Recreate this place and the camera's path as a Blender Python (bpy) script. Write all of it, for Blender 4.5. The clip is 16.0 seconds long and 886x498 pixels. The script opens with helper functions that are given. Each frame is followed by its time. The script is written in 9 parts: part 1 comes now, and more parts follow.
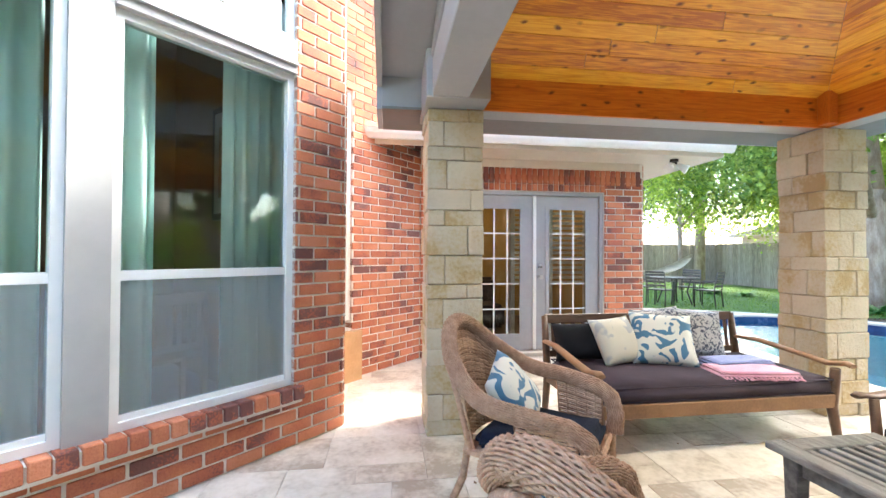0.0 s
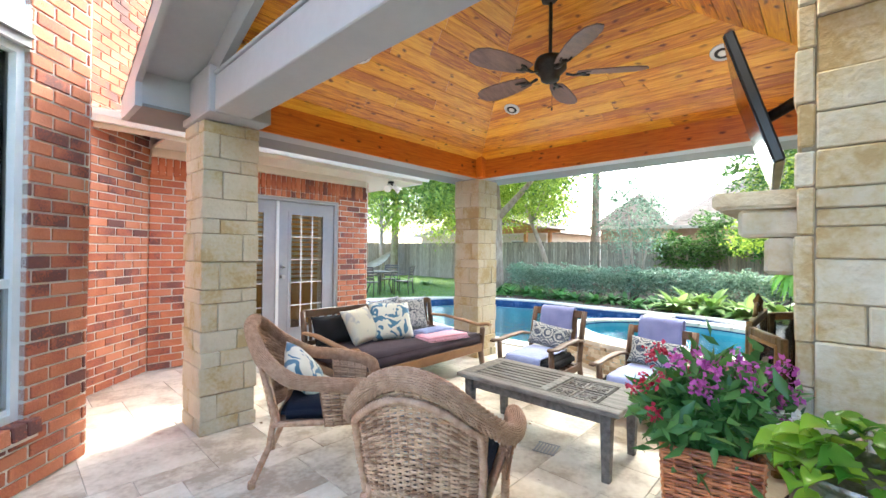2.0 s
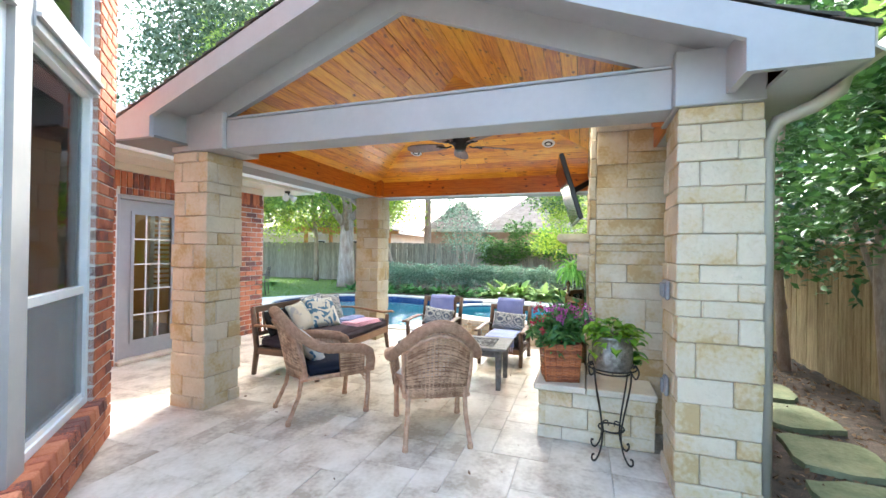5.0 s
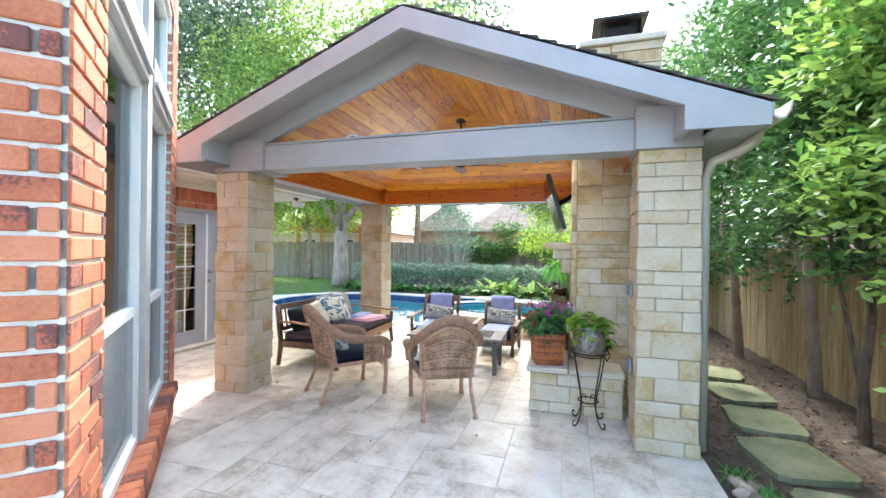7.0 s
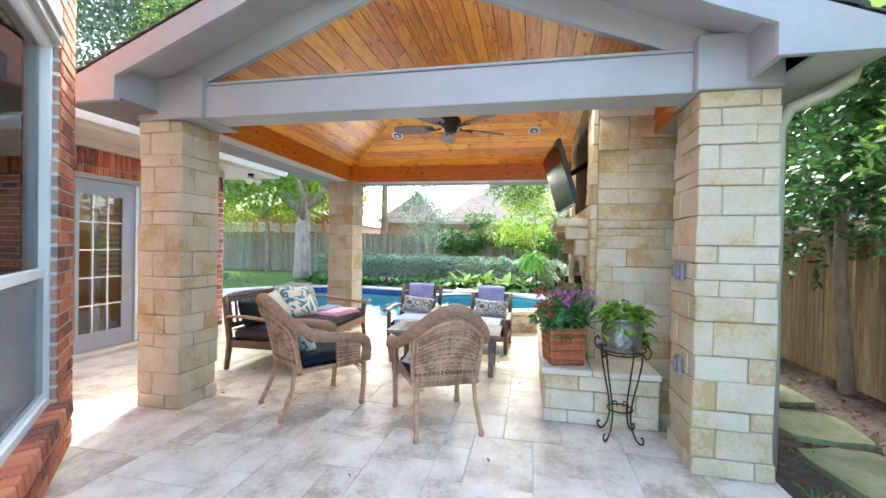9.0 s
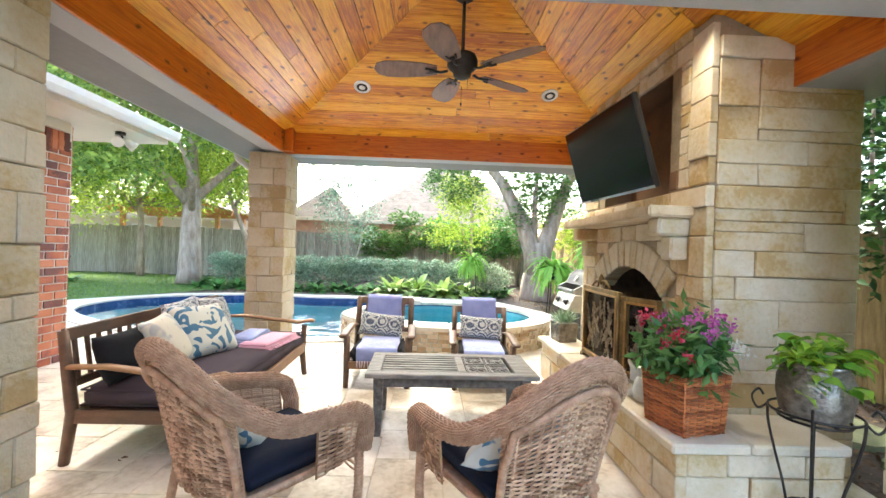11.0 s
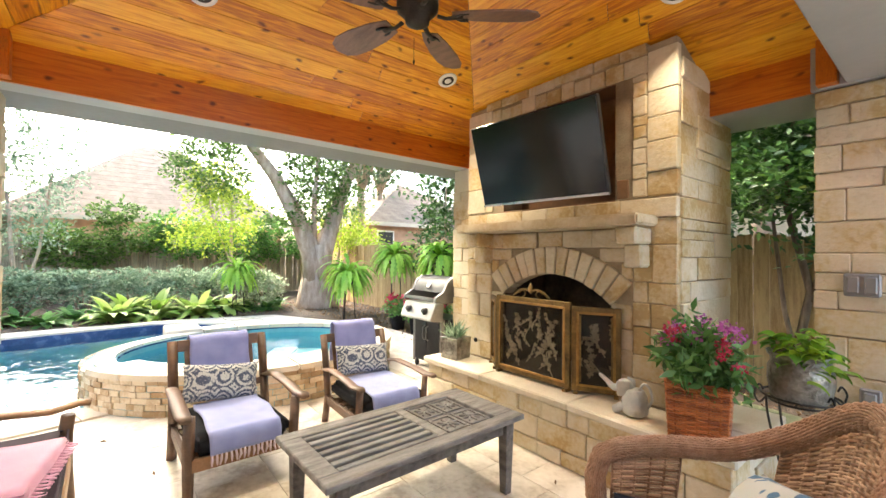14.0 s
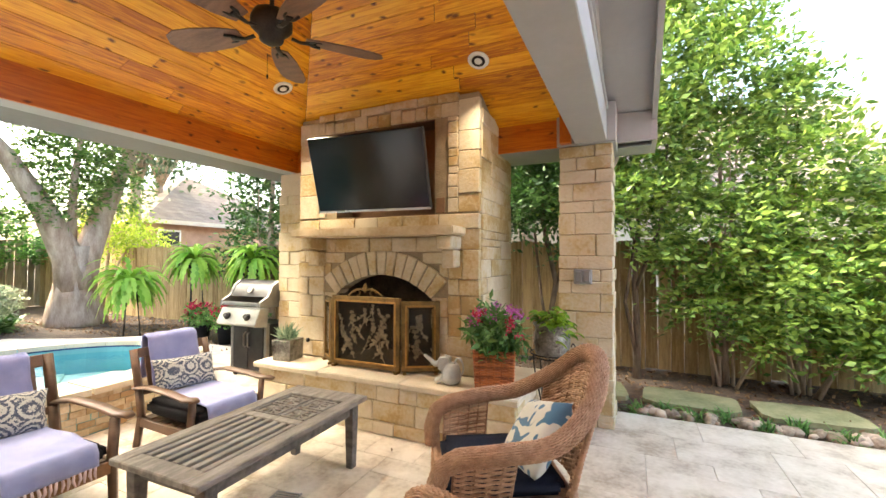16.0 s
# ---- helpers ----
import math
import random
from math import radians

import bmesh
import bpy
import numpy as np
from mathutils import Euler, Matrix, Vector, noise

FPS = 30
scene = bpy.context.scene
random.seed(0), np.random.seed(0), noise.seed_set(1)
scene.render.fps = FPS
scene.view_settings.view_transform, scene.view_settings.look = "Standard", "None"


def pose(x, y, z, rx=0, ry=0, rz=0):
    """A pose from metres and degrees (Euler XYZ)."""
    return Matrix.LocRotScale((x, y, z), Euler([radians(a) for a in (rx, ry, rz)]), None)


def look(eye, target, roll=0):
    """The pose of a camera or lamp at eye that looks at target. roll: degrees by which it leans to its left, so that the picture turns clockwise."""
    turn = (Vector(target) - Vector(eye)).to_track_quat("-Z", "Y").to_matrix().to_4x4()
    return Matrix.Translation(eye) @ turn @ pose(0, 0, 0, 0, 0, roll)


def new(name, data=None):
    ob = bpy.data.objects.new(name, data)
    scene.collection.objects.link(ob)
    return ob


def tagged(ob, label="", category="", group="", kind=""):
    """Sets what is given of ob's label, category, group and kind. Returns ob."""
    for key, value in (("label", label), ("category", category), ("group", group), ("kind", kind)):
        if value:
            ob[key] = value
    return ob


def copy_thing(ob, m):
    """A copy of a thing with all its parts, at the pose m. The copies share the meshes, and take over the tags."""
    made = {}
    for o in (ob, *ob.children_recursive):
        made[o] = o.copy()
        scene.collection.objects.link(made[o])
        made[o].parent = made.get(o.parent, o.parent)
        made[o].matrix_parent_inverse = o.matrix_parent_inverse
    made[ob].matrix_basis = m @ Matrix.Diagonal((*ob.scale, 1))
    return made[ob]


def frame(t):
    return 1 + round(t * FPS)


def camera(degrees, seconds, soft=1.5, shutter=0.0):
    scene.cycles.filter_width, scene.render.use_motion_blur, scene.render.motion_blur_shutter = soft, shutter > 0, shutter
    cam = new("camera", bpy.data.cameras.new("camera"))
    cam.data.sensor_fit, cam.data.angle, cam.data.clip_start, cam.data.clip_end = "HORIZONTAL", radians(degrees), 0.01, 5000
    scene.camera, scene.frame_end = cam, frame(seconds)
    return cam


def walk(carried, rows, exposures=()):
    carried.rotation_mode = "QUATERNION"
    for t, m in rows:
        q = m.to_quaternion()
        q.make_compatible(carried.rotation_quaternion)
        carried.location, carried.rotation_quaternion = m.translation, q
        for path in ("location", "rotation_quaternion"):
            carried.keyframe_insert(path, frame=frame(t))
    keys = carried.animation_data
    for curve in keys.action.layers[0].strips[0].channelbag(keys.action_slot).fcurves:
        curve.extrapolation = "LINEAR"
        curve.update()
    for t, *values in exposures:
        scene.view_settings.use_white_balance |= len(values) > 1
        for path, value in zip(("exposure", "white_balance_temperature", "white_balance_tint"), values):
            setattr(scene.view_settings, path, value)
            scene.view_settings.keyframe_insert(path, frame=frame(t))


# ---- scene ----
cam = camera(94.2, 16.0)
METRES, EYE, TILT, LEAN, TURN = 8.3, 1.255, 0.0, 0.0, -6.3
PATH = [
    (0, (0.891, 0.694, 1.283), (1.151, 2.677, 1.311), 0.3),
    (0.5, (0.774, 0.651, 1.31), (1.475, 2.524, 1.334), 0.5),
    (1, (0.626, 0.541, 1.341), (1.646, 2.261, 1.361), 0.5),
    (1.5, (0.445, 0.392, 1.354), (1.717, 1.935, 1.376), 0.4),
    (2, (0.177, 0.267, 1.377), (1.636, 1.636, 1.39), 0.7),
    (2.5, (-0.133, 0.17, 1.364), (1.454, 1.388, 1.378), 0.8),
    (3, (-0.489, 0.142, 1.379), (1.202, 1.209, 1.393), 0.8),
    (3.5, (-0.834, 0.154, 1.413), (0.938, 1.082, 1.426), 0.9),
    (4, (-1.142, 0.194, 1.44), (0.688, 1.0, 1.45), 1.1),
    (4.2, (-1.25, 0.24, 1.445), (0.599, 1.004, 1.455), 1.0),
    (6.3, (-2.175, 0.507, 1.535), (-0.264, 1.098, 1.553), 0.9),
    (6.5, (-2.247, 0.482, 1.556), (-0.338, 1.079, 1.567), 0.8),
    (7, (-2.359, 0.388, 1.548), (-0.445, 0.97, 1.548), 0.7),
    (7.5, (-2.366, 0.389, 1.441), (-0.443, 0.94, 1.45), 0.9),
    (8, (-2.229, 0.541, 1.399), (-0.296, 1.055, 1.387), 0.8),
    (8.5, (-2.013, 0.726, 1.356), (-0.069, 1.195, 1.345), 1.0),
    (9, (-1.633, 0.868, 1.372), (0.324, 1.279, 1.353), 1.1),
    (9.2, (-1.489, 0.93, 1.368), (0.474, 1.313, 1.352), 1.1),
    (11.3, (-0.06, 2.096, 1.314), (1.934, 1.953, 1.315), 1.7),
    (11.5, (0.052, 2.187, 1.324), (2.042, 1.985, 1.323), 1.4),
    (12, (0.301, 2.444, 1.34), (2.263, 2.058, 1.347), 1.1),
    (12.5, (0.548, 2.643, 1.347), (2.458, 2.05, 1.358), 0.9),
    (13, (0.793, 2.77, 1.349), (2.616, 1.946, 1.364), 0.8),
    (13.5, (0.948, 2.905, 1.364), (2.652, 1.858, 1.38), 0.6),
    (14, (1.037, 3.03, 1.369), (2.6, 1.782, 1.398), 0.6),
    (14.5, (1.045, 3.185, 1.384), (2.442, 1.755, 1.416), 0.4),
    (15, (1.012, 3.29, 1.399), (2.23, 1.704, 1.438), 0.3),
    (15.5, (0.992, 3.395, 1.405), (2.013, 1.677, 1.447), 0.1),
    (16, (0.984, 3.48, 1.377), (1.821, 1.664, 1.423), 0.2),
]
walk(cam, [(t, look(eye, target, roll)) for t, eye, target, roll in PATH], [(0.0, 3.70, 6050, 2), (2.0, 3.67, 5900, 1), (4.2, 3.56, 5850, 1), (6.5, 3.37, 5850, 2), (9.2, 3.54, 5800, 0), (11.5, 3.65, 6500, 3), (13.5, 3.60, 6950, 5), (16.0, 3.62, 7450, 7)])

# ---------------- world, sun ----------------
world = bpy.data.worlds.new("world")
scene.world = world
world.use_nodes = True
wn = world.node_tree
sky = wn.nodes.new("ShaderNodeTexSky")
sky.sky_type, sky.sun_disc = "NISHITA", False
SUN_EL, SUN_AZ = radians(47), radians(73)   # azimuth from +y towards +x
sky.sun_elevation, sky.sun_rotation = SUN_EL, SUN_AZ
sky.dust_density, sky.air_density, sky.ozone_density = 5.0, 1.0, 1.0
wn.links.new(sky.outputs[0], wn.nodes["Background"].inputs[0])
wn.nodes["Background"].inputs[1].default_value = 0.15
sun = new("sun", bpy.data.lights.new("sun", "SUN"))
sun.data.energy, sun.data.angle, sun.data.color = 0.66, radians(5.0), (1.0, 0.97, 0.90)
sun.matrix_world = look((0, 0, 0), (-math.sin(SUN_AZ) * math.cos(SUN_EL), -math.cos(SUN_AZ) * math.cos(SUN_EL), -math.sin(SUN_EL)))


# ---------------- mesh helpers ----------------
def box(bm, x0, x1, y0, y1, z0, z1, bev=0.0, seg=1):
    v = [bm.verts.new((x, y, z)) for z in (z0, z1) for y in (y0, y1) for x in (x0, x1)]
    q = ((0, 2, 3, 1), (4, 5, 7, 6), (0, 1, 5, 4), (2, 6, 7, 3), (0, 4, 6, 2), (1, 3, 7, 5))
    fs = [bm.faces.new([v[i] for i in f]) for f in q]
    if bev:
        es = list({e for f in fs for e in f.edges})
        bmesh.ops.bevel(bm, geom=es, offset=bev, segments=seg, affect="EDGES", clamp_overlap=True)
    return v


def obox(bm, c, size, rot=(0, 0, 0), bev=0.0, seg=1):
    """A box of that size round c, turned by degrees."""
    b2 = bmesh.new()
    sx, sy, sz = (s / 2 for s in size)
    box(b2, -sx, sx, -sy, sy, -sz, sz, bev, seg)
    b2.transform(pose(*c, *rot))
    merge(bm, b2)


def merge(bm, b2):
    b2.verts.index_update()
    vs = [bm.verts.new(v.co) for v in b2.verts]
    for f in b2.faces:
        try:
            g = bm.faces.new([vs[v.index] for v in f.verts])
            g.smooth = f.smooth
        except ValueError:
            pass
    b2.free()


def tube(bm, pts, r, n=8, closed=False, flat=1.0):
    """A round bar along pts; r is one radius or one for each point."""
    pts = [Vector(p) for p in pts]
    m = len(pts)
    rs = r if isinstance(r, (list, tuple)) else [r] * m
    rings, up = [], None
    for i, p in enumerate(pts):
        a = pts[(i - 1) % m] if (closed or i) else p
        b = pts[(i + 1) % m] if (closed or i < m - 1) else p
        d = (b - a).normalized()
        if up is None:
            up = Vector((0, 0, 1)) if abs(d.z) < 0.9 else Vector((1, 0, 0))
        side = d.cross(up).normalized()
        up = side.cross(d).normalized()
        rings.append([bm.verts.new(p + rs[i] * (math.cos(2 * math.pi * k / n) * side + flat * math.sin(2 * math.pi * k / n) * up)) for k in range(n)])
    for i in range(m if closed else m - 1):
        a, b = rings[i], rings[(i + 1) % m]
        for k in range(n):
            bm.faces.new((a[k], a[(k + 1) % n], b[(k + 1) % n], b[k])).smooth = True
    if not closed:
        bm.faces.new(rings[0][::-1])
        bm.faces.new(rings[-1])


def lathe(bm, prof, n=24, c=(0, 0, 0)):
    """A turned shape from (radius, height) pairs."""
    rings = []
    for r, z in prof:
        rings.append([bm.verts.new((c[0] + r * math.cos(2 * math.pi * k / n), c[1] + r * math.sin(2 * math.pi * k / n), c[2] + z)) for k in range(n)])
    for a, b in zip(rings, rings[1:]):
        for k in range(n):
            bm.faces.new((a[k], a[(k + 1) % n], b[(k + 1) % n], b[k])).smooth = True
    bm.faces.new(rings[0][::-1])
    bm.faces.new(rings[-1])


def prism(bm, poly, z0, z1):
    """An upright block over a plan outline, counter-clockwise."""
    a = [bm.verts.new((x, y, z0)) for x, y in poly]
    b = [bm.verts.new((x, y, z1)) for x, y in poly]
    n = len(poly)
    bm.faces.new(a[::-1])
    bm.faces.new(b)
    for i in range(n):
        bm.faces.new((a[i], a[(i + 1) % n], b[(i + 1) % n], b[i]))


def rough(bm, amp, freq, seed=0.0):
    """Pushes the points about a little, so that edges are not dead straight."""
    for v in bm.verts:
        v.co += amp * noise.noise_vector(v.co * freq + Vector((seed, seed * 1.7, 3.1)))


def mesh_of(name, bm, mat):
    me = bpy.data.meshes.new(name)
    bmesh.ops.recalc_face_normals(bm, faces=bm.faces)
    bm.to_mesh(me)
    bm.free()
    if mat:
        me.materials.append(mat)
    return me


def part(name, bm, mat, parent, label=""):
    ob = new(name, mesh_of(name, bm, mat))
    ob.parent = parent
    if label:
        ob["label"] = label
    return ob


def thing(name, m, label, category, group=""):
    ob = new(name)
    ob.matrix_world = m
    ob.empty_display_size = 0.1
    return tagged(ob, label, category, group)


def solid(name, bm, mat, label, category="", group="", kind=""):
    return tagged(new(name, mesh_of(name, bm, mat)), label, category, group, kind)


def share(name, me, parent, m):
    ob = new(name, me)
    ob.parent = parent
    ob.matrix_basis = m
    return ob


def fast_mesh(name, verts, faces, mat, smooth=False):
    me = bpy.data.meshes.new(name)
    me.from_pydata([tuple(v) for v in verts], [], [tuple(f) for f in faces])
    me.materials.append(mat)
    if smooth:
        me.polygons.foreach_set("use_smooth", [True] * len(me.polygons))
    return me


# ---------------- materials ----------------
def material(name, a, b, scale=6.0, rough_=0.7, bump=0.2, bscale=None, metal=0.0, per="", vary=0.0, coords="Object", stretch=(1, 1, 1), spots=None, spec=0.5, detail=6.0, sheen=0.0, coat=0.0):
    """Two colours mixed by coarse and fine noise, with relief. per: 'object' or 'island' gives each piece a tone of its own."""
    mat = bpy.data.materials.new(name)
    mat.use_nodes = True
    t = mat.node_tree
    N, L = t.nodes.new, t.links.new
    p = t.nodes["Principled BSDF"]
    tc, mp = N("ShaderNodeTexCoord"), N("ShaderNodeMapping")
    mp.inputs["Scale"].default_value = stretch
    L(tc.outputs[coords], mp.inputs[0])
    n1, n2 = N("ShaderNodeTexNoise"), N("ShaderNodeTexNoise")
    n1.inputs["Scale"].default_value, n1.inputs["Detail"].default_value = scale, detail
    n2.inputs["Scale"].default_value, n2.inputs["Detail"].default_value = bscale or scale * 7, 4
    L(mp.outputs[0], n1.inputs[0]), L(mp.outputs[0], n2.inputs[0])
    add = N("ShaderNodeMath")
    add.operation = "MULTIPLY_ADD"
    add.inputs[1].default_value, add.inputs[2].default_value = 0.4, -0.2
    L(n2.outputs[0], add.inputs[0])
    sm = N("ShaderNodeMath")
    L(n1.outputs[0], sm.inputs[0]), L(add.outputs[0], sm.inputs[1])
    src = sm.outputs[0]
    if per:
        rnd = N("ShaderNodeObjectInfo").outputs["Random"] if per == "object" else N("ShaderNodeNewGeometry").outputs["Random Per Island"]
        mx = N("ShaderNodeMath")
        mx.operation = "MULTIPLY_ADD"
        mx.inputs[1].default_value = vary
        off = N("ShaderNodeMath")
        off.inputs[1].default_value = -vary / 2
        L(sm.outputs[0], off.inputs[0])
        L(rnd, mx.inputs[0]), L(off.outputs[0], mx.inputs[2])
        src = mx.outputs[0]
        if per == "object":      # no two pieces show the same patch
            sh = N("ShaderNodeVectorMath")
            sh.operation = "SCALE"
            sh.inputs[0].default_value = (37.0, 53.0, 71.0)
            L(rnd, sh.inputs["Scale"])
            L(sh.outputs[0], mp.inputs["Location"])
    ramp = N("ShaderNodeValToRGB")
    ramp.color_ramp.elements[0].position, ramp.color_ramp.elements[1].position = 0.3, 0.7
    ramp.color_ramp.elements[0].color, ramp.color_ramp.elements[1].color = (*a, 1), (*b, 1)
    for pos, col in spots or ():
        ramp.color_ramp.elements.new(pos).color = (*col, 1)
    L(src, ramp.inputs[0])
    L(ramp.outputs[0], p.inputs["Base Color"])
    p.inputs["Roughness"].default_value, p.inputs["Metallic"].default_value = rough_, metal
    p.inputs["Specular IOR Level"].default_value = spec
    p.inputs["Coat Weight"].default_value = coat
    p.inputs["Sheen Weight"].default_value = sheen
    rr = N("ShaderNodeMapRange")
    rr.inputs[3].default_value, rr.inputs[4].default_value = max(rough_ - 0.12, 0.02), min(rough_ + 0.12, 1.0)
    L(n1.outputs[0], rr.inputs[0]), L(rr.outputs[0], p.inputs["Roughness"])
    if bump:
        bp = N("ShaderNodeBump")
        bp.inputs["Strength"].default_value, bp.inputs["Distance"].default_value = bump, 0.01
        L(n2.outputs[0], bp.inputs["Height"]), L(bp.outputs[0], p.inputs["Normal"])
    return mat


def leaf_material(name, a, b, gloss=0.45, thin=0.4):
    mat = bpy.data.materials.new(name)
    mat.use_nodes = True
    t = mat.node_tree
    N, L = t.nodes.new, t.links.new
    p = t.nodes["Principled BSDF"]
    g = N("ShaderNodeNewGeometry")
    ramp = N("ShaderNodeValToRGB")
    ramp.color_ramp.elements[0].color, ramp.color_ramp.elements[1].color = (*a, 1), (*b, 1)
    L(g.outputs["Random Per Island"], ramp.inputs[0])
    L(ramp.outputs[0], p.inputs["Base Color"])
    p.inputs["Roughness"].default_value = gloss
    tr = N("ShaderNodeBsdfTranslucent")
    L(ramp.outputs[0], tr.inputs[0])
    mix = N("ShaderNodeMixShader")
    mix.inputs[0].default_value = thin
    L(p.outputs[0], mix.inputs[1]), L(tr.outputs[0], mix.inputs[2])
    L(mix.outputs[0], t.nodes["Material Output"].inputs[0])
    return mat


def wood_planks(name, dark, mid, light, gloss, knots=True, grain=1.0):
    """Boards with grain along u of the uv layer, and knots."""
    mat = bpy.data.materials.new(name)
    mat.use_nodes = True
    t = mat.node_tree
    N, L = t.nodes.new, t.links.new
    p = t.nodes["Principled BSDF"]
    uv, mp = N("ShaderNodeUVMap"), N("ShaderNodeMapping")
    mp.inputs["Scale"].default_value = (0.7, 9.0, 1.0)
    L(uv.outputs[0], mp.inputs[0])
    n1 = N("ShaderNodeTexNoise")
    n1.inputs["Scale"].default_value, n1.inputs["Detail"].default_value, n1.inputs["Distortion"].default_value = 5 * grain, 6, 1.2
    L(mp.outputs[0], n1.inputs[0])
    g = N("ShaderNodeNewGeometry")
    m1 = N("ShaderNodeMath")
    m1.operation = "MULTIPLY_ADD"
    m1.inputs[1].default_value = 0.34
    off = N("ShaderNodeMath")
    off.inputs[1].default_value = -0.17
    L(n1.outputs[0], off.inputs[0])
    L(g.outputs["Random Per Island"], m1.inputs[0]), L(off.outputs[0], m1.inputs[2])
    ramp = N("ShaderNodeValToRGB")
    e = ramp.color_ramp.elements
    e[0].position, e[1].position = 0.28, 0.75
    e[0].color, e[1].color = (*dark, 1), (*light, 1)
    e.new(0.5).color = (*mid, 1)
    L(m1.outputs[0], ramp.inputs[0])
    col = ramp.outputs[0]
    if knots:
        mk = N("ShaderNodeMapping")
        mk.inputs["Scale"].default_value = (4.6, 8.5, 1.0)
        wob, wsc, wad = N("ShaderNodeTexNoise"), N("ShaderNodeVectorMath"), N("ShaderNodeVectorMath")
        wob.inputs["Scale"].default_value = 6.0
        wsc.operation, wsc.inputs["Scale"].default_value = "SCALE", 0.09
        L(uv.outputs[0], wob.inputs[0]), L(wob.outputs["Color"], wsc.inputs[0])
        L(uv.outputs[0], wad.inputs[0]), L(wsc.outputs[0], wad.inputs[1])
        L(wad.outputs[0], mk.inputs[0])
        vo = N("ShaderNodeTexVoronoi")
        vo.voronoi_dimensions = "2D"
        vo.inputs["Scale"].default_value = 1.0
        L(mk.outputs[0], vo.inputs["Vector"])
        kr = N("ShaderNodeValToRGB")
        kr.color_ramp.elements[0].position, kr.color_ramp.elements[1].position = 0.05, 0.15
        kr.color_ramp.elements[0].color, kr.color_ramp.elements[1].color = (1, 1, 1, 1), (0, 0, 0, 1)
        L(vo.outputs["Distance"], kr.inputs[0])
        mx = N("ShaderNodeMix")
        mx.data_type = "RGBA"
        mx.inputs[7].default_value = (dark[0] * 0.3, dark[1] * 0.25, dark[2] * 0.25, 1)
        km = N("ShaderNodeMath")
        km.operation = "MULTIPLY"
        sp, keep = N("ShaderNodeSeparateColor"), N("ShaderNodeMapRange")
        keep.inputs[1].default_value, keep.inputs[2].default_value = 0.38, 0.72
        keep.inputs[3].default_value, keep.inputs[4].default_value = 0.0, 0.95
        L(vo.outputs["Color"], sp.inputs[0]), L(sp.outputs[0], keep.inputs[0])
        L(keep.outputs[0], km.inputs[1])
        L(kr.outputs[0], km.inputs[0])
        L(km.outputs[0], mx.inputs[0]), L(col, mx.inputs[6])
        col = mx.outputs[2]
    L(col, p.inputs["Base Color"])
    p.inputs["Roughness"].default_value = gloss
    bp = N("ShaderNodeBump")
    bp.inputs["Strength"].default_value, bp.inputs["Distance"].default_value = 0.12, 0.01
    L(n1.outputs[0], bp.inputs["Height"]), L(bp.outputs[0], p.inputs["Normal"])
    return mat


def glass_material(name, tint=(0.9, 0.95, 0.95), clear=1.0):
    mat = bpy.data.materials.new(name)
    mat.use_nodes = True
    t = mat.node_tree
    N, L = t.nodes.new, t.links.new
    tr, gl, fr, mix = N("ShaderNodeBsdfTransparent"), N("ShaderNodeBsdfGlossy"), N("ShaderNodeFresnel"), N("ShaderNodeMixShader")
    tr.inputs[0].default_value = (*tint, 1)
    gl.inputs["Roughness"].default_value = 0.01
    fr.inputs[0].default_value = 1.5
    L(fr.outputs[0], mix.inputs[0]), L(tr.outputs[0], mix.inputs[1]), L(gl.outputs[0], mix.inputs[2])
    L(mix.outputs[0], t.nodes["Material Output"].inputs[0])
    return mat


def cloth_pattern(name, ground, ink, scale, thresh, soft=0.04, detail=1.0, distortion=1.5):
    """A woven cloth with a printed pattern."""
    mat = bpy.data.materials.new(name)
    mat.use_nodes = True
    t = mat.node_tree
    N, L = t.nodes.new, t.links.new
    p = t.nodes["Principled BSDF"]
    tc = N("ShaderNodeTexCoord")
    n1 = N("ShaderNodeTexNoise")
    n1.inputs["Scale"].default_value, n1.inputs["Detail"].default_value, n1.inputs["Distortion"].default_value = scale, detail, distortion
    L(tc.outputs["Object"], n1.inputs[0])
    ramp = N("ShaderNodeValToRGB")
    e = ramp.color_ramp.elements
    e[0].position, e[1].position = thresh, thresh + soft
    e[0].color, e[1].color = (*ground, 1), (*ink, 1)
    L(n1.outputs[0], ramp.inputs[0]), L(ramp.outputs[0], p.inputs["Base Color"])
    p.inputs["Roughness"].default_value, p.inputs["Sheen Weight"].default_value = 0.9, 0.2
    n2 = N("ShaderNodeTexNoise")
    n2.inputs["Scale"].default_value = 350
    L(tc.outputs["Object"], n2.inputs[0])
    bp = N("ShaderNodeBump")
    bp.inputs["Strength"].default_value, bp.inputs["Distance"].default_value = 0.3, 0.002
    L(n2.outputs[0], bp.inputs["Height"]), L(bp.outputs[0], p.inputs["Normal"])
    return mat


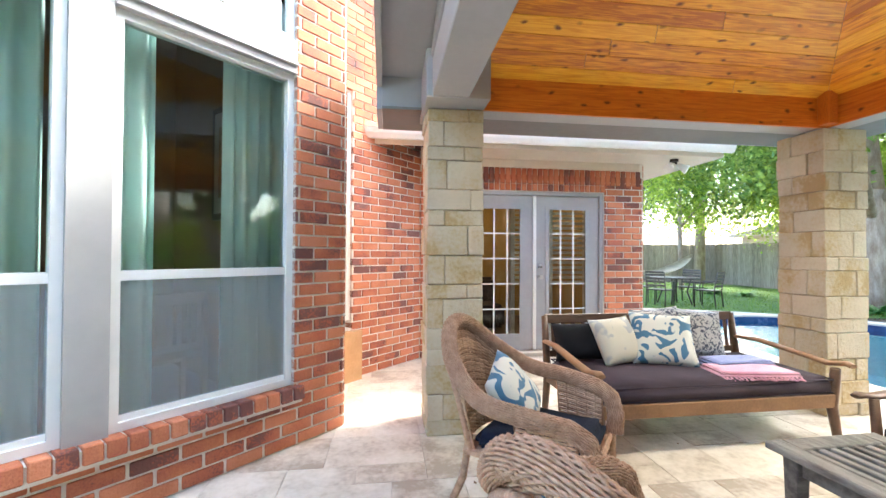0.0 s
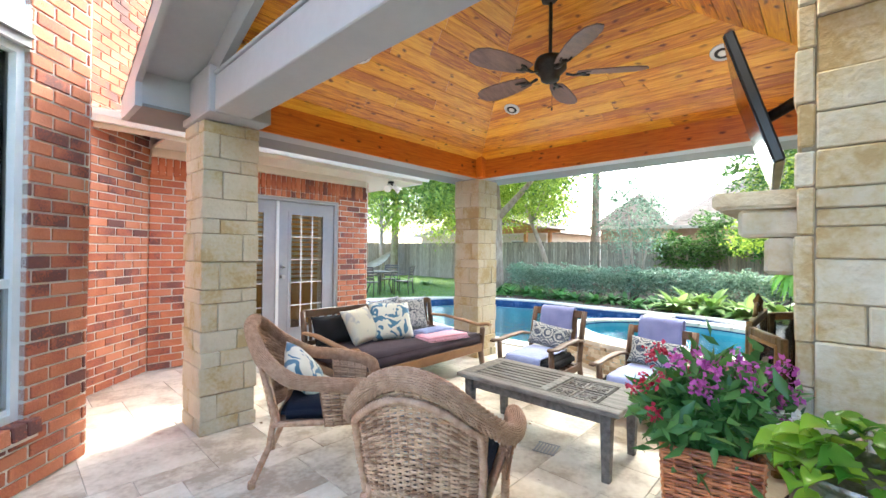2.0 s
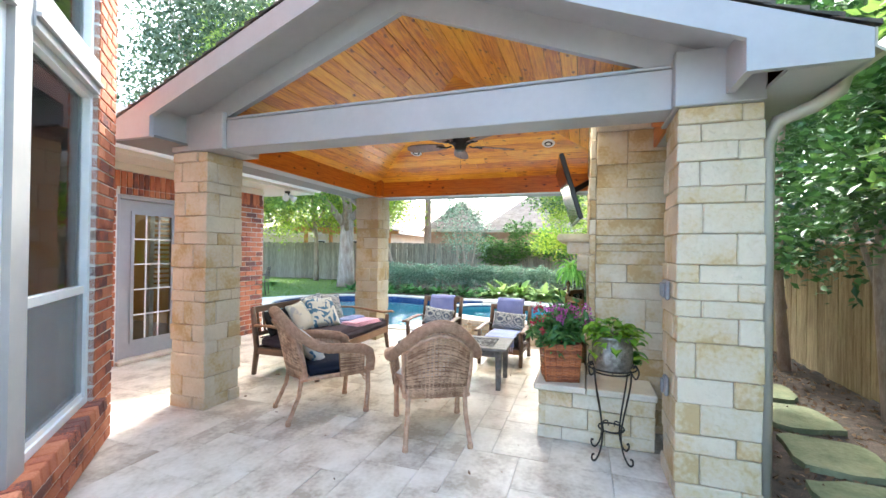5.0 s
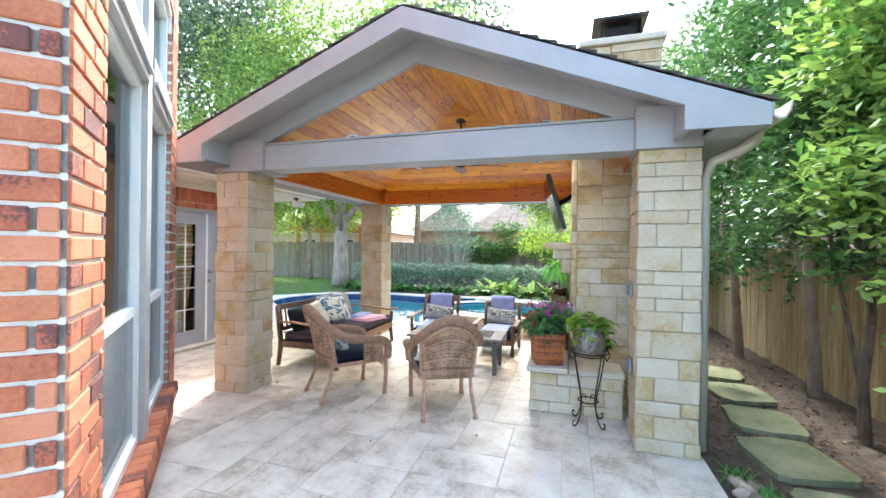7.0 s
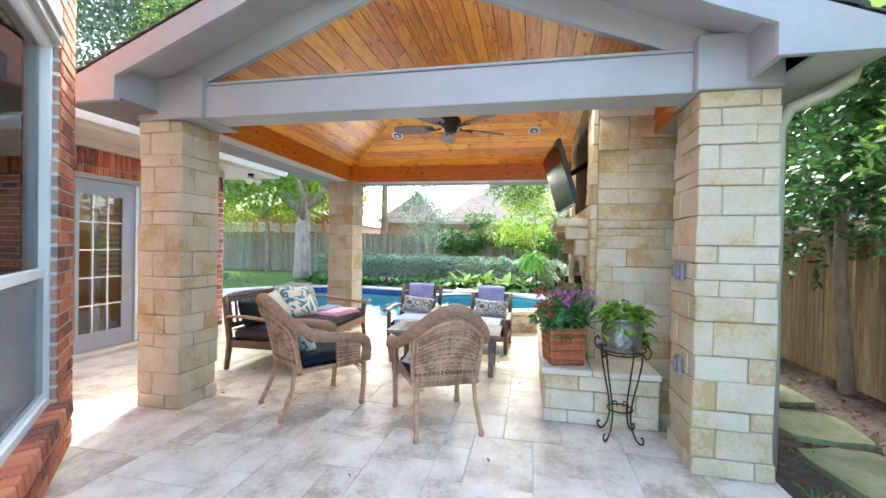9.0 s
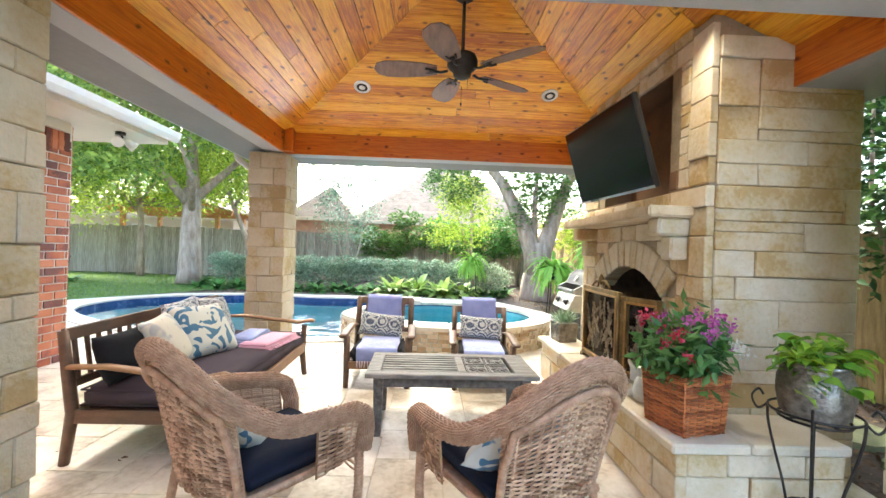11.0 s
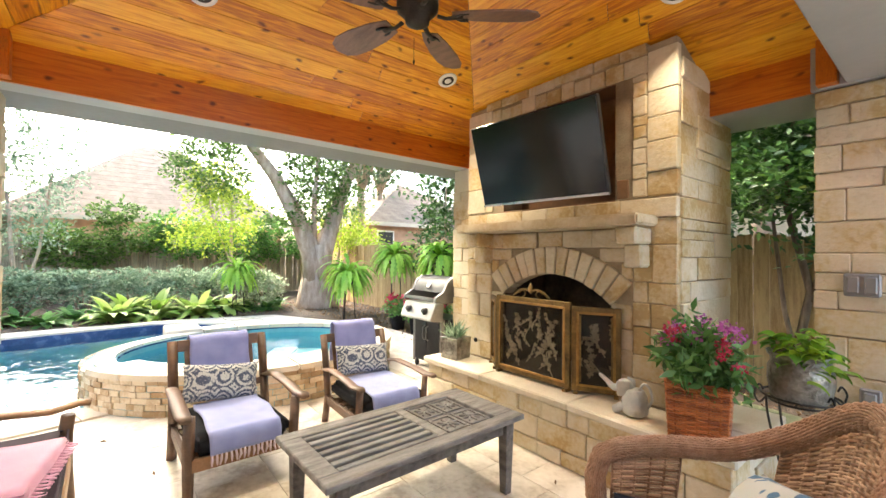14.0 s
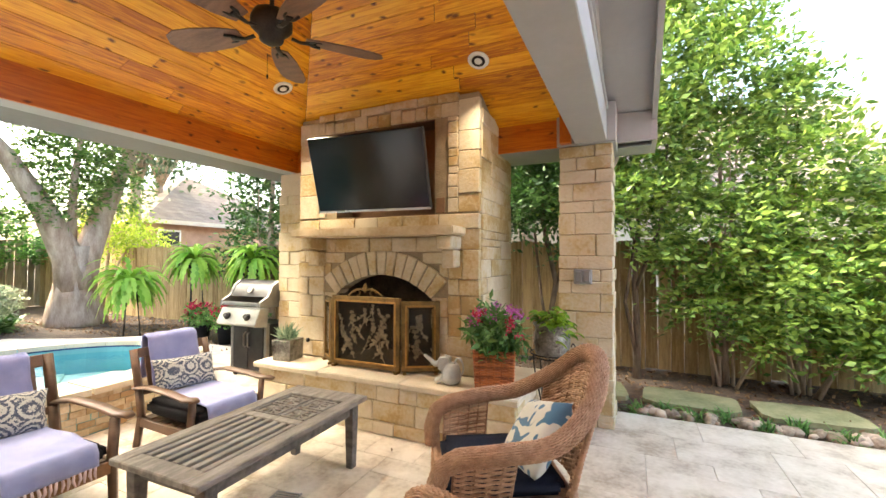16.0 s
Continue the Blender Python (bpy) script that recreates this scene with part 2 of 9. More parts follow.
def medallion_cloth(name, ground, ink):
    """A woven cloth printed with ringed rosettes and leafy fillings."""
    mat = bpy.data.materials.new(name)
    mat.use_nodes = True
    t = mat.node_tree
    N, L = t.nodes.new, t.links.new
    p = t.nodes["Principled BSDF"]
    tc = N("ShaderNodeTexCoord")
    vo, nz = N("ShaderNodeTexVoronoi"), N("ShaderNodeTexNoise")
    vo.inputs["Scale"].default_value, vo.inputs["Randomness"].default_value = 8.0, 0.25
    nz.inputs["Scale"].default_value, nz.inputs["Detail"].default_value, nz.inputs["Distortion"].default_value = 34.0, 1.0, 2.5
    L(tc.outputs["Object"], vo.inputs["Vector"]), L(tc.outputs["Object"], nz.inputs[0])
    ring, sn, sc, add = (N("ShaderNodeMath") for _ in range(4))
    ring.operation, ring.inputs[1].default_value = "MULTIPLY", 30.0
    L(vo.outputs["Distance"], ring.inputs[0])
    sn.operation = "SINE"
    L(ring.outputs[0], sn.inputs[0])
    sc.operation, sc.inputs[1].default_value = "MULTIPLY", 0.16
    L(sn.outputs[0], sc.inputs[0])
    L(sc.outputs[0], add.inputs[0]), L(nz.outputs[0], add.inputs[1])
    ramp = N("ShaderNodeValToRGB")
    e = ramp.color_ramp.elements
    e[0].position, e[1].position = 0.48, 0.54
    e[0].color, e[1].color = (*ground, 1), (*ink, 1)
    L(add.outputs[0], ramp.inputs[0]), L(ramp.outputs[0], p.inputs["Base Color"])
    p.inputs["Roughness"].default_value, p.inputs["Sheen Weight"].default_value = 0.9, 0.2
    return mat


BRICK_SPOTS = [(0.36, (0.37, 0.105, 0.055)), (0.55, (0.48, 0.165, 0.075))]
brick_piece = material("brick_piece", (0.16, 0.06, 0.048), (0.56, 0.215, 0.115), 3.0, 0.85, 0.5, 90, per="object", vary=0.42, spots=BRICK_SPOTS)
brick_joined = material("brick_joined", (0.16, 0.06, 0.048), (0.56, 0.215, 0.115), 3.0, 0.85, 0.5, 90, per="island", vary=0.42, spots=BRICK_SPOTS)
mortar = material("mortar", (0.66, 0.62, 0.56), (0.78, 0.74, 0.68), 20, 0.95, 0.4)
STONE_SPOTS = [(0.42, (0.55, 0.435, 0.265)), (0.52, (0.59, 0.495, 0.345)), (0.63, (0.62, 0.54, 0.41))]
stone_piece = material("stone_piece", (0.45, 0.315, 0.145), (0.66, 0.58, 0.45), 4.5, 0.85, 0.7, 38, per="object", vary=0.30, spots=STONE_SPOTS)
column_stone = material("column_stone", (0.43, 0.315, 0.155), (0.58, 0.505, 0.385), 4.0, 0.85, 0.8, 38, per="object", vary=0.28, spots=[(0.40, (0.50, 0.405, 0.255)), (0.50, (0.53, 0.45, 0.325)), (0.63, (0.56, 0.49, 0.37))])
stone_core = material("stone_core", (0.27, 0.21, 0.14), (0.37, 0.30, 0.21), 12, 0.95, 0.4)
limestone_cap = material("limestone_cap", (0.52, 0.45, 0.345), (0.65, 0.585, 0.475), 5, 0.8, 0.25, 60)
travertine = material("travertine", (0.38, 0.31, 0.235), (0.73, 0.67, 0.585), 4.5, 0.36, 0.14, 30, per="object", vary=0.16, spots=[(0.5, (0.61, 0.545, 0.455))])
travertine_joined = material("travertine_joined", (0.38, 0.31, 0.235), (0.73, 0.67, 0.585), 4.5, 0.36, 0.14, 30, per="island", vary=0.16, spots=[(0.5, (0.61, 0.545, 0.455))])
downspout_paint = material("downspout_paint", (0.40, 0.36, 0.30), (0.46, 0.42, 0.35), 3, 0.5, 0.03)
grout = material("grout", (0.54, 0.48, 0.40), (0.64, 0.58, 0.50), 10, 0.9, 0.2)
grey_paint = material("grey_paint", (0.345, 0.345, 0.355), (0.39, 0.39, 0.40), 3, 0.5, 0.05)
# Trim grey with the eave shade put in, for the house and pool sides.
shade_paint = material("eave_shade_paint", (0.155, 0.15, 0.145), (0.20, 0.195, 0.19), 3, 0.55, 0.05)
beige_paint = material("beige_paint", (0.60, 0.54, 0.44), (0.66, 0.60, 0.50), 3, 0.5, 0.05)
white_paint = material("white_paint", (0.72, 0.73, 0.71), (0.80, 0.80, 0.78), 3, 0.4, 0.05)
frame_paint = material("frame_paint", (0.36, 0.35, 0.34), (0.42, 0.41, 0.40), 2, 0.45, 0.05)
door_paint = material("door_paint", (0.33, 0.335, 0.35), (0.38, 0.385, 0.40), 3, 0.4, 0.04)
shingle = material("shingle", (0.05, 0.045, 0.04), (0.14, 0.12, 0.10), 8, 0.95, 0.6, 60, per="island", vary=0.4)
ceiling_wood = wood_planks("ceiling_wood", (0.46, 0.125, 0.008), (0.72, 0.285, 0.014), (0.88, 0.45, 0.034), 0.34)
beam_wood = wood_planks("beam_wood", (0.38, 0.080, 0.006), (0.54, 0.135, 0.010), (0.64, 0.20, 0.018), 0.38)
dark_backing = material("dark_backing", (0.05, 0.02, 0.008), (0.08, 0.03, 0.012), 5, 0.9, 0)
soil = material("soil", (0.030, 0.021, 0.015), (0.12, 0.082, 0.058), 14, 0.95, 0.9, 70)
grass_ground = material("grass_ground", (0.05, 0.10, 0.02), (0.12, 0.19, 0.04), 4, 0.95, 0.8, 80)
fence_wood = material("fence_wood", (0.21, 0.175, 0.135), (0.43, 0.37, 0.29), 5, 0.9, 0.35, 40, per="object", vary=0.3, stretch=(6, 6, 0.6))
fence_wood_warm = material("fence_wood_warm", (0.26, 0.17, 0.075), (0.50, 0.37, 0.19), 5, 0.9, 0.35, 40, per="object", vary=0.3, stretch=(6, 6, 0.6))
bark = material("bark", (0.30, 0.205, 0.15), (0.54, 0.43, 0.34), 5, 0.95, 1.0, 30, stretch=(2, 2, 0.6))
window_glass = glass_material("window_glass", (0.88, 0.95, 0.94))
door_glass = glass_material("door_glass", (0.9, 0.92, 0.9))
dark_metal = material("dark_metal", (0.02, 0.018, 0.016), (0.05, 0.042, 0.036), 12, 0.5, 0.1, metal=0.6)
steel = material("steel", (0.45, 0.45, 0.44), (0.58, 0.57, 0.56), 4, 0.3, 0.02, metal=1.0)
gutter_white = material("gutter_white", (0.70, 0.68, 0.63), (0.78, 0.76, 0.71), 3, 0.4, 0.03)

# ---------------- ground ----------------
def smooth_loop(pts, n=8):
    out, m = [], len(pts)
    for i in range(m):
        p0, p1, p2, p3 = (Vector((*pts[(i + k) % m], 0)) for k in (-1, 0, 1, 2))
        for j in range(n):
            s = j / n
            q = 0.5 * (2 * p1 + (p2 - p0) * s + (2 * p0 - 5 * p1 + 4 * p2 - p3) * s * s + (3 * p1 - p0 - 3 * p2 + p3) * s ** 3)
            out.append((q.x, q.y))
    return out


def offset_loop(loop, d):
    out, m = [], len(loop)
    for i in range(m):
        a, b = Vector(loop[i - 1]), Vector(loop[(i + 1) % m])
        t = (b - a).normalized()
        out.append((loop[i][0] + t.y * d, loop[i][1] - t.x * d))
    return out


POOL = smooth_loop([(5.75, 3.3), (5.72, 4.6), (5.95, 6.0), (6.6, 7.4), (7.6, 8.5), (8.9, 8.6), (9.9, 7.7), (10.45, 6.2), (10.25, 4.8), (10.4, 3.4), (10.5, 2.2), (9.6, 1.2), (8.2, 0.9), (6.6, 1.6)][::-1], 6)
if sum(a[0] * b[1] - b[0] * a[1] for a, b in zip(POOL, POOL[1:] + POOL[:1])) < 0:
    POOL = POOL[::-1]
RIM = offset_loop(POOL, 0.32)


def sheet(outer, holes, z):
    from mathutils.geometry import tessellate_polygon
    loops = [[Vector((x, y, z)) for x, y in l] for l in [outer] + holes]
    flat = [v for l in loops for v in l]
    bm = bmesh.new()
    vs = [bm.verts.new(v) for v in flat]
    for tri in tessellate_polygon(loops):
        try:
            bm.faces.new([vs[i] for i in tri])
        except ValueError:
            pass
    return bm


def inside(x, y, loop):
    hit = False
    for (ax, ay), (bx, by) in zip(loop, loop[1:] + loop[:1]):
        if (ay > y) != (by > y) and x < (bx - ax) * (y - ay) / (by - ay) + ax:
            hit = not hit
    return hit


solid("ground", sheet([(-300, -300), (300, -300), (300, 300), (-300, 300)], [RIM[::-1]], -0.035), soil, "dark mulched earth reaching past the fences", kind="structure")
bm = sheet([(8.3, 9.6), (12.2, 7.6), (15.5, 7.4), (16.3, 19.5), (-4, 19.5), (-4, 13.0), (5.0, 11.5)], [], -0.02)
solid("lawn", bm, grass_ground, "mown green lawn behind the pool", kind="structure")
DECK = [(-7, -0.60), (1.13, -0.60), (1.9, -0.62), (4.9, -0.98), (7.6, -1.0), (9.0, -0.6), (10.6, 0.2), (11.0, 2.0), (10.9, 5.0), (11.0, 6.4), (10.3, 8.3), (9.0, 9.3), (8.2, 9.75), (4.4, 11.3), (1.0, 11.3), (1.0, 6.2), (-7, 6.2)]
solid("deck_bed", sheet(DECK, [RIM[::-1]], -0.008), grout, "pale sanded joints of the terrace paving", kind="structure")

# pool shell, coping and water
bm = bmesh.new()
n = len(POOL)
lv = [[bm.verts.new((x, y, z)) for x, y in lp] for lp, z in ((POOL, -0.03), (POOL, -0.22), (offset_loop(POOL, -0.06), -0.22), (offset_loop(POOL, -0.1), -0.95))]
for a, b in zip(lv, lv[1:]):
    for i in range(n):
        bm.faces.new((a[i], a[(i + 1) % n], b[(i + 1) % n], b[i]))
bm.faces.new(lv[-1][::-1])
plaster = material("pool_plaster", (0.09, 0.30, 0.345), (0.14, 0.39, 0.435), 2, 0.6, 0.1)
solid("pool_shell", bm, plaster, "blue plastered freeform pool shell", kind="structure")
tile_blue = material("tile_blue", (0.018, 0.04, 0.11), (0.035, 0.075, 0.18), 6, 0.25, 0.05, 40)
bm = bmesh.new()
a = [bm.verts.new((x, y, -0.02)) for x, y in offset_loop(POOL, -0.012)]
b = [bm.verts.new((x, y, -0.21)) for x, y in offset_loop(POOL, -0.012)]
for i in range(n):
    bm.faces.new((a[i], a[(i + 1) % n], b[(i + 1) % n], b[i]))
solid("waterline_tile", bm, tile_blue, "dark blue waterline tile band of the pool", kind="structure")
water = bpy.data.materials.new("water")
water.use_nodes = True
wt = water.node_tree
wp = wt.nodes["Principled BSDF"]
w_tr, w_gl, w_fr, w_mx = (wt.nodes.new(q) for q in ("ShaderNodeBsdfTransparent", "ShaderNodeBsdfGlossy", "ShaderNodeFresnel", "ShaderNodeMixShader"))
w_tr.inputs[0].default_value, w_gl.inputs["Roughness"].default_value, w_fr.inputs[0].default_value = (0.62, 0.93, 0.97, 1), 0.03, 1.2
w_k = wt.nodes.new("ShaderNodeMath")
w_k.operation = "MULTIPLY"
w_k.inputs[1].default_value = 0.5
wt.links.new(w_fr.outputs[0], w_k.inputs[0])
wt.links.new(w_k.outputs[0], w_mx.inputs[0]), wt.links.new(w_tr.outputs[0], w_mx.inputs[1]), wt.links.new(w_gl.outputs[0], w_mx.inputs[2])
wt.links.new(w_mx.outputs[0], wt.nodes["Material Output"].inputs[0])
wt.nodes.remove(wp)
wnz, wbp = wt.nodes.new("ShaderNodeTexNoise"), wt.nodes.new("ShaderNodeBump")
wnz.inputs["Scale"].default_value, wnz.inputs["Detail"].default_value = 5.0, 3
wtc = wt.nodes.new("ShaderNodeTexCoord")
wt.links.new(wtc.outputs["Object"], wnz.inputs[0])
wbp.inputs["Strength"].default_value, wbp.inputs["Distance"].default_value = 0.35, 0.03
wt.links.new(wnz.outputs[0], wbp.inputs["Height"]), wt.links.new(wbp.outputs[0], w_gl.inputs["Normal"]), wt.links.new(wbp.outputs[0], w_fr.inputs["Normal"])
ob = solid("pool_water", sheet(offset_loop(POOL, -0.014), [], -0.12), water, "clear rippled turquoise pool water", kind="structure")
ob.visible_shadow = False
coping = tagged(new("coping"), "pale stone coping round the pool", kind="structure")
for i in range(0, n, 2):
    j, k = (i + 1) % n, (i + 2) % n
    bm = bmesh.new()
    poly = [POOL[i], POOL[j], POOL[k], RIM[k], RIM[j], RIM[i]]
    cx, cy = sum(p[0] for p in poly) / 6, sum(p[1] for p in poly) / 6
    prism(bm, [(cx + (x - cx) * 0.985, cy + (y - cy) * 0.985) for x, y in poly][::-1], -0.05, 0.012)
    part("coping_stone", bm, limestone_cap, coping)

# ---------------- pavilion ----------------
ZC, ZB, PITCH = 2.33, 2.57, 0.42          # column tops, top of the beams inside, slope of the ceiling
IX, IY0, IY1 = 4.42, -0.13, 3.60          # inner faces of the beams
GX = 1.20                                 # gable end of the ceiling
RY = (IY0 + IY1) / 2
RZ = ZB + PITCH * (RY - IY0)
HX = IX - (RY - IY0)                      # end of the ridge where the hip begins


def stone_box(parent, x0, x1, y0, y1, z0, z1, rnd, lo=0.12, hi=0.26, cols=2, axis="x", proud=0.012):
    """Courses of rough stone blocks, each course split across its length, on a core."""
    z = z0
    while z < z1 - 0.03:
        h = min(rnd.uniform(lo, hi), z1 - z)
        if z1 - z - h < 0.08:
            h = z1 - z
        a, b = (x0, x1) if axis == "x" else (y0, y1)
        cuts = [a]
        m = cols if isinstance(cols, int) else rnd.randint(*cols)
        w = (b - a) / m
        for i in range(1, m):
            cuts.append(a + w * (i + rnd.uniform(-0.28, 0.28)))
        cuts.append(b)
        for c, d in zip(cuts, cuts[1:]):
            g, o = 0.003, rnd.uniform(-0.3, 1.0) * proud
            bm = bmesh.new()
            if axis == "x":
                box(bm, c + g - (o if c == a else 0), d - g + (o if d == b else 0), y0 - o, y1 + o, z + g, z + h - g, 0.006)
            else:
                box(bm, x0 - o, x1 + o, c + g - (o if c == a else 0), d - g + (o if d == b else 0), z + g, z + h - g, 0.006)
            rough(bm, 0.006, 6.0, rnd.random() * 50)
            part("stone", bm, stone_piece, parent)
        z += h


def column(name, x0, x1, y0, y1, z1, seed):
    bm = bmesh.new()
    box(bm, x0 + 0.012, x1 - 0.012, y0 + 0.012, y1 - 0.012, 0, z1 - 0.003)
    ob = solid(name, bm, stone_core, "square pavilion column of rough cream limestone blocks", "column", "pavilion columns")
    rnd = random.Random(seed)
    z, k = 0.0, 0
    while z < z1 - 0.05:
        h = rnd.choice((0.10, 0.11, 0.15, 0.18, 0.21))
        if z1 - z - h < 0.09:
            h = z1 - z
        # four blocks turn round the core, each face a long one and an end
        d, e, g = rnd.uniform(0.09, 0.15), rnd.uniform(0.09, 0.15), 0.0018
        ring = [(x0, x1 - d, y0, y0 + e), (x1 - d, x1, y0, y1 - e), (x0 + d, x1, y1 - e, y1), (x0, x0 + d, y0 + e, y1)]
        for a0, a1, b0, b1 in ring:
            if k % 2:
                a0, a1 = x0 + x1 - a1, x0 + x1 - a0
            o = rnd.uniform(-0.3, 1.0) * 0.011
            bm = bmesh.new()
            box(bm, a0 - o if a0 == x0 else a0 + g, a1 + o if abs(a1 - x1) < 1e-6 else a1 - g, b0 - o if b0 == y0 else b0 + g, b1 + o if b1 == y1 else b1 - g, z + g, z + h - g, 0.006)
            rough(bm, 0.006, 7.0, rnd.random() * 50)
            part("stone", bm, column_stone, ob)
        z, k = z + h, k + 1
    return ob


column("stone_column", 1.16, 1.56, 3.60, 4.00, ZC, 1)
column("stone_column", 4.37, 4.77, 3.58, 3.98, ZC, 2)
column("stone_column", 1.13, 1.55, -0.56, -0.13, ZC, 3)
column("stone_column", 4.20, 4.66, -0.44, -0.02, ZC, 4)

pavilion = thing("pavilion_roof", pose(0, 0, 0), "gabled pavilion roof with grey trim and stained pine ceiling", "roof")
# painted beams on the columns
for nm, b in (("beam", (1.57, 4.36, IY1 + 0.022, 3.80, ZC + 0.002, 2.60)), ("beam", (IX + 0.022, 4.62, -0.56, 3.80, ZC + 0.004, 2.60)),
              ("beam", (1.57, IX, -0.56, IY0 - 0.022, ZC + 0.002, 2.60)), ("gable_beam", (1.17, 1.42, -0.10, 3.40, ZC + 0.01, 2.59)),
              ("beam_block", (1.13, 1.568, 3.40, 4.00, ZC + 0.003, 2.66)), ("beam_block", (1.10, 1.568, -0.56, -0.10, ZC + 0.003, 2.66)),
              ("beam_cap", (1.155, 1.44, -0.09, 3.39, 2.592, 2.612))):
    bm = bmesh.new()
    box(bm, *b, 0.006)
    part(nm, bm, grey_paint, pavilion)


def board_mesh(quads):
    """Boards with their own uv: each quad is four corners, u along the first edge."""
    verts, faces, uvs = [], [], []
    rnd = random.Random(5)
    for q, up in quads:
        q = [Vector(p) for p in q]
        i = len(verts)
        verts += q + [p + up for p in q]
        faces += [(i, i + 1, i + 2, i + 3), (i + 4, i + 7, i + 6, i + 5)] + [(i + k, i + k + 4, i + (k + 1) % 4 + 4, i + (k + 1) % 4) for k in range(4)]
        d = (q[1] - q[0]).normalized()
        w = (q[3] - q[0]) - (q[3] - q[0]).dot(d) * d
        w = w.normalized() if w.length > 1e-6 else Vector((0, 0, 1))
        ou, ov = rnd.uniform(0, 40), rnd.uniform(0, 40)
        f = [((p - q[0]).dot(d) + ou, (p - q[0]).dot(w) + ov) for p in q]
        uvs += [f[k] for k in (0, 1, 2, 3)] + [f[k] for k in (0, 3, 2, 1)]
        for k in range(4):
            uvs += [f[k], f[k], f[(k + 1) % 4], f[(k + 1) % 4]]
    return verts, faces, uvs


def boards(name, quads, mat):
    verts, faces, uvs = board_mesh(quads)
    me = fast_mesh(name, verts, faces, mat)
    lay = me.uv_layers.new(name="uv")
    lay.data.foreach_set("uv", [c for u in uvs for c in u])
    return me


quads, W = [], 0.128
run = math.hypot(1, PITCH)
rows = int((RY - IY0) * run / W)
up = Vector((0, 0, 0.018))
rnd = random.Random(8)
for k in range(rows + 1):
    s0, s1 = k * W / run + 0.0025, min((k + 1) * W / run - 0.0025, RY - IY0 - 0.002)
    if s1 <= s0:
        continue
    z0, z1 = ZB + PITCH * s0, ZB + PITCH * s1
    # long slopes, cut into two or three lengths
    for side in (0, 1):
        y0, y1 = (IY0 + s0, IY0 + s1) if side == 0 else (IY1 - s0, IY1 - s1)
        cuts = [0.0, rnd.uniform(0.3, 0.75), 1.0]
        for a, b in zip(cuts, cuts[1:]):
            e0, e1 = IX - s0, IX - s1
            p = lambda e, c: GX + 0.032 + (e - GX - 0.032) * c
            g = 0.002
            quads.append(([(p(e0, a) + g, y0, z0), (p(e0, b) - g, y0, z0), (p(e1, b) - g, y1, z1), (p(e1, a) + g, y1, z1)], up))
    # hip end
    cuts = [0.0, rnd.uniform(0.35, 0.65), 1.0] if k < 8 else [0.0, 1.0]
    for a, b in zip(cuts, cuts[1:]):
        f = lambda s, c: IY0 + s + (IY1 - IY0 - 2 * s) * c
        quads.append(([(IX - s0, f(s0, a) + 0.002, z0), (IX - s0, f(s0, b) - 0.002, z0), (IX - s1, f(s1, b) - 0.002, z1), (IX - s1, f(s1, a) + 0.002, z1)], up))
tagged(new("ceiling", boards("ceiling", quads, ceiling_wood)), "vaulted ceiling of orange-stained knotty pine boards", kind="structure")
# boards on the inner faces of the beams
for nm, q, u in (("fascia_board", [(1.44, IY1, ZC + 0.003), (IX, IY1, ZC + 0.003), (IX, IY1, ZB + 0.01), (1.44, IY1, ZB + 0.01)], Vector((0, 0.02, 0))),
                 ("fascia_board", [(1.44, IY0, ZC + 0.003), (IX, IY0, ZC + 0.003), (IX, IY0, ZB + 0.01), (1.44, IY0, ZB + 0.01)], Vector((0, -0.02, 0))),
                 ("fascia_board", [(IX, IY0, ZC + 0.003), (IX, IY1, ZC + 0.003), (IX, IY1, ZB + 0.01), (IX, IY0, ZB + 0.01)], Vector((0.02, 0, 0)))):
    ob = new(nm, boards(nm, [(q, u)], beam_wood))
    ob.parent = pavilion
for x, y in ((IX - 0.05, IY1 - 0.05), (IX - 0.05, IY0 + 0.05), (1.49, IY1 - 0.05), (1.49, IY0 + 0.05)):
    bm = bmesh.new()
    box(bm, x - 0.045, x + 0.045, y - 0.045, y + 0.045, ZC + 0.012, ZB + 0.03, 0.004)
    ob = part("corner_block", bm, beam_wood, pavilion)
    ob.data.uv_layers.new(name="uv")

# roof shell: gable at x = 0.81, hip at the pool end
EY0, EY1, EX, GF, OP = -0.86, 4.32, 5.22, 0.81, 0.40
ER = (EY0 + EY1) / 2
ZE = 2.50
OZ = ZE + OP * (ER - EY0)
OHX = EX - (ER - EY0)
rp = [(GF, EY0, ZE), (EX, EY0, ZE), (EX, EY1, ZE), (GF, EY1, ZE), (GF, ER, OZ), (OHX, ER, OZ)]
bm = bmesh.new()
top = [bm.verts.new((x, y, z + 0.03)) for x, y, z in rp]
bot = [bm.verts.new((x, y, z)) for x, y, z in rp]
for f in ((0, 1, 5, 4), (1, 2, 5), (2, 3, 4, 5)):
    bm.faces.new([top[i] for i in f])
    bm.faces.new([bot[i] for i in f][::-1])
for a, b in ((0, 1), (1, 2), (2, 3), (3, 4), (4, 0)):
    bm.faces.new((bot[a], bot[b], top[b], top[a]))
part("roof_deck", bm, dark_backing, pavilion)
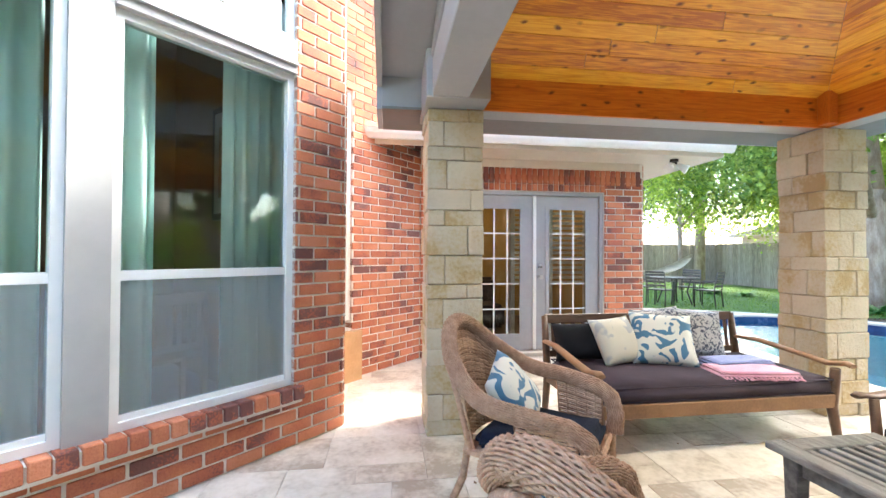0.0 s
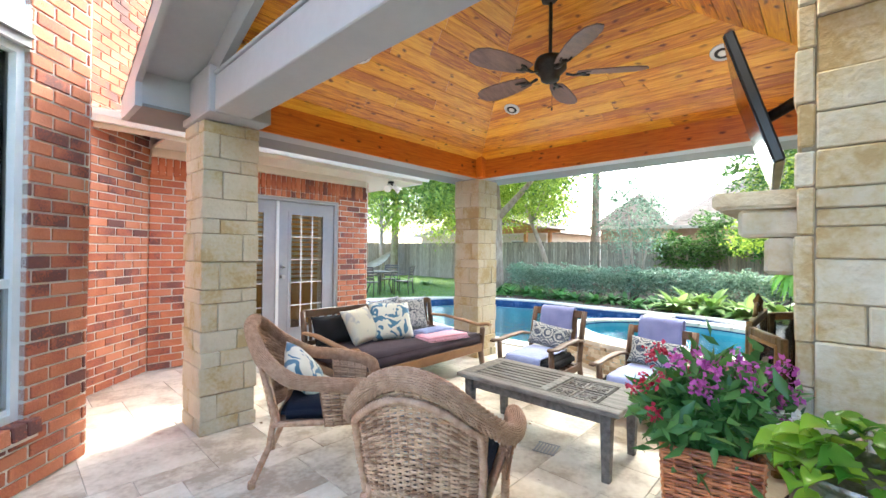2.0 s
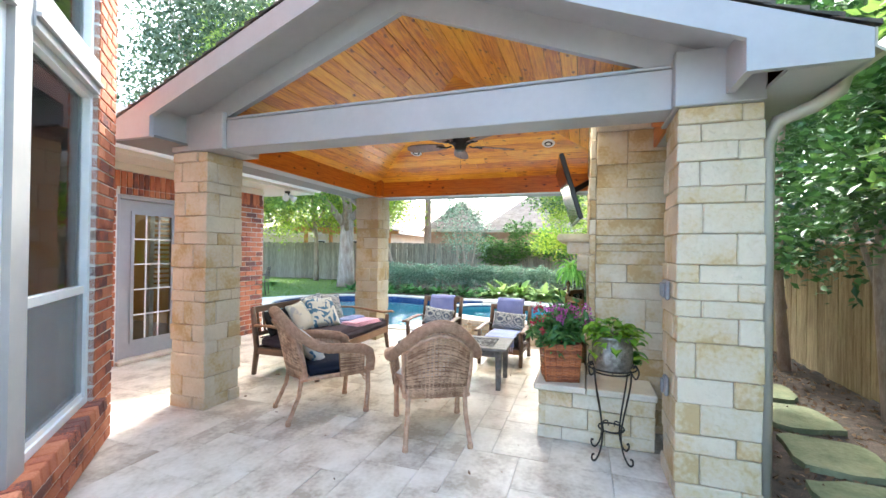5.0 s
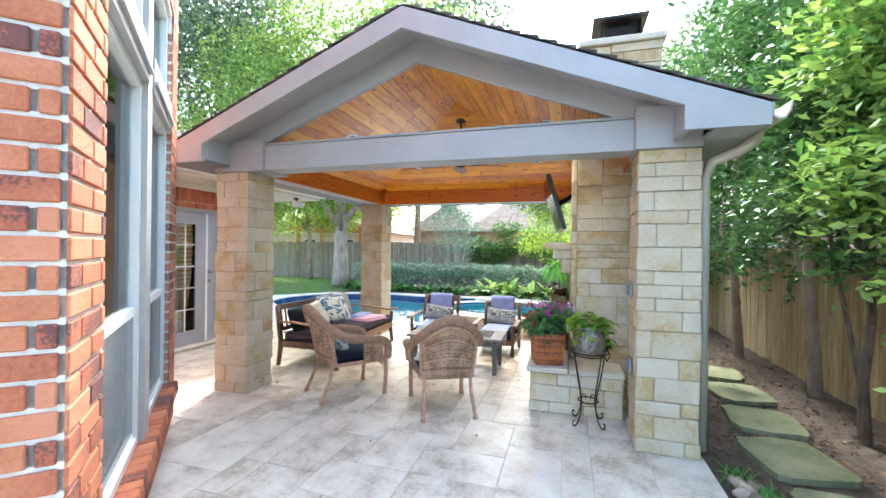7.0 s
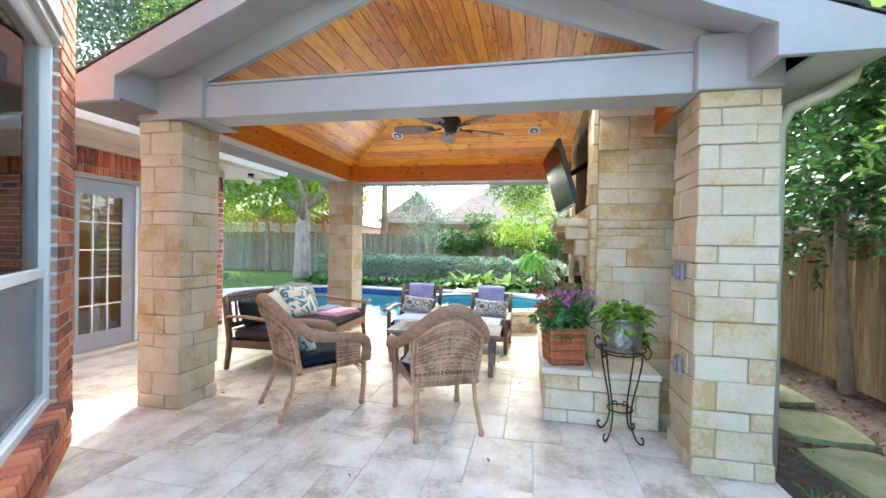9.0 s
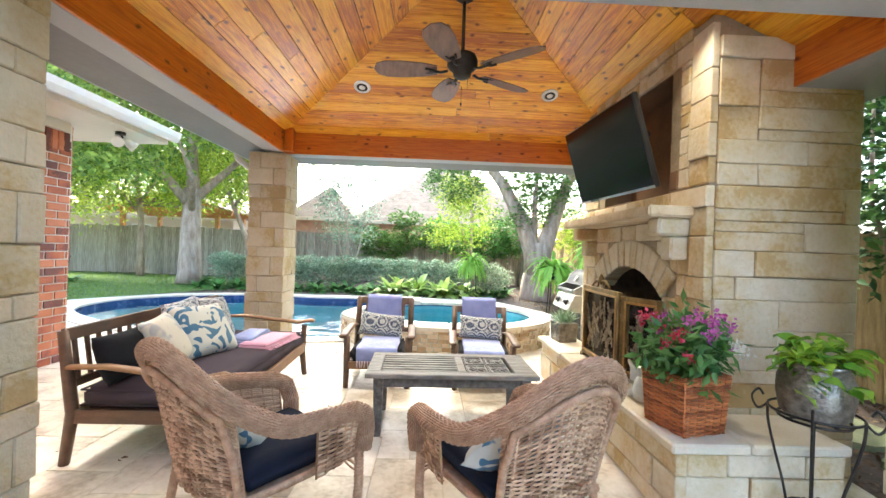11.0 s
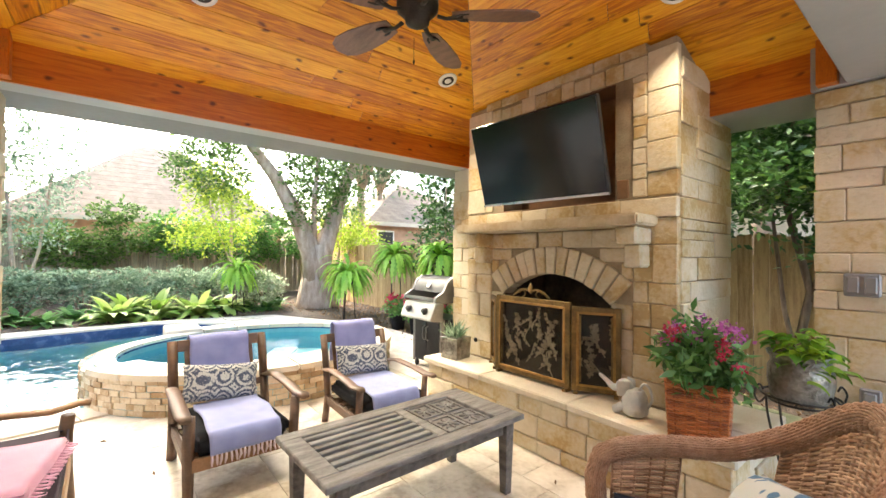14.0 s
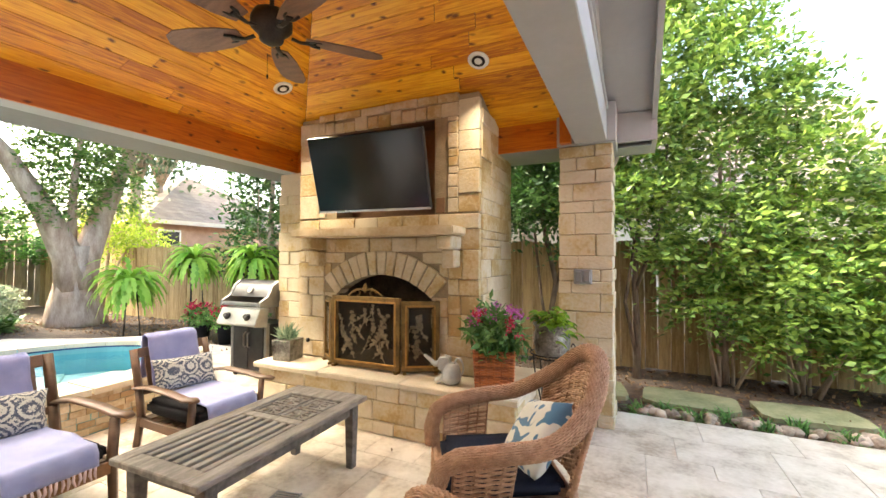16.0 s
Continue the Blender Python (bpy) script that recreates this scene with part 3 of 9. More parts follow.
# shingle courses
verts, faces = [], []
rnd = random.Random(3)
for side in (0, 1):
    for k in range(19):
        s0, s1 = k * 0.137, k * 0.137 + 0.16
        if s0 > ER - EY0 - 0.02:
            break
        s1 = min(s1, ER - EY0)
        x = GF - 0.02
        while x < EX - s0:
            w = rnd.uniform(0.2, 0.34)
            xe = min(x + w, EX - s0 * 1.0)
            ya, yb = (EY0 - 0.03 + s0, EY0 + s1) if side == 0 else (EY1 + 0.03 - s0, EY1 - s1)
            za, zb = ZE + OP * s0 + 0.045, ZE + OP * s1 + 0.034
            i, t = len(verts), rnd.uniform(0.006, 0.014)
            verts += [(x, ya, za - 0.012), (xe - 0.006, ya, za - 0.012), (min(xe - 0.006, EX - s1), yb, zb), (min(x, EX - s1), yb, zb), (x, ya, za + t), (xe - 0.006, ya, za + t), (min(xe - 0.006, EX - s1), yb, zb + 0.002), (min(x, EX - s1), yb, zb + 0.002)]
            faces += [(i + 4, i + 5, i + 6, i + 7), (i, i + 1, i + 5, i + 4), (i, i + 4, i + 7, i + 3), (i + 1, i + 2, i + 6, i + 5)]
            x = xe
ob = new("shingles", fast_mesh("shingles", verts, faces, shingle))
ob.parent = pavilion
ob["kind"] = "stuff"
# rake boards, soffits and eave boards
for side in (0, 1):
    sg = 1 if side == 0 else -1
    e = EY0 if side == 0 else EY1
    bm = bmesh.new()
    pr = [(e, ZE + 0.02), (ER, OZ + 0.02), (ER, OZ - 0.16), (e + sg * 0.5, ZE + OP * 0.5 - 0.15), (e + sg * 0.5, ZE - 0.12), (e, ZE - 0.12)]
    lo = [bm.verts.new((GF - 0.02, y, z)) for y, z in pr]
    hi = [bm.verts.new((GF + 0.02, y, z)) for y, z in pr]
    bm.faces.new(lo), bm.faces.new(hi[::-1])
    for i in range(6):
        bm.faces.new((lo[i], lo[(i + 1) % 6], hi[(i + 1) % 6], hi[i]))
    part("rake_board", bm, grey_paint, pavilion)
    bm = bmesh.new()   # sloped soffit under the gable overhang, and the frame round the opening
    pts = [(GF + 0.02, e + sg * 0.45, ZE + OP * 0.45 - 0.06), (GX + 0.02, e + sg * 0.45, ZE + OP * 0.45 - 0.06), (GX + 0.02, ER, OZ - 0.06), (GF + 0.02, ER, OZ - 0.06)]
    a = [bm.verts.new(p) for p in pts]
    b = [bm.verts.new((p[0], p[1], p[2] + 0.02)) for p in pts]
    bm.faces.new(a), bm.faces.new(b[::-1])
    for i in range(4):
        bm.faces.new((a[i], a[(i + 1) % 4], b[(i + 1) % 4], b[i]))
    part("soffit", bm, grey_paint, pavilion)
    bm = bmesh.new()
    inn = IY0 if side == 0 else IY1
    prf = [(inn - sg * 0.4, 2.60), (inn + sg * 0.14, 2.60), (RY, 3.265), (RY, 3.528), (inn - sg * 0.4, 2.625)]
    lo = [bm.verts.new((GX - 0.02, y, z)) for y, z in prf]
    hi = [bm.verts.new((GX + 0.03, y, z)) for y, z in prf]
    bm.faces.new(lo), bm.faces.new(hi[::-1])
    for i in range(5):
        bm.faces.new((lo[i], lo[(i + 1) % 5], hi[(i + 1) % 5], hi[i]))
    part("gable_frame", bm, grey_paint, pavilion)
    bm = bmesh.new()   # closed end of the boxed eave
    y0, y1 = sorted((e + sg * 0.46, e + sg * 0.50))
    box(bm, GF + 0.021, 1.128, y0, y1, ZE - 0.118, ZE + 0.13)
    part("eave_return", bm, grey_paint, pavilion)
    bm = bmesh.new()   # flat eave soffit and fascia along the side
    y0, y1 = sorted((e, IY0 - 0.42 if side == 0 else 3.802))
    box(bm, GF + 0.022, EX, y0, y1, ZE - 0.12, ZE - 0.10)
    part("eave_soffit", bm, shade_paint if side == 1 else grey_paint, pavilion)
    bm = bmesh.new()
    box(bm, GF + 0.022, EX, e - 0.01, e + 0.012, ZE - 0.12, ZE + 0.02)
    part("eave_board", bm, grey_paint, pavilion)
    bm = bmesh.new()   # gutter
    pf = [(0, 0.0), (0.0, -0.09), (0.03, -0.115), (0.07, -0.115), (0.10, -0.06), (0.11, 0.0), (0.10, 0.0), (0.09, -0.05), (0.065, -0.10), (0.035, -0.10), (0.01, -0.085), (0.01, 0)]
    lo = [bm.verts.new((GF + 0.0, e - sg * (p + 0.012), ZE + 0.03 + z)) for p, z in pf]
    hi = [bm.verts.new((EX + 0.05, e - sg * (p + 0.012), ZE + 0.03 + z)) for p, z in pf]
    for i in range(len(pf)):
        bm.faces.new((lo[i], lo[(i + 1) % len(pf)], hi[(i + 1) % len(pf)], hi[i]))
    bm.faces.new(lo[::-1]), bm.faces.new(hi)
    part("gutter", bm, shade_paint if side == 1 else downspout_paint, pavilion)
bm = bmesh.new()
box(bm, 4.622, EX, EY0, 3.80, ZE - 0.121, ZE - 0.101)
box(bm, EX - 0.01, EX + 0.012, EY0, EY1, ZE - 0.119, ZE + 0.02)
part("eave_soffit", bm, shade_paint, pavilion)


def downspout(x, y, pts, mat):
    bm = bmesh.new()
    tube(bm, pts, 0.038, 8)
    solid("downspout", bm, mat, "painted metal rainwater downspout beside a column", "downspout")


downspout(0, 0, [(1.14, -0.92, 2.44), (1.14, -0.90, 2.36), (1.16, -0.80, 2.29), (1.24, -0.66, 2.24), (1.27, -0.615, 2.12), (1.27, -0.615, 0.02)], downspout_paint)
downspout(0, 0, [(4.86, 4.37, 2.44), (4.86, 4.34, 2.34), (4.84, 4.2, 2.24), (4.82, 4.06, 2.16), (4.82, 4.03, 2.05), (4.82, 4.03, 0.02)], downspout_paint)

# chimney
chimney = thing("chimney", pose(3.05, -0.16, 0), "limestone chimney stack with a black wire cap", "chimney")
bm = bmesh.new()
box(bm, -0.38, 0.38, -0.39, 0.39, 2.62, 3.90)
part("core", bm, stone_core, chimney)
stone_box(chimney, -0.40, 0.40, -0.42, 0.42, 3.0, 3.88, random.Random(12), 0.13, 0.2, (2, 3), "y", 0.01)
bm = bmesh.new()
box(bm, -0.44, 0.44, -0.46, 0.46, 3.885, 3.96, 0.01)
part("crown", bm, limestone_cap, chimney)
bm = bmesh.new()
box(bm, -0.30, 0.30, -0.30, 0.30, 4.24, 4.27)
box(bm, -0.16, 0.16, -0.16, 0.16, 3.962, 4.20)
for i in range(17):
    for a in (-0.22, 0.22):
        u = -0.22 + 0.0275 * i
        tube(bm, [(u, a, 3.97), (u, a, 4.238)], 0.005, 4)
        tube(bm, [(a, u, 3.97), (a, u, 4.238)], 0.005, 4)
part("cap", bm, dark_metal, chimney)

# ---------------- house ----------------
DU, DN = Vector((0.70711, 0.70711, 0)), Vector((0.70711, -0.70711, 0))    # along the window wall, and out of it
C1 = Vector((0.56, 3.87, 0))
LW = 2.97
C0 = C1 - DU * LW
CB = C1 - DN * 0.87                  # back corner of the return
CF = CB + DU * 1.888                 # corner with the door wall
YD, XE = 5.80, 4.25                  # door wall, and its free corner
CH, BL = 0.083, 0.235               # course height, brick length


def brick_mesh(l, d=0.10):
    bm = bmesh.new()
    box(bm, 0, l - 0.013, -0.010, d, 0.0065, CH - 0.0065, 0.004)
    return mesh_of("brick", bm, brick_piece)


BRICKS = {}


def brick_wall(wall, o, u, length, z0, z1, holes=(), near=(0, 2.6), limit=300):
    """Running-bond bricks on a wall's face: o its foot, u the way along it; the face looks to u turned clockwise. Those within the heights near are pieces."""
    ang = math.degrees(math.atan2(u.y, u.x))
    rnd = random.Random(int(abs(o.x * 100 + o.y * 10)))
    rest_v, rest_f, made = [], [], 0
    nrm = Vector((-u.y, u.x, 0))
    for k in range(int((z1 - z0) / CH + 0.5)):
        z = z0 + k * CH
        s = -(BL / 2 if k % 2 else 0)
        while s < length - 0.02:
            a, b = max(s, 0), min(s + BL, length)
            s += BL
            spans = [(a, b)]
            for h0, h1, g0, g1 in holes:
                if g0 < z + CH / 2 < g1:
                    nx = []
                    for p, q in spans:
                        if q <= h0 or p >= h1:
                            nx.append((p, q))
                        else:
                            if p < h0 - 0.02:
                                nx.append((p, h0))
                            if q > h1 + 0.02:
                                nx.append((h1, q))
                    spans = nx
            for p, q in spans:
                if q - p < 0.03:
                    continue
                key = round(q - p, 2)
                P = o + u * p
                if near[0] <= z < near[1] and made < limit:
                    if key not in BRICKS:
                        BRICKS[key] = brick_mesh(key)
                    share("brick", BRICKS[key], wall, pose(P.x, P.y, P.z + z, 0, 0, ang))
                    made += 1
                else:
                    i = len(rest_v)
                    l = q - p - 0.013
                    for dz in (0.0065, CH - 0.0065):
                        for dn, dl in ((-0.012, 0.002), (-0.012, l - 0.002), (0.05, l), (0.05, 0)):
                            w = P + u * dl + nrm * dn
                            rest_v.append((w.x, w.y, P.z + z + dz))
                    rest_f += [(i, i + 1, i + 5, i + 4), (i + 1, i + 2, i + 6, i + 5), (i + 3, i, i + 4, i + 7), (i, i + 3, i + 2, i + 1), (i + 4, i + 5, i + 6, i + 7)]
    if rest_v:
        ob = new("brick_courses", fast_mesh("brick_courses", rest_v, rest_f, brick_joined))
        ob.parent = wall
        ob["kind"] = "stuff"


def slab(bm, o, u, a, b, z0, z1, d0, d1):
    """A box on a wall: a..b along u, d0..d1 inwards from its face."""
    nrm = Vector((-u.y, u.x, 0))
    v = []
    for z in (z0, z1):
        for s, d in ((a, d0), (b, d0), (b, d1), (a, d1)):
            p = o + u * s + nrm * d
            v.append(bm.verts.new((p.x, p.y, z)))
    for f in ((0, 3, 2, 1), (4, 5, 6, 7), (0, 1, 5, 4), (1, 2, 6, 5), (2, 3, 7, 6), (3, 0, 4, 7)):
        bm.faces.new([v[i] for i in f])


HT = 6.2


def shell(name, parts_, label):
    """A masonry core of boxes on one wall line: (a, b, z0, z1) each."""
    o, u, d, lst = parts_
    bm = bmesh.new()
    for a, b, z0, z1 in lst:
        slab(bm, o, u, a, b, z0, z1, 0, d)
    return solid(name, bm, mortar, label, kind="structure")


# window wall: two tall sashes between brick piers, with a strip of lights over them
WA, WB, SILL, HEAD, TRH = 0.41, 2.55, 0.40, 2.50, 3.45    # along the wall from C0
w1 = shell("wall_window", (C0, DU, 0.16, [(0, WA, 0, HT), (WB, LW, 0, HT), (WA, WB, 0, SILL - 0.07), (WA, WB, TRH, HT)]), "red brick house wall round the tall windows")
w2 = shell("wall_return", (C0 - DN * 3.0, DN, 0.16, [(0, 2.84, 0, HT)]), "red brick house wall turning back from the corner")
w3 = shell("wall_side", (CB, DU, 0.16, [(0, 0.30, 0, HT), (0.30, 0.80, 0, 0.52), (0.30, 0.80, 3.0, HT), (0.80, 1.888, 0, HT)]), "orange-red brick side wall of the house")
w4 = shell("wall_inner_return", (C1 - DN * 0.0, -DN, 0.16, [(0.16, 0.87, 0, HT)]), "short brick return wall")
DX0, DX1, DZ = 1.83, 3.70, 2.11
XS = Vector((1, 0, 0))
OD = Vector((CF.x, YD, 0))
LD = XE - CF.x
w5 = shell("wall_door", (OD, XS, 0.16, [(0, DX0 - CF.x, 0, 2.62), (DX1 - CF.x, LD, 0, 2.62), (DX0 - CF.x, DX1 - CF.x, DZ, 2.62)]), "red brick wall round the glazed double doors")
w6 = shell("wall_end", (Vector((XE, YD + 0.16, 0)), Vector((0, 1, 0)), 0.16, [(0, 4.5, 0, 2.62)]), "red brick end wall of the low wing")
w7 = shell("wall_back", (Vector((XE, YD + 4.66, 0)), Vector((-1, 0, 0)), 0.16, [(0, 8.5, 0, 2.62)]), "plain closing wall of the low wing")
p = C0 - DN * 3.0
w8 = shell("wall_far", (p, Vector((0, 1, 0)), 0.16, [(0, 8.0, 0, HT)]), "plain closing wall of the house")

# bay sill of rowlock bricks
sill = tagged(new("window_sill"), "projecting sill of red bricks on edge under the windows", kind="structure")
bm = bmesh.new()
slab(bm, C0, DU, WA - 0.01, WB + 0.03, SILL - 0.10, SILL - 0.012, -0.055, 0.10)
part("mortar_bed", bm, mortar, sill)
me = bmesh.new()
box(me, 0, 0.078, -0.075, 0.10, 0, 0.085, 0.006)
me = mesh_of("brick", me, brick_piece)
for i in range(25):
    P = C0 + DU * (WA - 0.02 + i * 0.0885)
    share("brick", me, sill, pose(P.x, P.y, SILL - 0.085, -6, 0, math.degrees(math.atan2(DU.y, DU.x))))


def sash(name, o, u, a, b, z0, z1, rail, label):
    """One tall window: outer frame, meeting rail, glass above, insect screen below."""
    win = tagged(new(name), label, kind="structure")
    fw = 0.045
    bm = bmesh.new()
    for s0, s1, q0, q1 in ((a, a + fw, z0, z1), (b - fw, b, z0, z1), (a + fw, b - fw, z0, z0 + fw), (a + fw, b - fw, z1 - fw, z1)):
        slab(bm, o, u, s0, s1, q0, q1, 0.03, 0.11)
    part("window_frame", bm, white_paint, win)
    if rail:
        bm = bmesh.new()
        slab(bm, o, u, a + fw, b - fw, rail - 0.025, rail + 0.025, 0.045, 0.10)
        part("meeting_rail", bm, white_paint, win)
        bm = bmesh.new()
        slab(bm, o, u, a + fw, b - fw, z0 + fw, rail - 0.025, 0.050, 0.052)
        part("insect_screen", bm, screen_mesh, win, "grey insect screen")
        bm = bmesh.new()
        slab(bm, o, u, a + fw, b - fw, z0 + fw, z0 + fw + 0.03, 0.046, 0.07)
        part("screen_rail", bm, white_paint, win)
    bm = bmesh.new()
    slab(bm, o, u, a + fw, b - fw, z0 + fw, z1 - fw, 0.075, 0.079)
    g = part("pane", bm, window_glass, win)
    g.visible_shadow = False
    return win


screen_mesh = bpy.data.materials.new("screen_mesh")
screen_mesh.use_nodes = True
st = screen_mesh.node_tree
s_tr, s_mx = st.nodes.new("ShaderNodeBsdfTransparent"), st.nodes.new("ShaderNodeMixShader")
s_mx.inputs[0].default_value = 0.26
st.nodes["Principled BSDF"].inputs["Base Color"].default_value = (0.40, 0.44, 0.46, 1)
st.nodes["Principled BSDF"].inputs["Roughness"].default_value = 0.7
st.links.new(s_tr.outputs[0], s_mx.inputs[1]), st.links.new(st.nodes["Principled BSDF"].outputs[0], s_mx.inputs[2])
st.links.new(s_mx.outputs[0], st.nodes["Material Output"].inputs[0])
MU = 0.17
mid = 1.39
wins = ((WA, mid), (mid + MU, WB))
for i, (a, b) in enumerate(wins):
    sash(f"window_{i + 1}", C0, DU, a, b, SILL, HEAD, 1.17, "tall white-framed sash window with curtains behind")
    sash(f"window_{i + 3}", C0, DU, a, b, HEAD + 0.22, TRH, None, "white-framed upper window light")
trim = tagged(new("window_trim"), "broad grey-white painted casing between the windows", kind="structure")
for a, b, z0, z1, d in ((mid, mid + MU, SILL, TRH, 0.0), (WA, mid, HEAD, HEAD + 0.22, -0.01), (mid + MU, WB, HEAD, HEAD + 0.22, -0.01)):
    bm = bmesh.new()
    slab(bm, C0, DU, a + 0.001, b - 0.001, z0, z1, d, 0.12)
    part("casing", bm, frame_paint, trim)
for a, b in wins:
    bm = bmesh.new()
    slab(bm, C0, DU, a + 0.001, b - 0.001, HEAD + 0.05, HEAD + 0.07, -0.03, -0.008)
    part("moulding", bm, frame_paint, trim)

# rooms behind the glass
room = material("room_paint", (0.30, 0.20, 0.11), (0.36, 0.25, 0.14), 2, 0.8, 0.05)
floor_dark = material("floor_dark", (0.10, 0.06, 0.035), (0.16, 0.10, 0.06), 3, 0.4, 0.05)
bm = bmesh.new()
slab(bm, C0, DU, 0.2, LW - 0.2, 0, 4.4, 2.70, 2.78)
slab(bm, C0, DU, LW - 0.2, LW - 0.12, 0, 4.4, 1.0, 2.7)
solid("room_wall", bm, room, "dim tan wall of the living room", kind="structure")
bm = bmesh.new()
slab(bm, C0, DU, 0.15, LW - 0.2, 0.02, 0.06, 0.17, 2.7)
solid("room_floor", bm, floor_dark, "dark wooden living room floor", kind="structure")
bm = bmesh.new()
slab(bm, C0, DU, -0.6, LW, 4.4, 4.45, 0.17, 2.8)
solid("room_ceiling", bm, room, "living room ceiling", kind="structure")


def curtain(a, b, z0, z1, depth):
    bm = bmesh.new()
    nrm = -DN
    n = int((b - a) / 0.012)
    lo, hi = [], []
    for i in range(n + 1):
        s = a + (b - a) * i / n
        w = 0.035 * math.sin(s * 75) + 0.015 * math.sin(s * 31 + 1)
        for z, lst, k in ((z0, lo, 1.2), (z1, hi, 0.7)):
            q = C0 + DU * (s + 0.01 * math.sin(s * 40)) + nrm * (depth + w * k)
            lst.append(bm.verts.new((q.x, q.y, z)))
    for i in range(n):
        bm.faces.new((lo[i], lo[i + 1], hi[i + 1], hi[i])).smooth = True
    solid("curtain", bm, curtain_cloth, "pale green pleated curtain hanging inside the window", "curtain", "living room curtains")


curtain_cloth = material("curtain_cloth", (0.66, 0.84, 0.81), (0.76, 0.90, 0.87), 2, 0.9, 0.1, 300)
for a, b in ((0.50, 1.36), (mid + MU + 0.01, mid + MU + 0.25), (WB - 0.35, WB + 0.17)):
    curtain(a, b, 0.07, 4.2, 0.26)
pic = thing("framed_picture", pose(0, 0, 0), "framed picture on the living room wall", "picture")
bm = bmesh.new()
slab(bm, C0, DU, LW - 0.24, LW - 0.202, 1.60, 2.66, 1.12, 1.68)
part("frame", bm, floor_dark, pic)
bm = bmesh.new()
slab(bm, C0, DU, LW - 0.246, LW - 0.241, 1.66, 2.60, 1.18, 1.62)
mount_ = part("mount", bm, beige_paint, pic, "cream picture mount")
bm = bmesh.new()
slab(bm, C0, DU, LW - 0.252, LW - 0.247, 1.80, 2.46, 1.28, 1.52)
part("print", bm, material("print_tone", (0.30, 0.16, 0.08), (0.55, 0.42, 0.28), 9, 0.7, 0.05), pic)
oak_wood = material("room_oak", (0.24, 0.15, 0.08), (0.36, 0.24, 0.14), 4, 0.5, 0.1, 40)
rc = thing("slat_back_chair", Matrix.Translation(C0 + DU * 2.16 - DN * 0.95) @ pose(0, 0, 0.06, 0, 0, 45), "wooden slat-back chair standing inside the window", "chair")
for b_, nm in (((-0.22, 0.22, -0.02, 0.40, 0.42, 0.45), "seat"), ((-0.22, 0.22, -0.03, -0.005, 0.84, 0.93), "top_rail"), ((-0.22, 0.22, -0.028, -0.008, 0.50, 0.55), "lower_rail")):
    bm = bmesh.new()
    box(bm, *b_, 0.006)
    part(nm, bm, oak_wood, rc)
for k in range(6):
    bm = bmesh.new()
    box(bm, -0.185 + k * 0.068, -0.155 + k * 0.068, -0.024, -0.012, 0.55, 0.84)
    part("slat", bm, oak_wood, rc)
for x, y, z in ((-0.21, -0.02, 0.90), (0.21, -0.02, 0.90), (-0.21, 0.38, 0.42), (0.21, 0.38, 0.42)):
    bm = bmesh.new()
    box(bm, x - 0.02, x + 0.02, y - 0.018, y + 0.018, 0.0, z, 0.004)
    part("leg", bm, oak_wood, rc)

# low wing: eaves, gutter, glazed double doors
wing = thing("wing_eaves", pose(0, 0, 0), "beige boxed eaves and white gutter of the low wing", "eaves")
bm = bmesh.new()
box(bm, CF.x + 0.02, 4.95, 5.28, YD + 4.7, 2.50, 2.53)
part("soffit", bm, beige_paint, wing)
bm = bmesh.new()
box(bm, CF.x, 4.18, YD - 0.05, YD - 0.013, 2.40, 2.50, 0.006)
part("frieze", bm, beige_paint, wing)
bm = bmesh.new()
box(bm, CF.x - 0.75, 4.97, 5.255, 5.28, 2.50, 2.64)
box(bm, 4.95, 4.975, 5.28, YD + 4.7, 2.50, 2.64)
part("fascia", bm, beige_paint, wing)
bm = bmesh.new()
pf = [(0, 0.0), (0, -0.09), (-0.03, -0.115), (-0.07, -0.115), (-0.10, -0.06), (-0.115, 0.0)]
lo = [bm.verts.new((CF.x - 0.8, 5.253 + q, 2.66 + z)) for q, z in pf]
hi = [bm.verts.new((5.05, 5.253 + q, 2.66 + z)) for q, z in pf]
for i in range(6):
    bm.faces.new((lo[i], lo[(i + 1) % 6], hi[(i + 1) % 6], hi[i]))
bm.faces.new(lo[::-1]), bm.faces.new(hi)
part("gutter", bm, gutter_white, wing)
bm = bmesh.new()
v = [bm.verts.new(q) for q in ((CF.x - 0.8, 5.25, 2.66), (5.0, 5.25, 2.66), (5.0, 10.5, 2.66), (CF.x - 0.8, 10.5, 2.66), (CF.x - 0.8, 7.9, 3.9), (3.6, 7.9, 3.9))]
for f in ((0, 1, 5, 4), (1, 2, 5), (2, 3, 4, 5), (3, 0, 4), (3, 2, 1, 0)):
    bm.faces.new([v[i] for i in f])
part("roof", bm, shingle, wing)
flood = thing("floodlight", pose(4.45, 5.45, 2.50), "twin white floodlight under the eaves", "light fixture")
bm = bmesh.new()
lathe(bm, [(0.05, -0.03), (0.05, 0.0)], 12)
tube(bm, [(0, 0, -0.02), (0.05, 0, -0.07)], 0.012, 6)
tube(bm, [(0, 0, -0.02), (-0.05, 0, -0.07)], 0.012, 6)
part("mount", bm, dark_metal, flood)
for sx in (-1, 1):
    bm = bmesh.new()
    tube(bm, [(0.04 * sx, 0, -0.06), (0.09 * sx, -0.04, -0.11), (0.13 * sx, -0.07, -0.14)], [0.025, 0.045, 0.06], 10)
    part("lamp_head", bm, gutter_white, flood)

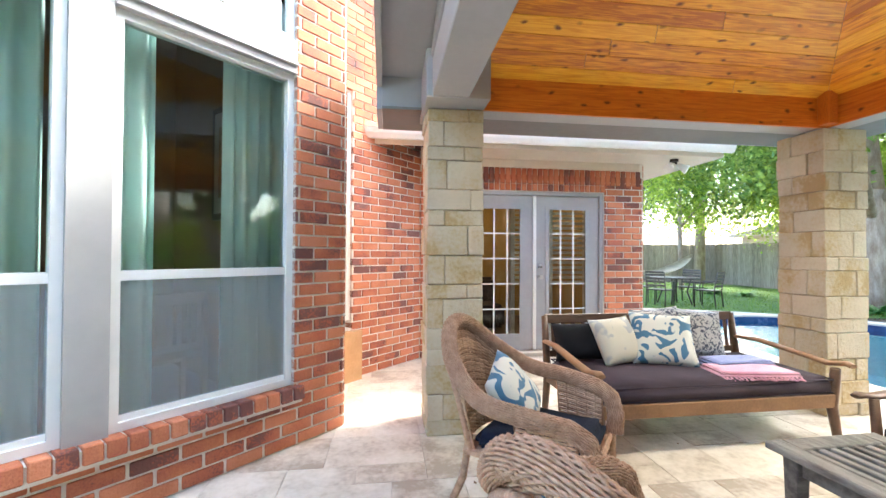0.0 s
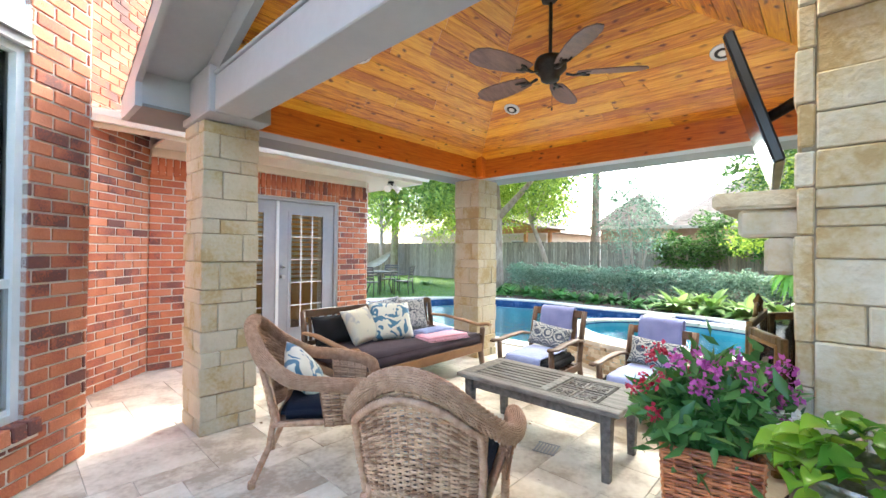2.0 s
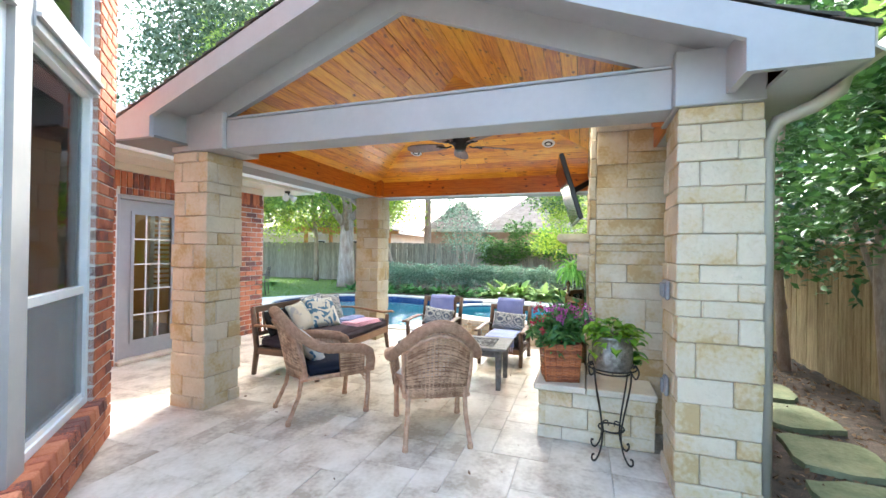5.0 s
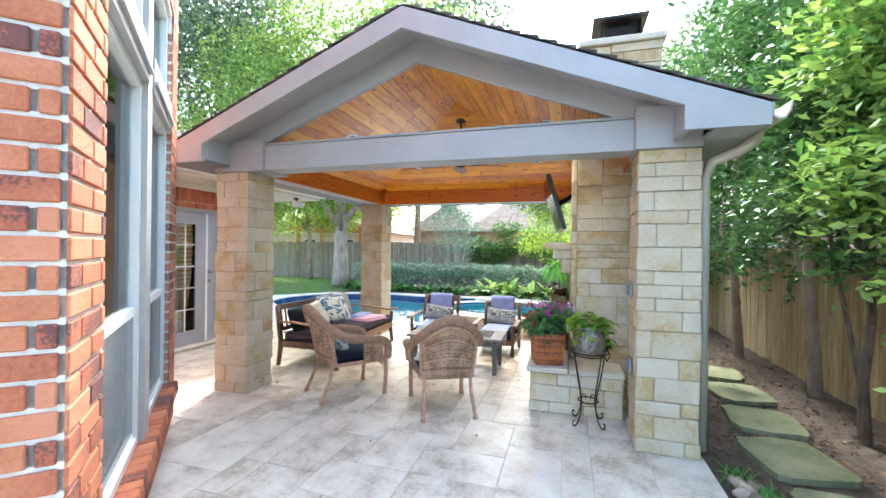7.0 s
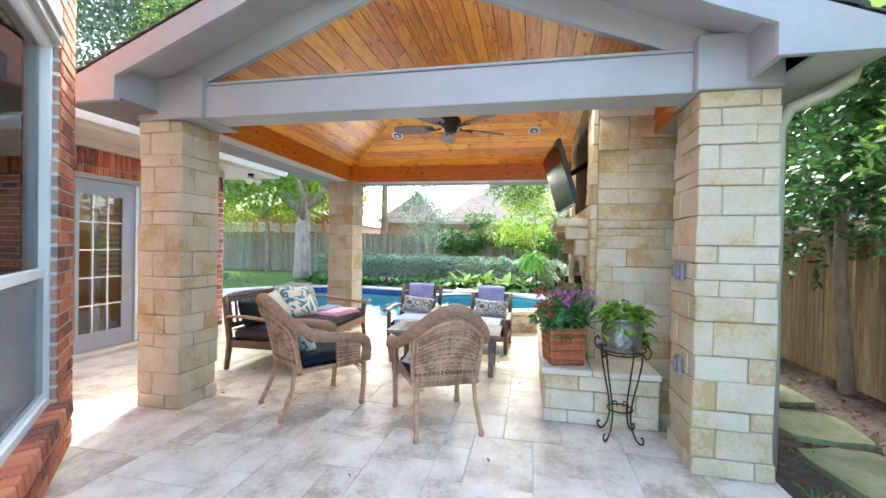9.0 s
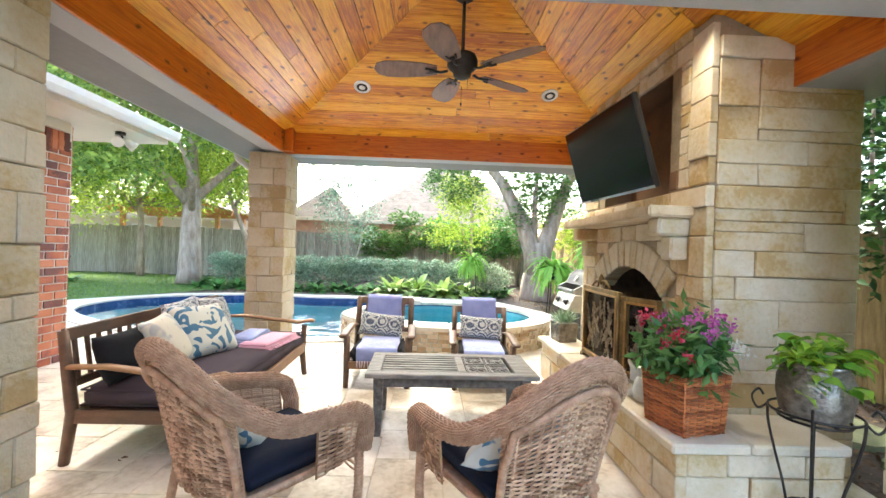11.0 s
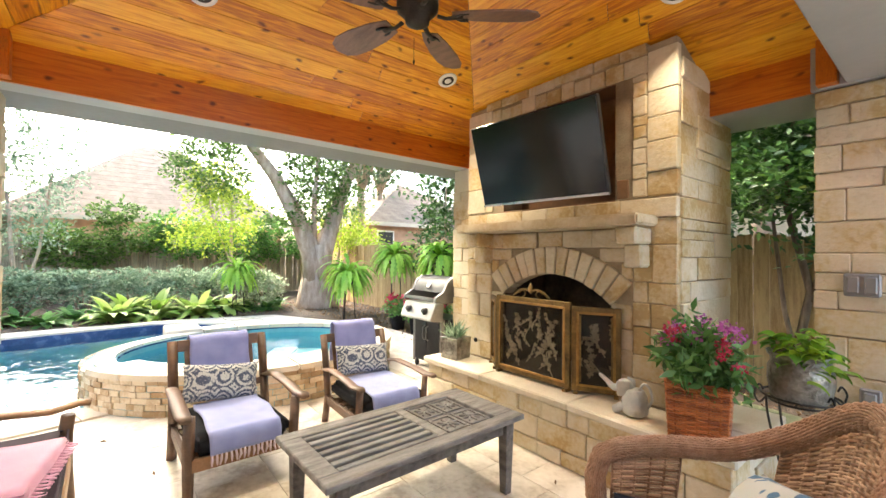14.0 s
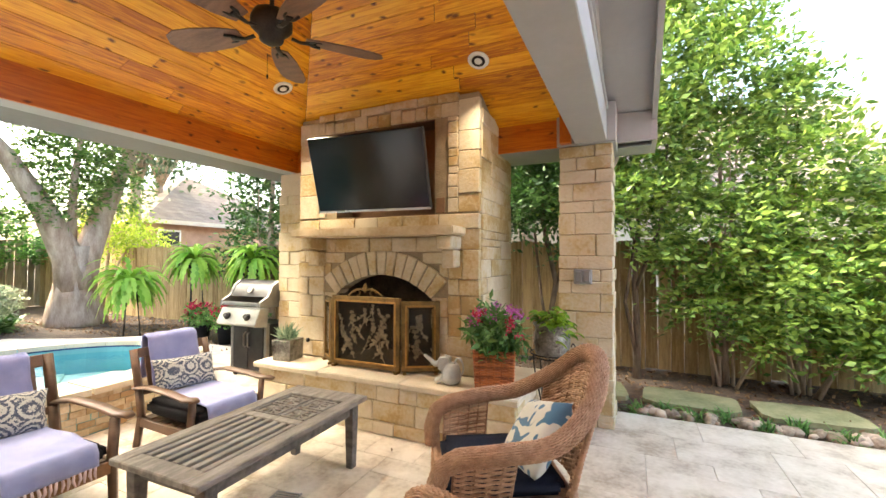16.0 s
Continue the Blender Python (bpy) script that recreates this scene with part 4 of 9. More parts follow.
door = tagged(new("door_1"), "grey double doors, each leaf glazed in fifteen lights, shut", kind="structure")
bm = bmesh.new()
for b in ((DX0, DX0 + 0.05, 0.04, DZ), (DX1 - 0.05, DX1, 0.04, DZ), (DX0 + 0.05, DX1 - 0.05, DZ - 0.05, DZ)):
    box(bm, b[0], b[1], YD + 0.02, YD + 0.13, b[2], b[3], 0.004)
part("door_frame", bm, door_paint, door)
bm = bmesh.new()
box(bm, DX0, DX1, YD - 0.06, YD + 0.13, 0.0, 0.05, 0.01)
part("threshold", bm, limestone_cap, door)
DC = (DX0 + DX1) / 2
for a, b in ((DX0 + 0.055, DC - 0.015), (DC + 0.015, DX1 - 0.055)):
    ga, gb, gz0, gz1 = a + 0.17, b - 0.17, 0.26, DZ - 0.22
    bm = bmesh.new()
    for q in ((a, ga, 0.06, DZ - 0.055), (gb, b, 0.06, DZ - 0.055), (ga, gb, 0.06, gz0), (ga, gb, gz1, DZ - 0.055)):
        box(bm, q[0], q[1], YD + 0.05, YD + 0.095, q[2], q[3])
    leaf = part("door_leaf", bm, door_paint, door)
    bm = bmesh.new()
    for q in ((ga - 0.03, ga + 0.012, gz0 - 0.03, gz1 + 0.03), (gb - 0.012, gb + 0.03, gz0 - 0.03, gz1 + 0.03), (ga, gb, gz0 - 0.03, gz0 + 0.012), (ga, gb, gz1 - 0.012, gz1 + 0.03)):
        box(bm, q[0], q[1], YD + 0.038, YD + 0.049, q[2], q[3])
    part("glazing_bead", bm, door_paint, leaf)
    bm = bmesh.new()
    for i in (1, 2):
        x = ga + (gb - ga) * i / 3
        box(bm, x - 0.009, x + 0.009, YD + 0.055, YD + 0.066, gz0, gz1)
    for i in range(1, 5):
        z = gz0 + (gz1 - gz0) * i / 5
        box(bm, ga, gb, YD + 0.056, YD + 0.065, z - 0.009, z + 0.009)
    part("muntin", bm, white_paint, leaf)
    bm = bmesh.new()
    box(bm, ga, gb, YD + 0.07, YD + 0.074, gz0, gz1)
    g = part("pane", bm, door_glass, leaf)
    g.visible_shadow = False
bm = bmesh.new()
box(bm, DC - 0.022, DC + 0.022, YD + 0.035, YD + 0.05, 0.06, DZ - 0.055, 0.004)
part("astragal", bm, white_paint, door)
bm = bmesh.new()
for z in (1.0, 1.14):
    tube(bm, [(DC + 0.07, YD + 0.05, z), (DC + 0.07, YD + 0.02, z), (DC + 0.07, YD - 0.01, z)], [0.028, 0.014, 0.03 if z < 1.1 else 0.018], 12)
part("door_handle", bm, steel, door, "brushed steel knob and lock")
warm = material("warm_wall", (0.52, 0.34, 0.12), (0.60, 0.40, 0.16), 2, 0.8, 0.05)
bm = bmesh.new()
box(bm, CF.x + 0.2, XE - 0.2, YD + 3.2, YD + 3.3, 0, 2.6)
box(bm, CF.x + 0.1, CF.x + 0.2, YD + 0.17, YD + 3.2, 0, 2.6)
box(bm, XE - 0.2, XE - 0.17, YD + 0.17, YD + 3.2, 0, 2.6)
solid("den_wall", bm, warm, "ochre painted wall of the room behind the doors", kind="structure")
bm = bmesh.new()
box(bm, CF.x + 0.2, XE - 0.2, YD + 0.17, YD + 3.2, 0.0, 0.03)
solid("den_floor", bm, floor_dark, "dark floor of the room behind the doors", kind="structure")
den_lamp = thing("ceiling_lamp", pose(2.75, YD + 1.6, 2.58), "warm frosted ceiling lamp in the room behind the doors", "lamp")
bm = bmesh.new()
lathe(bm, [(0.02, -0.10), (0.10, -0.08), (0.14, -0.03), (0.14, 0.0)], 20)
part("shade", bm, beige_paint, den_lamp)
dl = new("den_light", bpy.data.lights.new("den_light", "POINT"))
dl.data.energy, dl.data.color, dl.data.shadow_soft_size = 1.6, (1.0, 0.72, 0.40), 0.12
dl.location = (2.75, YD + 1.6, 2.30)
blind = thing("window_shutter", pose(3.15, YD + 0.5, 0.9), "white slatted plantation shutter inside the room", "shutter")
for i in range(16):
    bm = bmesh.new()
    obox(bm, (0, 0, i * 0.07), (1.04, 0.06, 0.008), (35, 0, 0))
    part("slat", bm, white_paint, blind)
bm = bmesh.new()
for x in (-0.55, 0.0, 0.55):
    box(bm, x - 0.03, x + 0.03, -0.045, 0.045, -0.87, 1.15)
part("frame", bm, white_paint, blind)
sofa = thing("den_sofa", pose(2.3, YD + 1.9, 0.03), "dark sofa in the room behind the doors", "sofa")
bm = bmesh.new()
box(bm, -0.5, 0.5, -0.4, 0.4, 0.05, 0.42, 0.05, 2)
part("seat", bm, material("sofa_cloth", (0.05, 0.04, 0.05), (0.09, 0.07, 0.08), 5, 0.9, 0.1), sofa)
bm = bmesh.new()
box(bm, -0.5, 0.5, 0.25, 0.5, 0.3, 0.85, 0.06, 2)
part("backrest", bm, bpy.data.materials["sofa_cloth"], sofa)
# side wall window
sash("window_5", CB, DU, 0.30, 0.80, 0.60, 3.0, None, "narrow white-framed side window")
# Low sill as one block; the sun on it is put into its colour.
bm = bmesh.new()
slab(bm, CB, DU, 0.24, 0.86, 0.0, 0.50, -0.10, -0.014)
solid("side_sill", bm, material("sunlit_sill", (0.44, 0.24, 0.10), (0.56, 0.33, 0.16), 4, 0.7, 0.2, 40), "low sill block under the side window, sunlight put into its tan", kind="structure")

# ---------------- fireplace ----------------
FX0, FX1, FY, FB = 2.10, 4.00, 0.355, -0.56
HZ, HY, HX0, HX1 = 0.43, 0.73, 1.71, 4.12
ax, aw, az, ar = 3.03, 0.50, 1.03, 0.20          # arch: middle, half width, springing, rise
NX0, NX1, NZ0, NZ1 = 2.40, 3.66, 1.76, 2.56      # niche for the screen
fire = tagged(new("fireplace"), "tall outdoor fireplace of rough tan limestone blocks", "fireplace")
c = 0.015
for b in ((FX0 + c, FX1 - c, FB + c, FY - 0.60, 0, 2.80), (FX0 + c, ax - aw - 0.02, FY - 0.60, FY - c, 0, 2.74), (ax + aw + 0.02, FX1 - c, FY - 0.60, FY - c, 0, 2.74),
          (ax - aw - 0.02, ax + aw + 0.02, FY - 0.60, FY - c, az + ar + 0.02, NZ0 - 0.02), (ax - aw - 0.02, ax + aw + 0.02, FY - 0.60, FY - 0.28, NZ0 - 0.02, 2.74),
          (NX0 - 0.02, NX1 + 0.02, FY - 0.28, FY - c, NZ1 + 0.02, 2.74)):
    bm = bmesh.new()
    box(bm, *b)
    part("core", bm, stone_core, fire)
soot = material("soot", (0.030, 0.023, 0.018), (0.15, 0.11, 0.078), 4, 0.95, 0.3)
bm = bmesh.new()
box(bm, ax - aw, ax + aw, FY - 0.595, FY - 0.58, HZ, 1.3)
box(bm, ax - aw - 0.018, ax - aw + 0.01, FY - 0.59, FY - 0.02, HZ, 1.2)
box(bm, ax + aw - 0.01, ax + aw + 0.018, FY - 0.59, FY - 0.02, HZ, 1.2)
part("firebox", bm, soot, fire, "soot-blackened firebox")
rnd = random.Random(21)


def face_stone(x0, x1, z0, z1, depth=0.05, o=None):
    o = rnd.uniform(-0.003, 0.007) if o is None else o
    bm = bmesh.new()
    box(bm, x0 + 0.0025, x1 - 0.0025, FY - depth, FY + o, z0 + 0.0025, z1 - 0.0025, 0.006)
    rough(bm, 0.005, 7, rnd.random() * 60)
    part("stone", bm, stone_piece, fire)


def face_rows(x0, x1, z0, z1, lo, hi, wlo, whi):
    z = z0
    while z < z1 - 0.02:
        h = rnd.uniform(lo, hi)
        if z1 - z - h < lo * 0.6:
            h = z1 - z
        x = x0
        while x < x1 - 0.01:
            w = rnd.uniform(wlo, whi)
            if x1 - x - w < wlo * 0.6:
                w = x1 - x
            face_stone(x, x + w, z, z + h)
            x += w
        z += h


# quoins at both sides, band stones, the soldier row over the niche
face_rows(FX0, 2.38, HZ, 1.45, 0.13, 0.24, 0.13, 0.28)
face_rows(3.68, FX1, HZ, 1.45, 0.13, 0.24, 0.13, 0.32)
face_rows(2.38, ax - aw, HZ, 1.05, 0.13, 0.24, 0.15, 0.2)
face_rows(ax + aw, 3.68, HZ, 1.05, 0.13, 0.24, 0.15, 0.2)
face_rows(2.38, 3.68, 1.43, 1.56, 0.12, 0.14, 0.2, 0.4)
face_rows(FX0, 2.38, 1.45, 1.62, 0.15, 0.18, 0.13, 0.28)
face_rows(3.68, FX1, 1.45, 1.62, 0.15, 0.18, 0.13, 0.32)
face_rows(FX0, FX1, 1.62, NZ0 - 0.012, 0.1, 0.14, 0.25, 0.45)
face_rows(FX0, 2.29, 1.76, 2.70, 0.14, 0.26, 0.19, 0.2)
face_rows(2.29, 2.385, 1.76, 2.56, 0.06, 0.13, 0.09, 0.1)
face_rows(3.675, 3.765, 1.76, 2.56, 0.06, 0.13, 0.09, 0.1)
face_rows(3.765, FX1, 1.76, 2.70, 0.14, 0.26, 0.19, 0.24)
x = 2.29
while x < 3.74:
    w = min(rnd.uniform(0.09, 0.16), 3.765 - x)
    face_stone(x, x + w, 2.565, 2.565 + rnd.uniform(0.10, 0.13))
    x += w
face_rows(2.29, 3.765, 2.69, 2.765, 0.07, 0.08, 0.15, 0.35)
# arch of wedge stones
R = (aw * aw + ar * ar) / (2 * ar)
zc = az + ar - R
half = math.asin(aw / R)
na = 13
for i in range(na):
    t0, t1 = -half + 2 * half * i / na, -half + 2 * half * (i + 1) / na
    bm = bmesh.new()
    vv = []
    for yy in (FY - 0.12, FY + rnd.uniform(0.006, 0.02)):
        for r, t in ((R, t0 + 0.006), (R, t1 - 0.006), (R + 0.215, t1 - 0.004), (R + 0.215, t0 + 0.004)):
            vv.append(bm.verts.new((ax + r * math.sin(t), yy, zc + r * math.cos(t))))
    for f in ((0, 1, 2, 3), (4, 7, 6, 5), (0, 4, 5, 1), (1, 5, 6, 2), (2, 6, 7, 3), (3, 7, 4, 0)):
        bm.faces.new([vv[k] for k in f])
    bmesh.ops.bevel(bm, geom=list(bm.edges), offset=0.007, segments=1, affect="EDGES")
    rough(bm, 0.004, 8, i)
    part("arch_stone", bm, stone_piece, fire)
# spandrels beside the arch
for s in (-1, 1):
    for k, (z0, z1, xo) in enumerate(((1.05, 1.22, 0.03), (1.22, 1.33, -0.06), (1.33, 1.43, -0.22))):
        e = ax + s * (aw + 0.13 + xo)
        a, b = sorted((e, 3.68 if s > 0 else 2.38))
        if b - a > 0.03:
            face_stone(a, b, z0, z1, o=0.0)
# sides
for yy in ("near", "far"):
    z = 0.0
    while z < 2.62:
        h = min(rnd.uniform(0.10, 0.28), 2.62 - z)
        if 2.62 - z - h < 0.09:
            h = 2.62 - z
        cut = FB + (FY - 0.052 - FB) * rnd.choice((0.12, 0.38, 0.55, 0.72, 0.85))
        rects = [(FB, cut, z, z + h), (cut, FY - 0.052, z, z + h)]
        if h > 0.17:              # one of the two is made up of a thick and a thin stone
            k = 0 if cut - FB > FY - 0.052 - cut else 1
            y0, y1, z0, z1 = rects.pop(k)
            zm = z0 + (z1 - z0) * rnd.choice((0.34, 0.64))
            rects += [(y0, y1, z0, zm), (y0, y1, zm, z1)]
        for y0, y1, z0, z1 in rects:
            bm = bmesh.new()
            o = rnd.uniform(-0.004, 0.014)
            g = 0.0018
            if yy == "near":
                box(bm, FX0 - o, FX0 + 0.1, y0 + g, y1 - g, z0 + g, z1 - g, 0.005)
            else:
                box(bm, FX1 - 0.1, FX1 + o, y0 + g, y1 - g, z0 + g, z1 - g, 0.005)
            rough(bm, 0.005, 6, rnd.random() * 60)
            part("stone", bm, stone_piece, fire)
        z += h
bm = bmesh.new()   # niche lining
niche_wood = material("niche_wood", (0.16, 0.085, 0.045), (0.24, 0.13, 0.07), 5, 0.6, 0.1)
box(bm, NX0 - 0.018, NX1 + 0.018, FY - 0.275, FY - 0.26, NZ0 - 0.018, NZ1 + 0.018)
for b in ((NX0 - 0.018, NX0, FY - 0.26, FY - 0.02, NZ0, NZ1), (NX1, NX1 + 0.018, FY - 0.26, FY - 0.02, NZ0, NZ1), (NX0, NX1, FY - 0.26, FY - 0.02, NZ0 - 0.018, NZ0), (NX0, NX1, FY - 0.26, FY - 0.02, NZ1, NZ1 + 0.018)):
    box(bm, *b)
part("niche", bm, niche_wood, fire, "brown boarded television niche")
mantel_stone = material("mantel_stone", (0.44, 0.33, 0.19), (0.62, 0.53, 0.39), 5, 0.85, 0.9, 30)
bm = bmesh.new()   # mantel slab and its corbels
box(bm, 2.22, 3.86, FY - 0.03, 0.63, 1.565, 1.635, 0.012, 2)
rough(bm, 0.004, 9, 4)
part("mantel", bm, mantel_stone, fire, "rough-edged limestone mantel slab")
for x in (2.26, 3.66):
    bm = bmesh.new()
    box(bm, x, x + 0.145, FY - 0.02, 0.545, 1.45, 1.563, 0.014)
    box(bm, x + 0.01, x + 0.135, FY - 0.02, 0.46, 1.30, 1.447, 0.014)
    rough(bm, 0.006, 8, x)
    part("corbel", bm, stone_piece, fire)
hearth = tagged(new("hearth"), "raised stone hearth with a pale limestone top", "hearth")
bm = bmesh.new()
box(bm, HX0 + c, HX1 - c, FY - 0.02, HY - c, 0, HZ - 0.052)
box(bm, HX0 + c, FX0 - 0.02, -0.11, FY - 0.02, 0, HZ - 0.052)
part("core", bm, stone_core, hearth)
for x0, x1, y0, y1 in ((HX0 - 0.03, 2.6, FY + 0.022, HY + 0.035), (2.605, 3.4, FY + 0.022, HY + 0.03), (3.405, HX1 + 0.03, FY + 0.022, HY + 0.035), (HX0 - 0.03, FX0 - 0.016, -0.12, FY + 0.017)):
    bm = bmesh.new()
    box(bm, x0, x1, y0, y1, HZ - 0.05, HZ, 0.010)
    rough(bm, 0.003, 9, x0)
    part("cap_stone", bm, limestone_cap, hearth)
bm = bmesh.new()
box(bm, ax - aw + 0.02, ax + aw - 0.02, FY - 0.57, FY + 0.02, HZ - 0.05, HZ - 0.004)
part("cap_stone", bm, limestone_cap, hearth)
z = 0.0
for h in (0.10, 0.16, 0.118):
    for (a, b, ax_) in ((HX0, HX1, "x"), (-0.11, HY - 0.05, "y")):
        s = a
        while s < b - 0.01:
            w = rnd.uniform(0.15, 0.42)
            if b - s - w < 0.12:
                w = b - s
            o = rnd.uniform(-0.004, 0.012)
            bm = bmesh.new()
            if ax_ == "x":
                box(bm, s + 0.0025, s + w - 0.0025, HY - 0.06, HY + o, z + 0.0025, z + h - 0.0025, 0.006)
            else:
                box(bm, HX0 - o, HX0 + 0.05, s + 0.0025, s + w - 0.0025, z + 0.0025, z + h - 0.0025, 0.006)
            rough(bm, 0.005, 7, rnd.random() * 60)
            part("stone", bm, stone_piece, hearth)
            s += w
    z += h

# ---------------- raised spa ----------------
SPC, SRX, SRY, SZ = (6.19, 1.68), 1.35, 1.58, 0.35
spa = tagged(new("spa"), "raised oval spa with stacked-stone wall and pale coping", kind="structure")


def oval(k, dz, n=40):
    return [(SPC[0] + (SRX + k) * math.cos(2 * math.pi * i / n), SPC[1] + (SRY + k) * math.sin(2 * math.pi * i / n), dz) for i in range(n)]


bm = bmesh.new()
rings = [[bm.verts.new(q) for q in oval(k, z)] for k, z in ((0, -0.4), (0, SZ - 0.05), (-0.26, SZ - 0.05), (-0.28, 0.1), (-0.3, -0.5))]
for a, b in zip(rings, rings[1:]):
    for i in range(40):
        bm.faces.new((a[i], a[(i + 1) % 40], b[(i + 1) % 40], b[i]))
bm.faces.new(rings[-1])
part("spa_shell", bm, plaster, spa)
for i in range(20):
    bm = bmesh.new()
    a0, a1 = 2 * math.pi * (i + 0.02) / 20, 2 * math.pi * (i + 0.98) / 20
    dam = 1 <= i < 6          # the narrow spillway lip towards the pool
    ko, ki = (-0.09, -0.25) if dam else (0.03, -0.27 - (0.10 if 6 <= i < 11 else 0.0))
    poly = [(SPC[0] + (SRX + k) * math.cos(t), SPC[1] + (SRY + k) * math.sin(t)) for k, t in ((ki, a0), (ko, a0), (ko, (a0 + a1) / 2), (ko, a1), (ki, a1), (ki, (a0 + a1) / 2))]
    prism(bm, poly, SZ - 0.05, SZ - (0.02 if dam else 0.0))
    part("coping_stone", bm, beige_paint if dam else limestone_cap, spa)
bm = bmesh.new()
a, b = ([bm.verts.new(q) for q in oval(-0.262, z)] for z in (SZ - 0.052, SZ - 0.20))
for i in range(40):
    bm.faces.new((a[i], a[(i + 1) % 40], b[(i + 1) % 40], b[i]))
part("waterline_tile", bm, tile_blue, spa)
bm = bmesh.new()
bm.faces.new([bm.verts.new(q) for q in oval(-0.262, SZ - 0.125)])
ob = part("spa_water", bm, water, spa)
ob.visible_shadow = False
ledger_v, ledger_f = [], []
rnd = random.Random(31)
for k in range(6):
    t = 0.0
    while t < 2 * math.pi:
        w = rnd.uniform(0.05, 0.14) / 1.4
        o = rnd.uniform(0.0, 0.02)
        i = len(ledger_v)
        for z in (k * 0.052 + 0.002, k * 0.052 + 0.049):
            for tt, kk in ((t + 0.002, o), (t + w - 0.002, o), (t + w - 0.002, -0.02), (t + 0.002, -0.02)):
                ledger_v.append((SPC[0] + (SRX + kk) * math.cos(tt), SPC[1] + (SRY + kk) * math.sin(tt), z))
        ledger_f += [(i, i + 1, i + 5, i + 4), (i + 4, i + 5, i + 6, i + 7), (i, i + 4, i + 7, i + 3), (i + 1, i + 2, i + 6, i + 5), (i, i + 3, i + 2, i + 1)]
        t += w
ob = new("ledger_stones", fast_mesh("ledger_stones", ledger_v, ledger_f, material("ledger", (0.36, 0.24, 0.13), (0.62, 0.52, 0.38), 6, 0.85, 0.4, 50, per="island", vary=0.5)))
ob.parent = spa
ob["kind"] = "stuff"
bm = bmesh.new()
box(bm, 7.25, 7.75, 2.1, 2.5, 0.1, SZ + 0.03, 0.015)
part("spillway", bm, limestone_cap, spa)

# ---------------- fences ----------------
def fence(name, o, u, length, h, mat, label, w=0.145):
    ob = tagged(new(name), label, kind="structure")
    bm = bmesh.new()
    box(bm, 0, w - 0.008, 0, 0.018, -0.03, h)
    vs = [v for v in bm.verts if v.co.z > 1]
    me = mesh_of("picket", bm, mat)
    ang = math.degrees(math.atan2(u.y, u.x))
    rnd = random.Random(len(name))
    for i in range(int(length / w)):
        P = o + u * (i * w)
        share("picket", me, ob, pose(P.x, P.y, rnd.uniform(-0.025, 0.02), rnd.uniform(-0.5, 0.5), rnd.uniform(-0.6, 0.6), ang))
    bm = bmesh.new()
    nrm = Vector((-u.y, u.x, 0))
    for z in (0.35, h * 0.55, h - 0.3):
        slab(bm, o, u, 0, length, z, z + 0.085, 0.022, 0.06)
    part("rail", bm, mat, ob)
    for i in range(int(length / 2.4)):
        bm = bmesh.new()
        slab(bm, o, u, i * 2.4, i * 2.4 + 0.09, -0.03, h - 0.05, 0.06, 0.15)
        part("post", bm, mat, ob)
    return ob


fence("fence_back", Vector((16.5, 20.0, 0)), Vector((0, -1, 0)), 27.0, 1.85, fence_wood, "weathered grey cedar picket fence behind the garden")
fence("fence_side", Vector((16.5, -2.45, 0)), Vector((-1, 0, 0)), 24.0, 1.62, fence_wood_warm, "weathered cedar picket fence along the side yard")
fence("fence_left", Vector((-6.0, 20.0, 0)), Vector((1, 0, 0)), 22.5, 1.85, fence_wood, "weathered grey cedar picket fence beyond the lawn")


# ---------------- soft things ----------------
def pillow(w, h, t, n=14, sag=0.0):
    """A stuffed cushion, square to the x axis: width along y, height along z, plump along x."""
    bm = bmesh.new()
    grid = {}
    for s in (1, -1):
        for i in range(n + 1):
            for j in range(n + 1):
                u, v = 2 * i / n - 1, 2 * j / n - 1
                if s < 0 and (i in (0, n) or j in (0, n)):
                    grid[s, i, j] = grid[1, i, j]
                    continue
                pin = 1 - 0.07 * (1 - abs(v) ** 2) * abs(u) ** 3 - 0.0
                pin2 = 1 - 0.07 * (1 - abs(u) ** 2) * abs(v) ** 3
                th = t / 2 * ((1 - u ** 4) * (1 - v ** 4)) ** 0.6
                wr = 0.004 * noise.noise(Vector((u * 4, v * 4, s * 3 + w * 9)))
                grid[s, i, j] = bm.verts.new((s * (th + wr), u * w / 2 * pin, v * h / 2 * pin2 - sag * (1 - u * u)))
    for s in (1, -1):
        for i in range(n):
            for j in range(n):
                q = [grid[s, i, j], grid[s, i + 1, j], grid[s, i + 1, j + 1], grid[s, i, j + 1]]
                bm.faces.new(q if s > 0 else q[::-1]).smooth = True
    return bm


def soft_box(x0, x1, y0, y1, z0, z1, r=0.03, puff=0.01, seed=0):
    bm = bmesh.new()
    box(bm, x0, x1, y0, y1, z0, z1, r, 3)
    bmesh.ops.subdivide_edges(bm, edges=[e for e in bm.edges if e.calc_length() > 0.15], cuts=5, use_grid_fill=True)
    for v in bm.verts:
        v.co += puff * noise.noise_vector(v.co * 5 + Vector((seed, 0, 0)))
        if v.co.z > (z0 + z1) / 2:
            v.co.z += 0.015 * (1 - ((v.co.x - (x0 + x1) / 2) / (x1 - x0) * 2) ** 2) * (1 - ((v.co.y - (y0 + y1) / 2) / (y1 - y0) * 2) ** 2)
    for f in bm.faces:
        f.smooth = True
    return bm


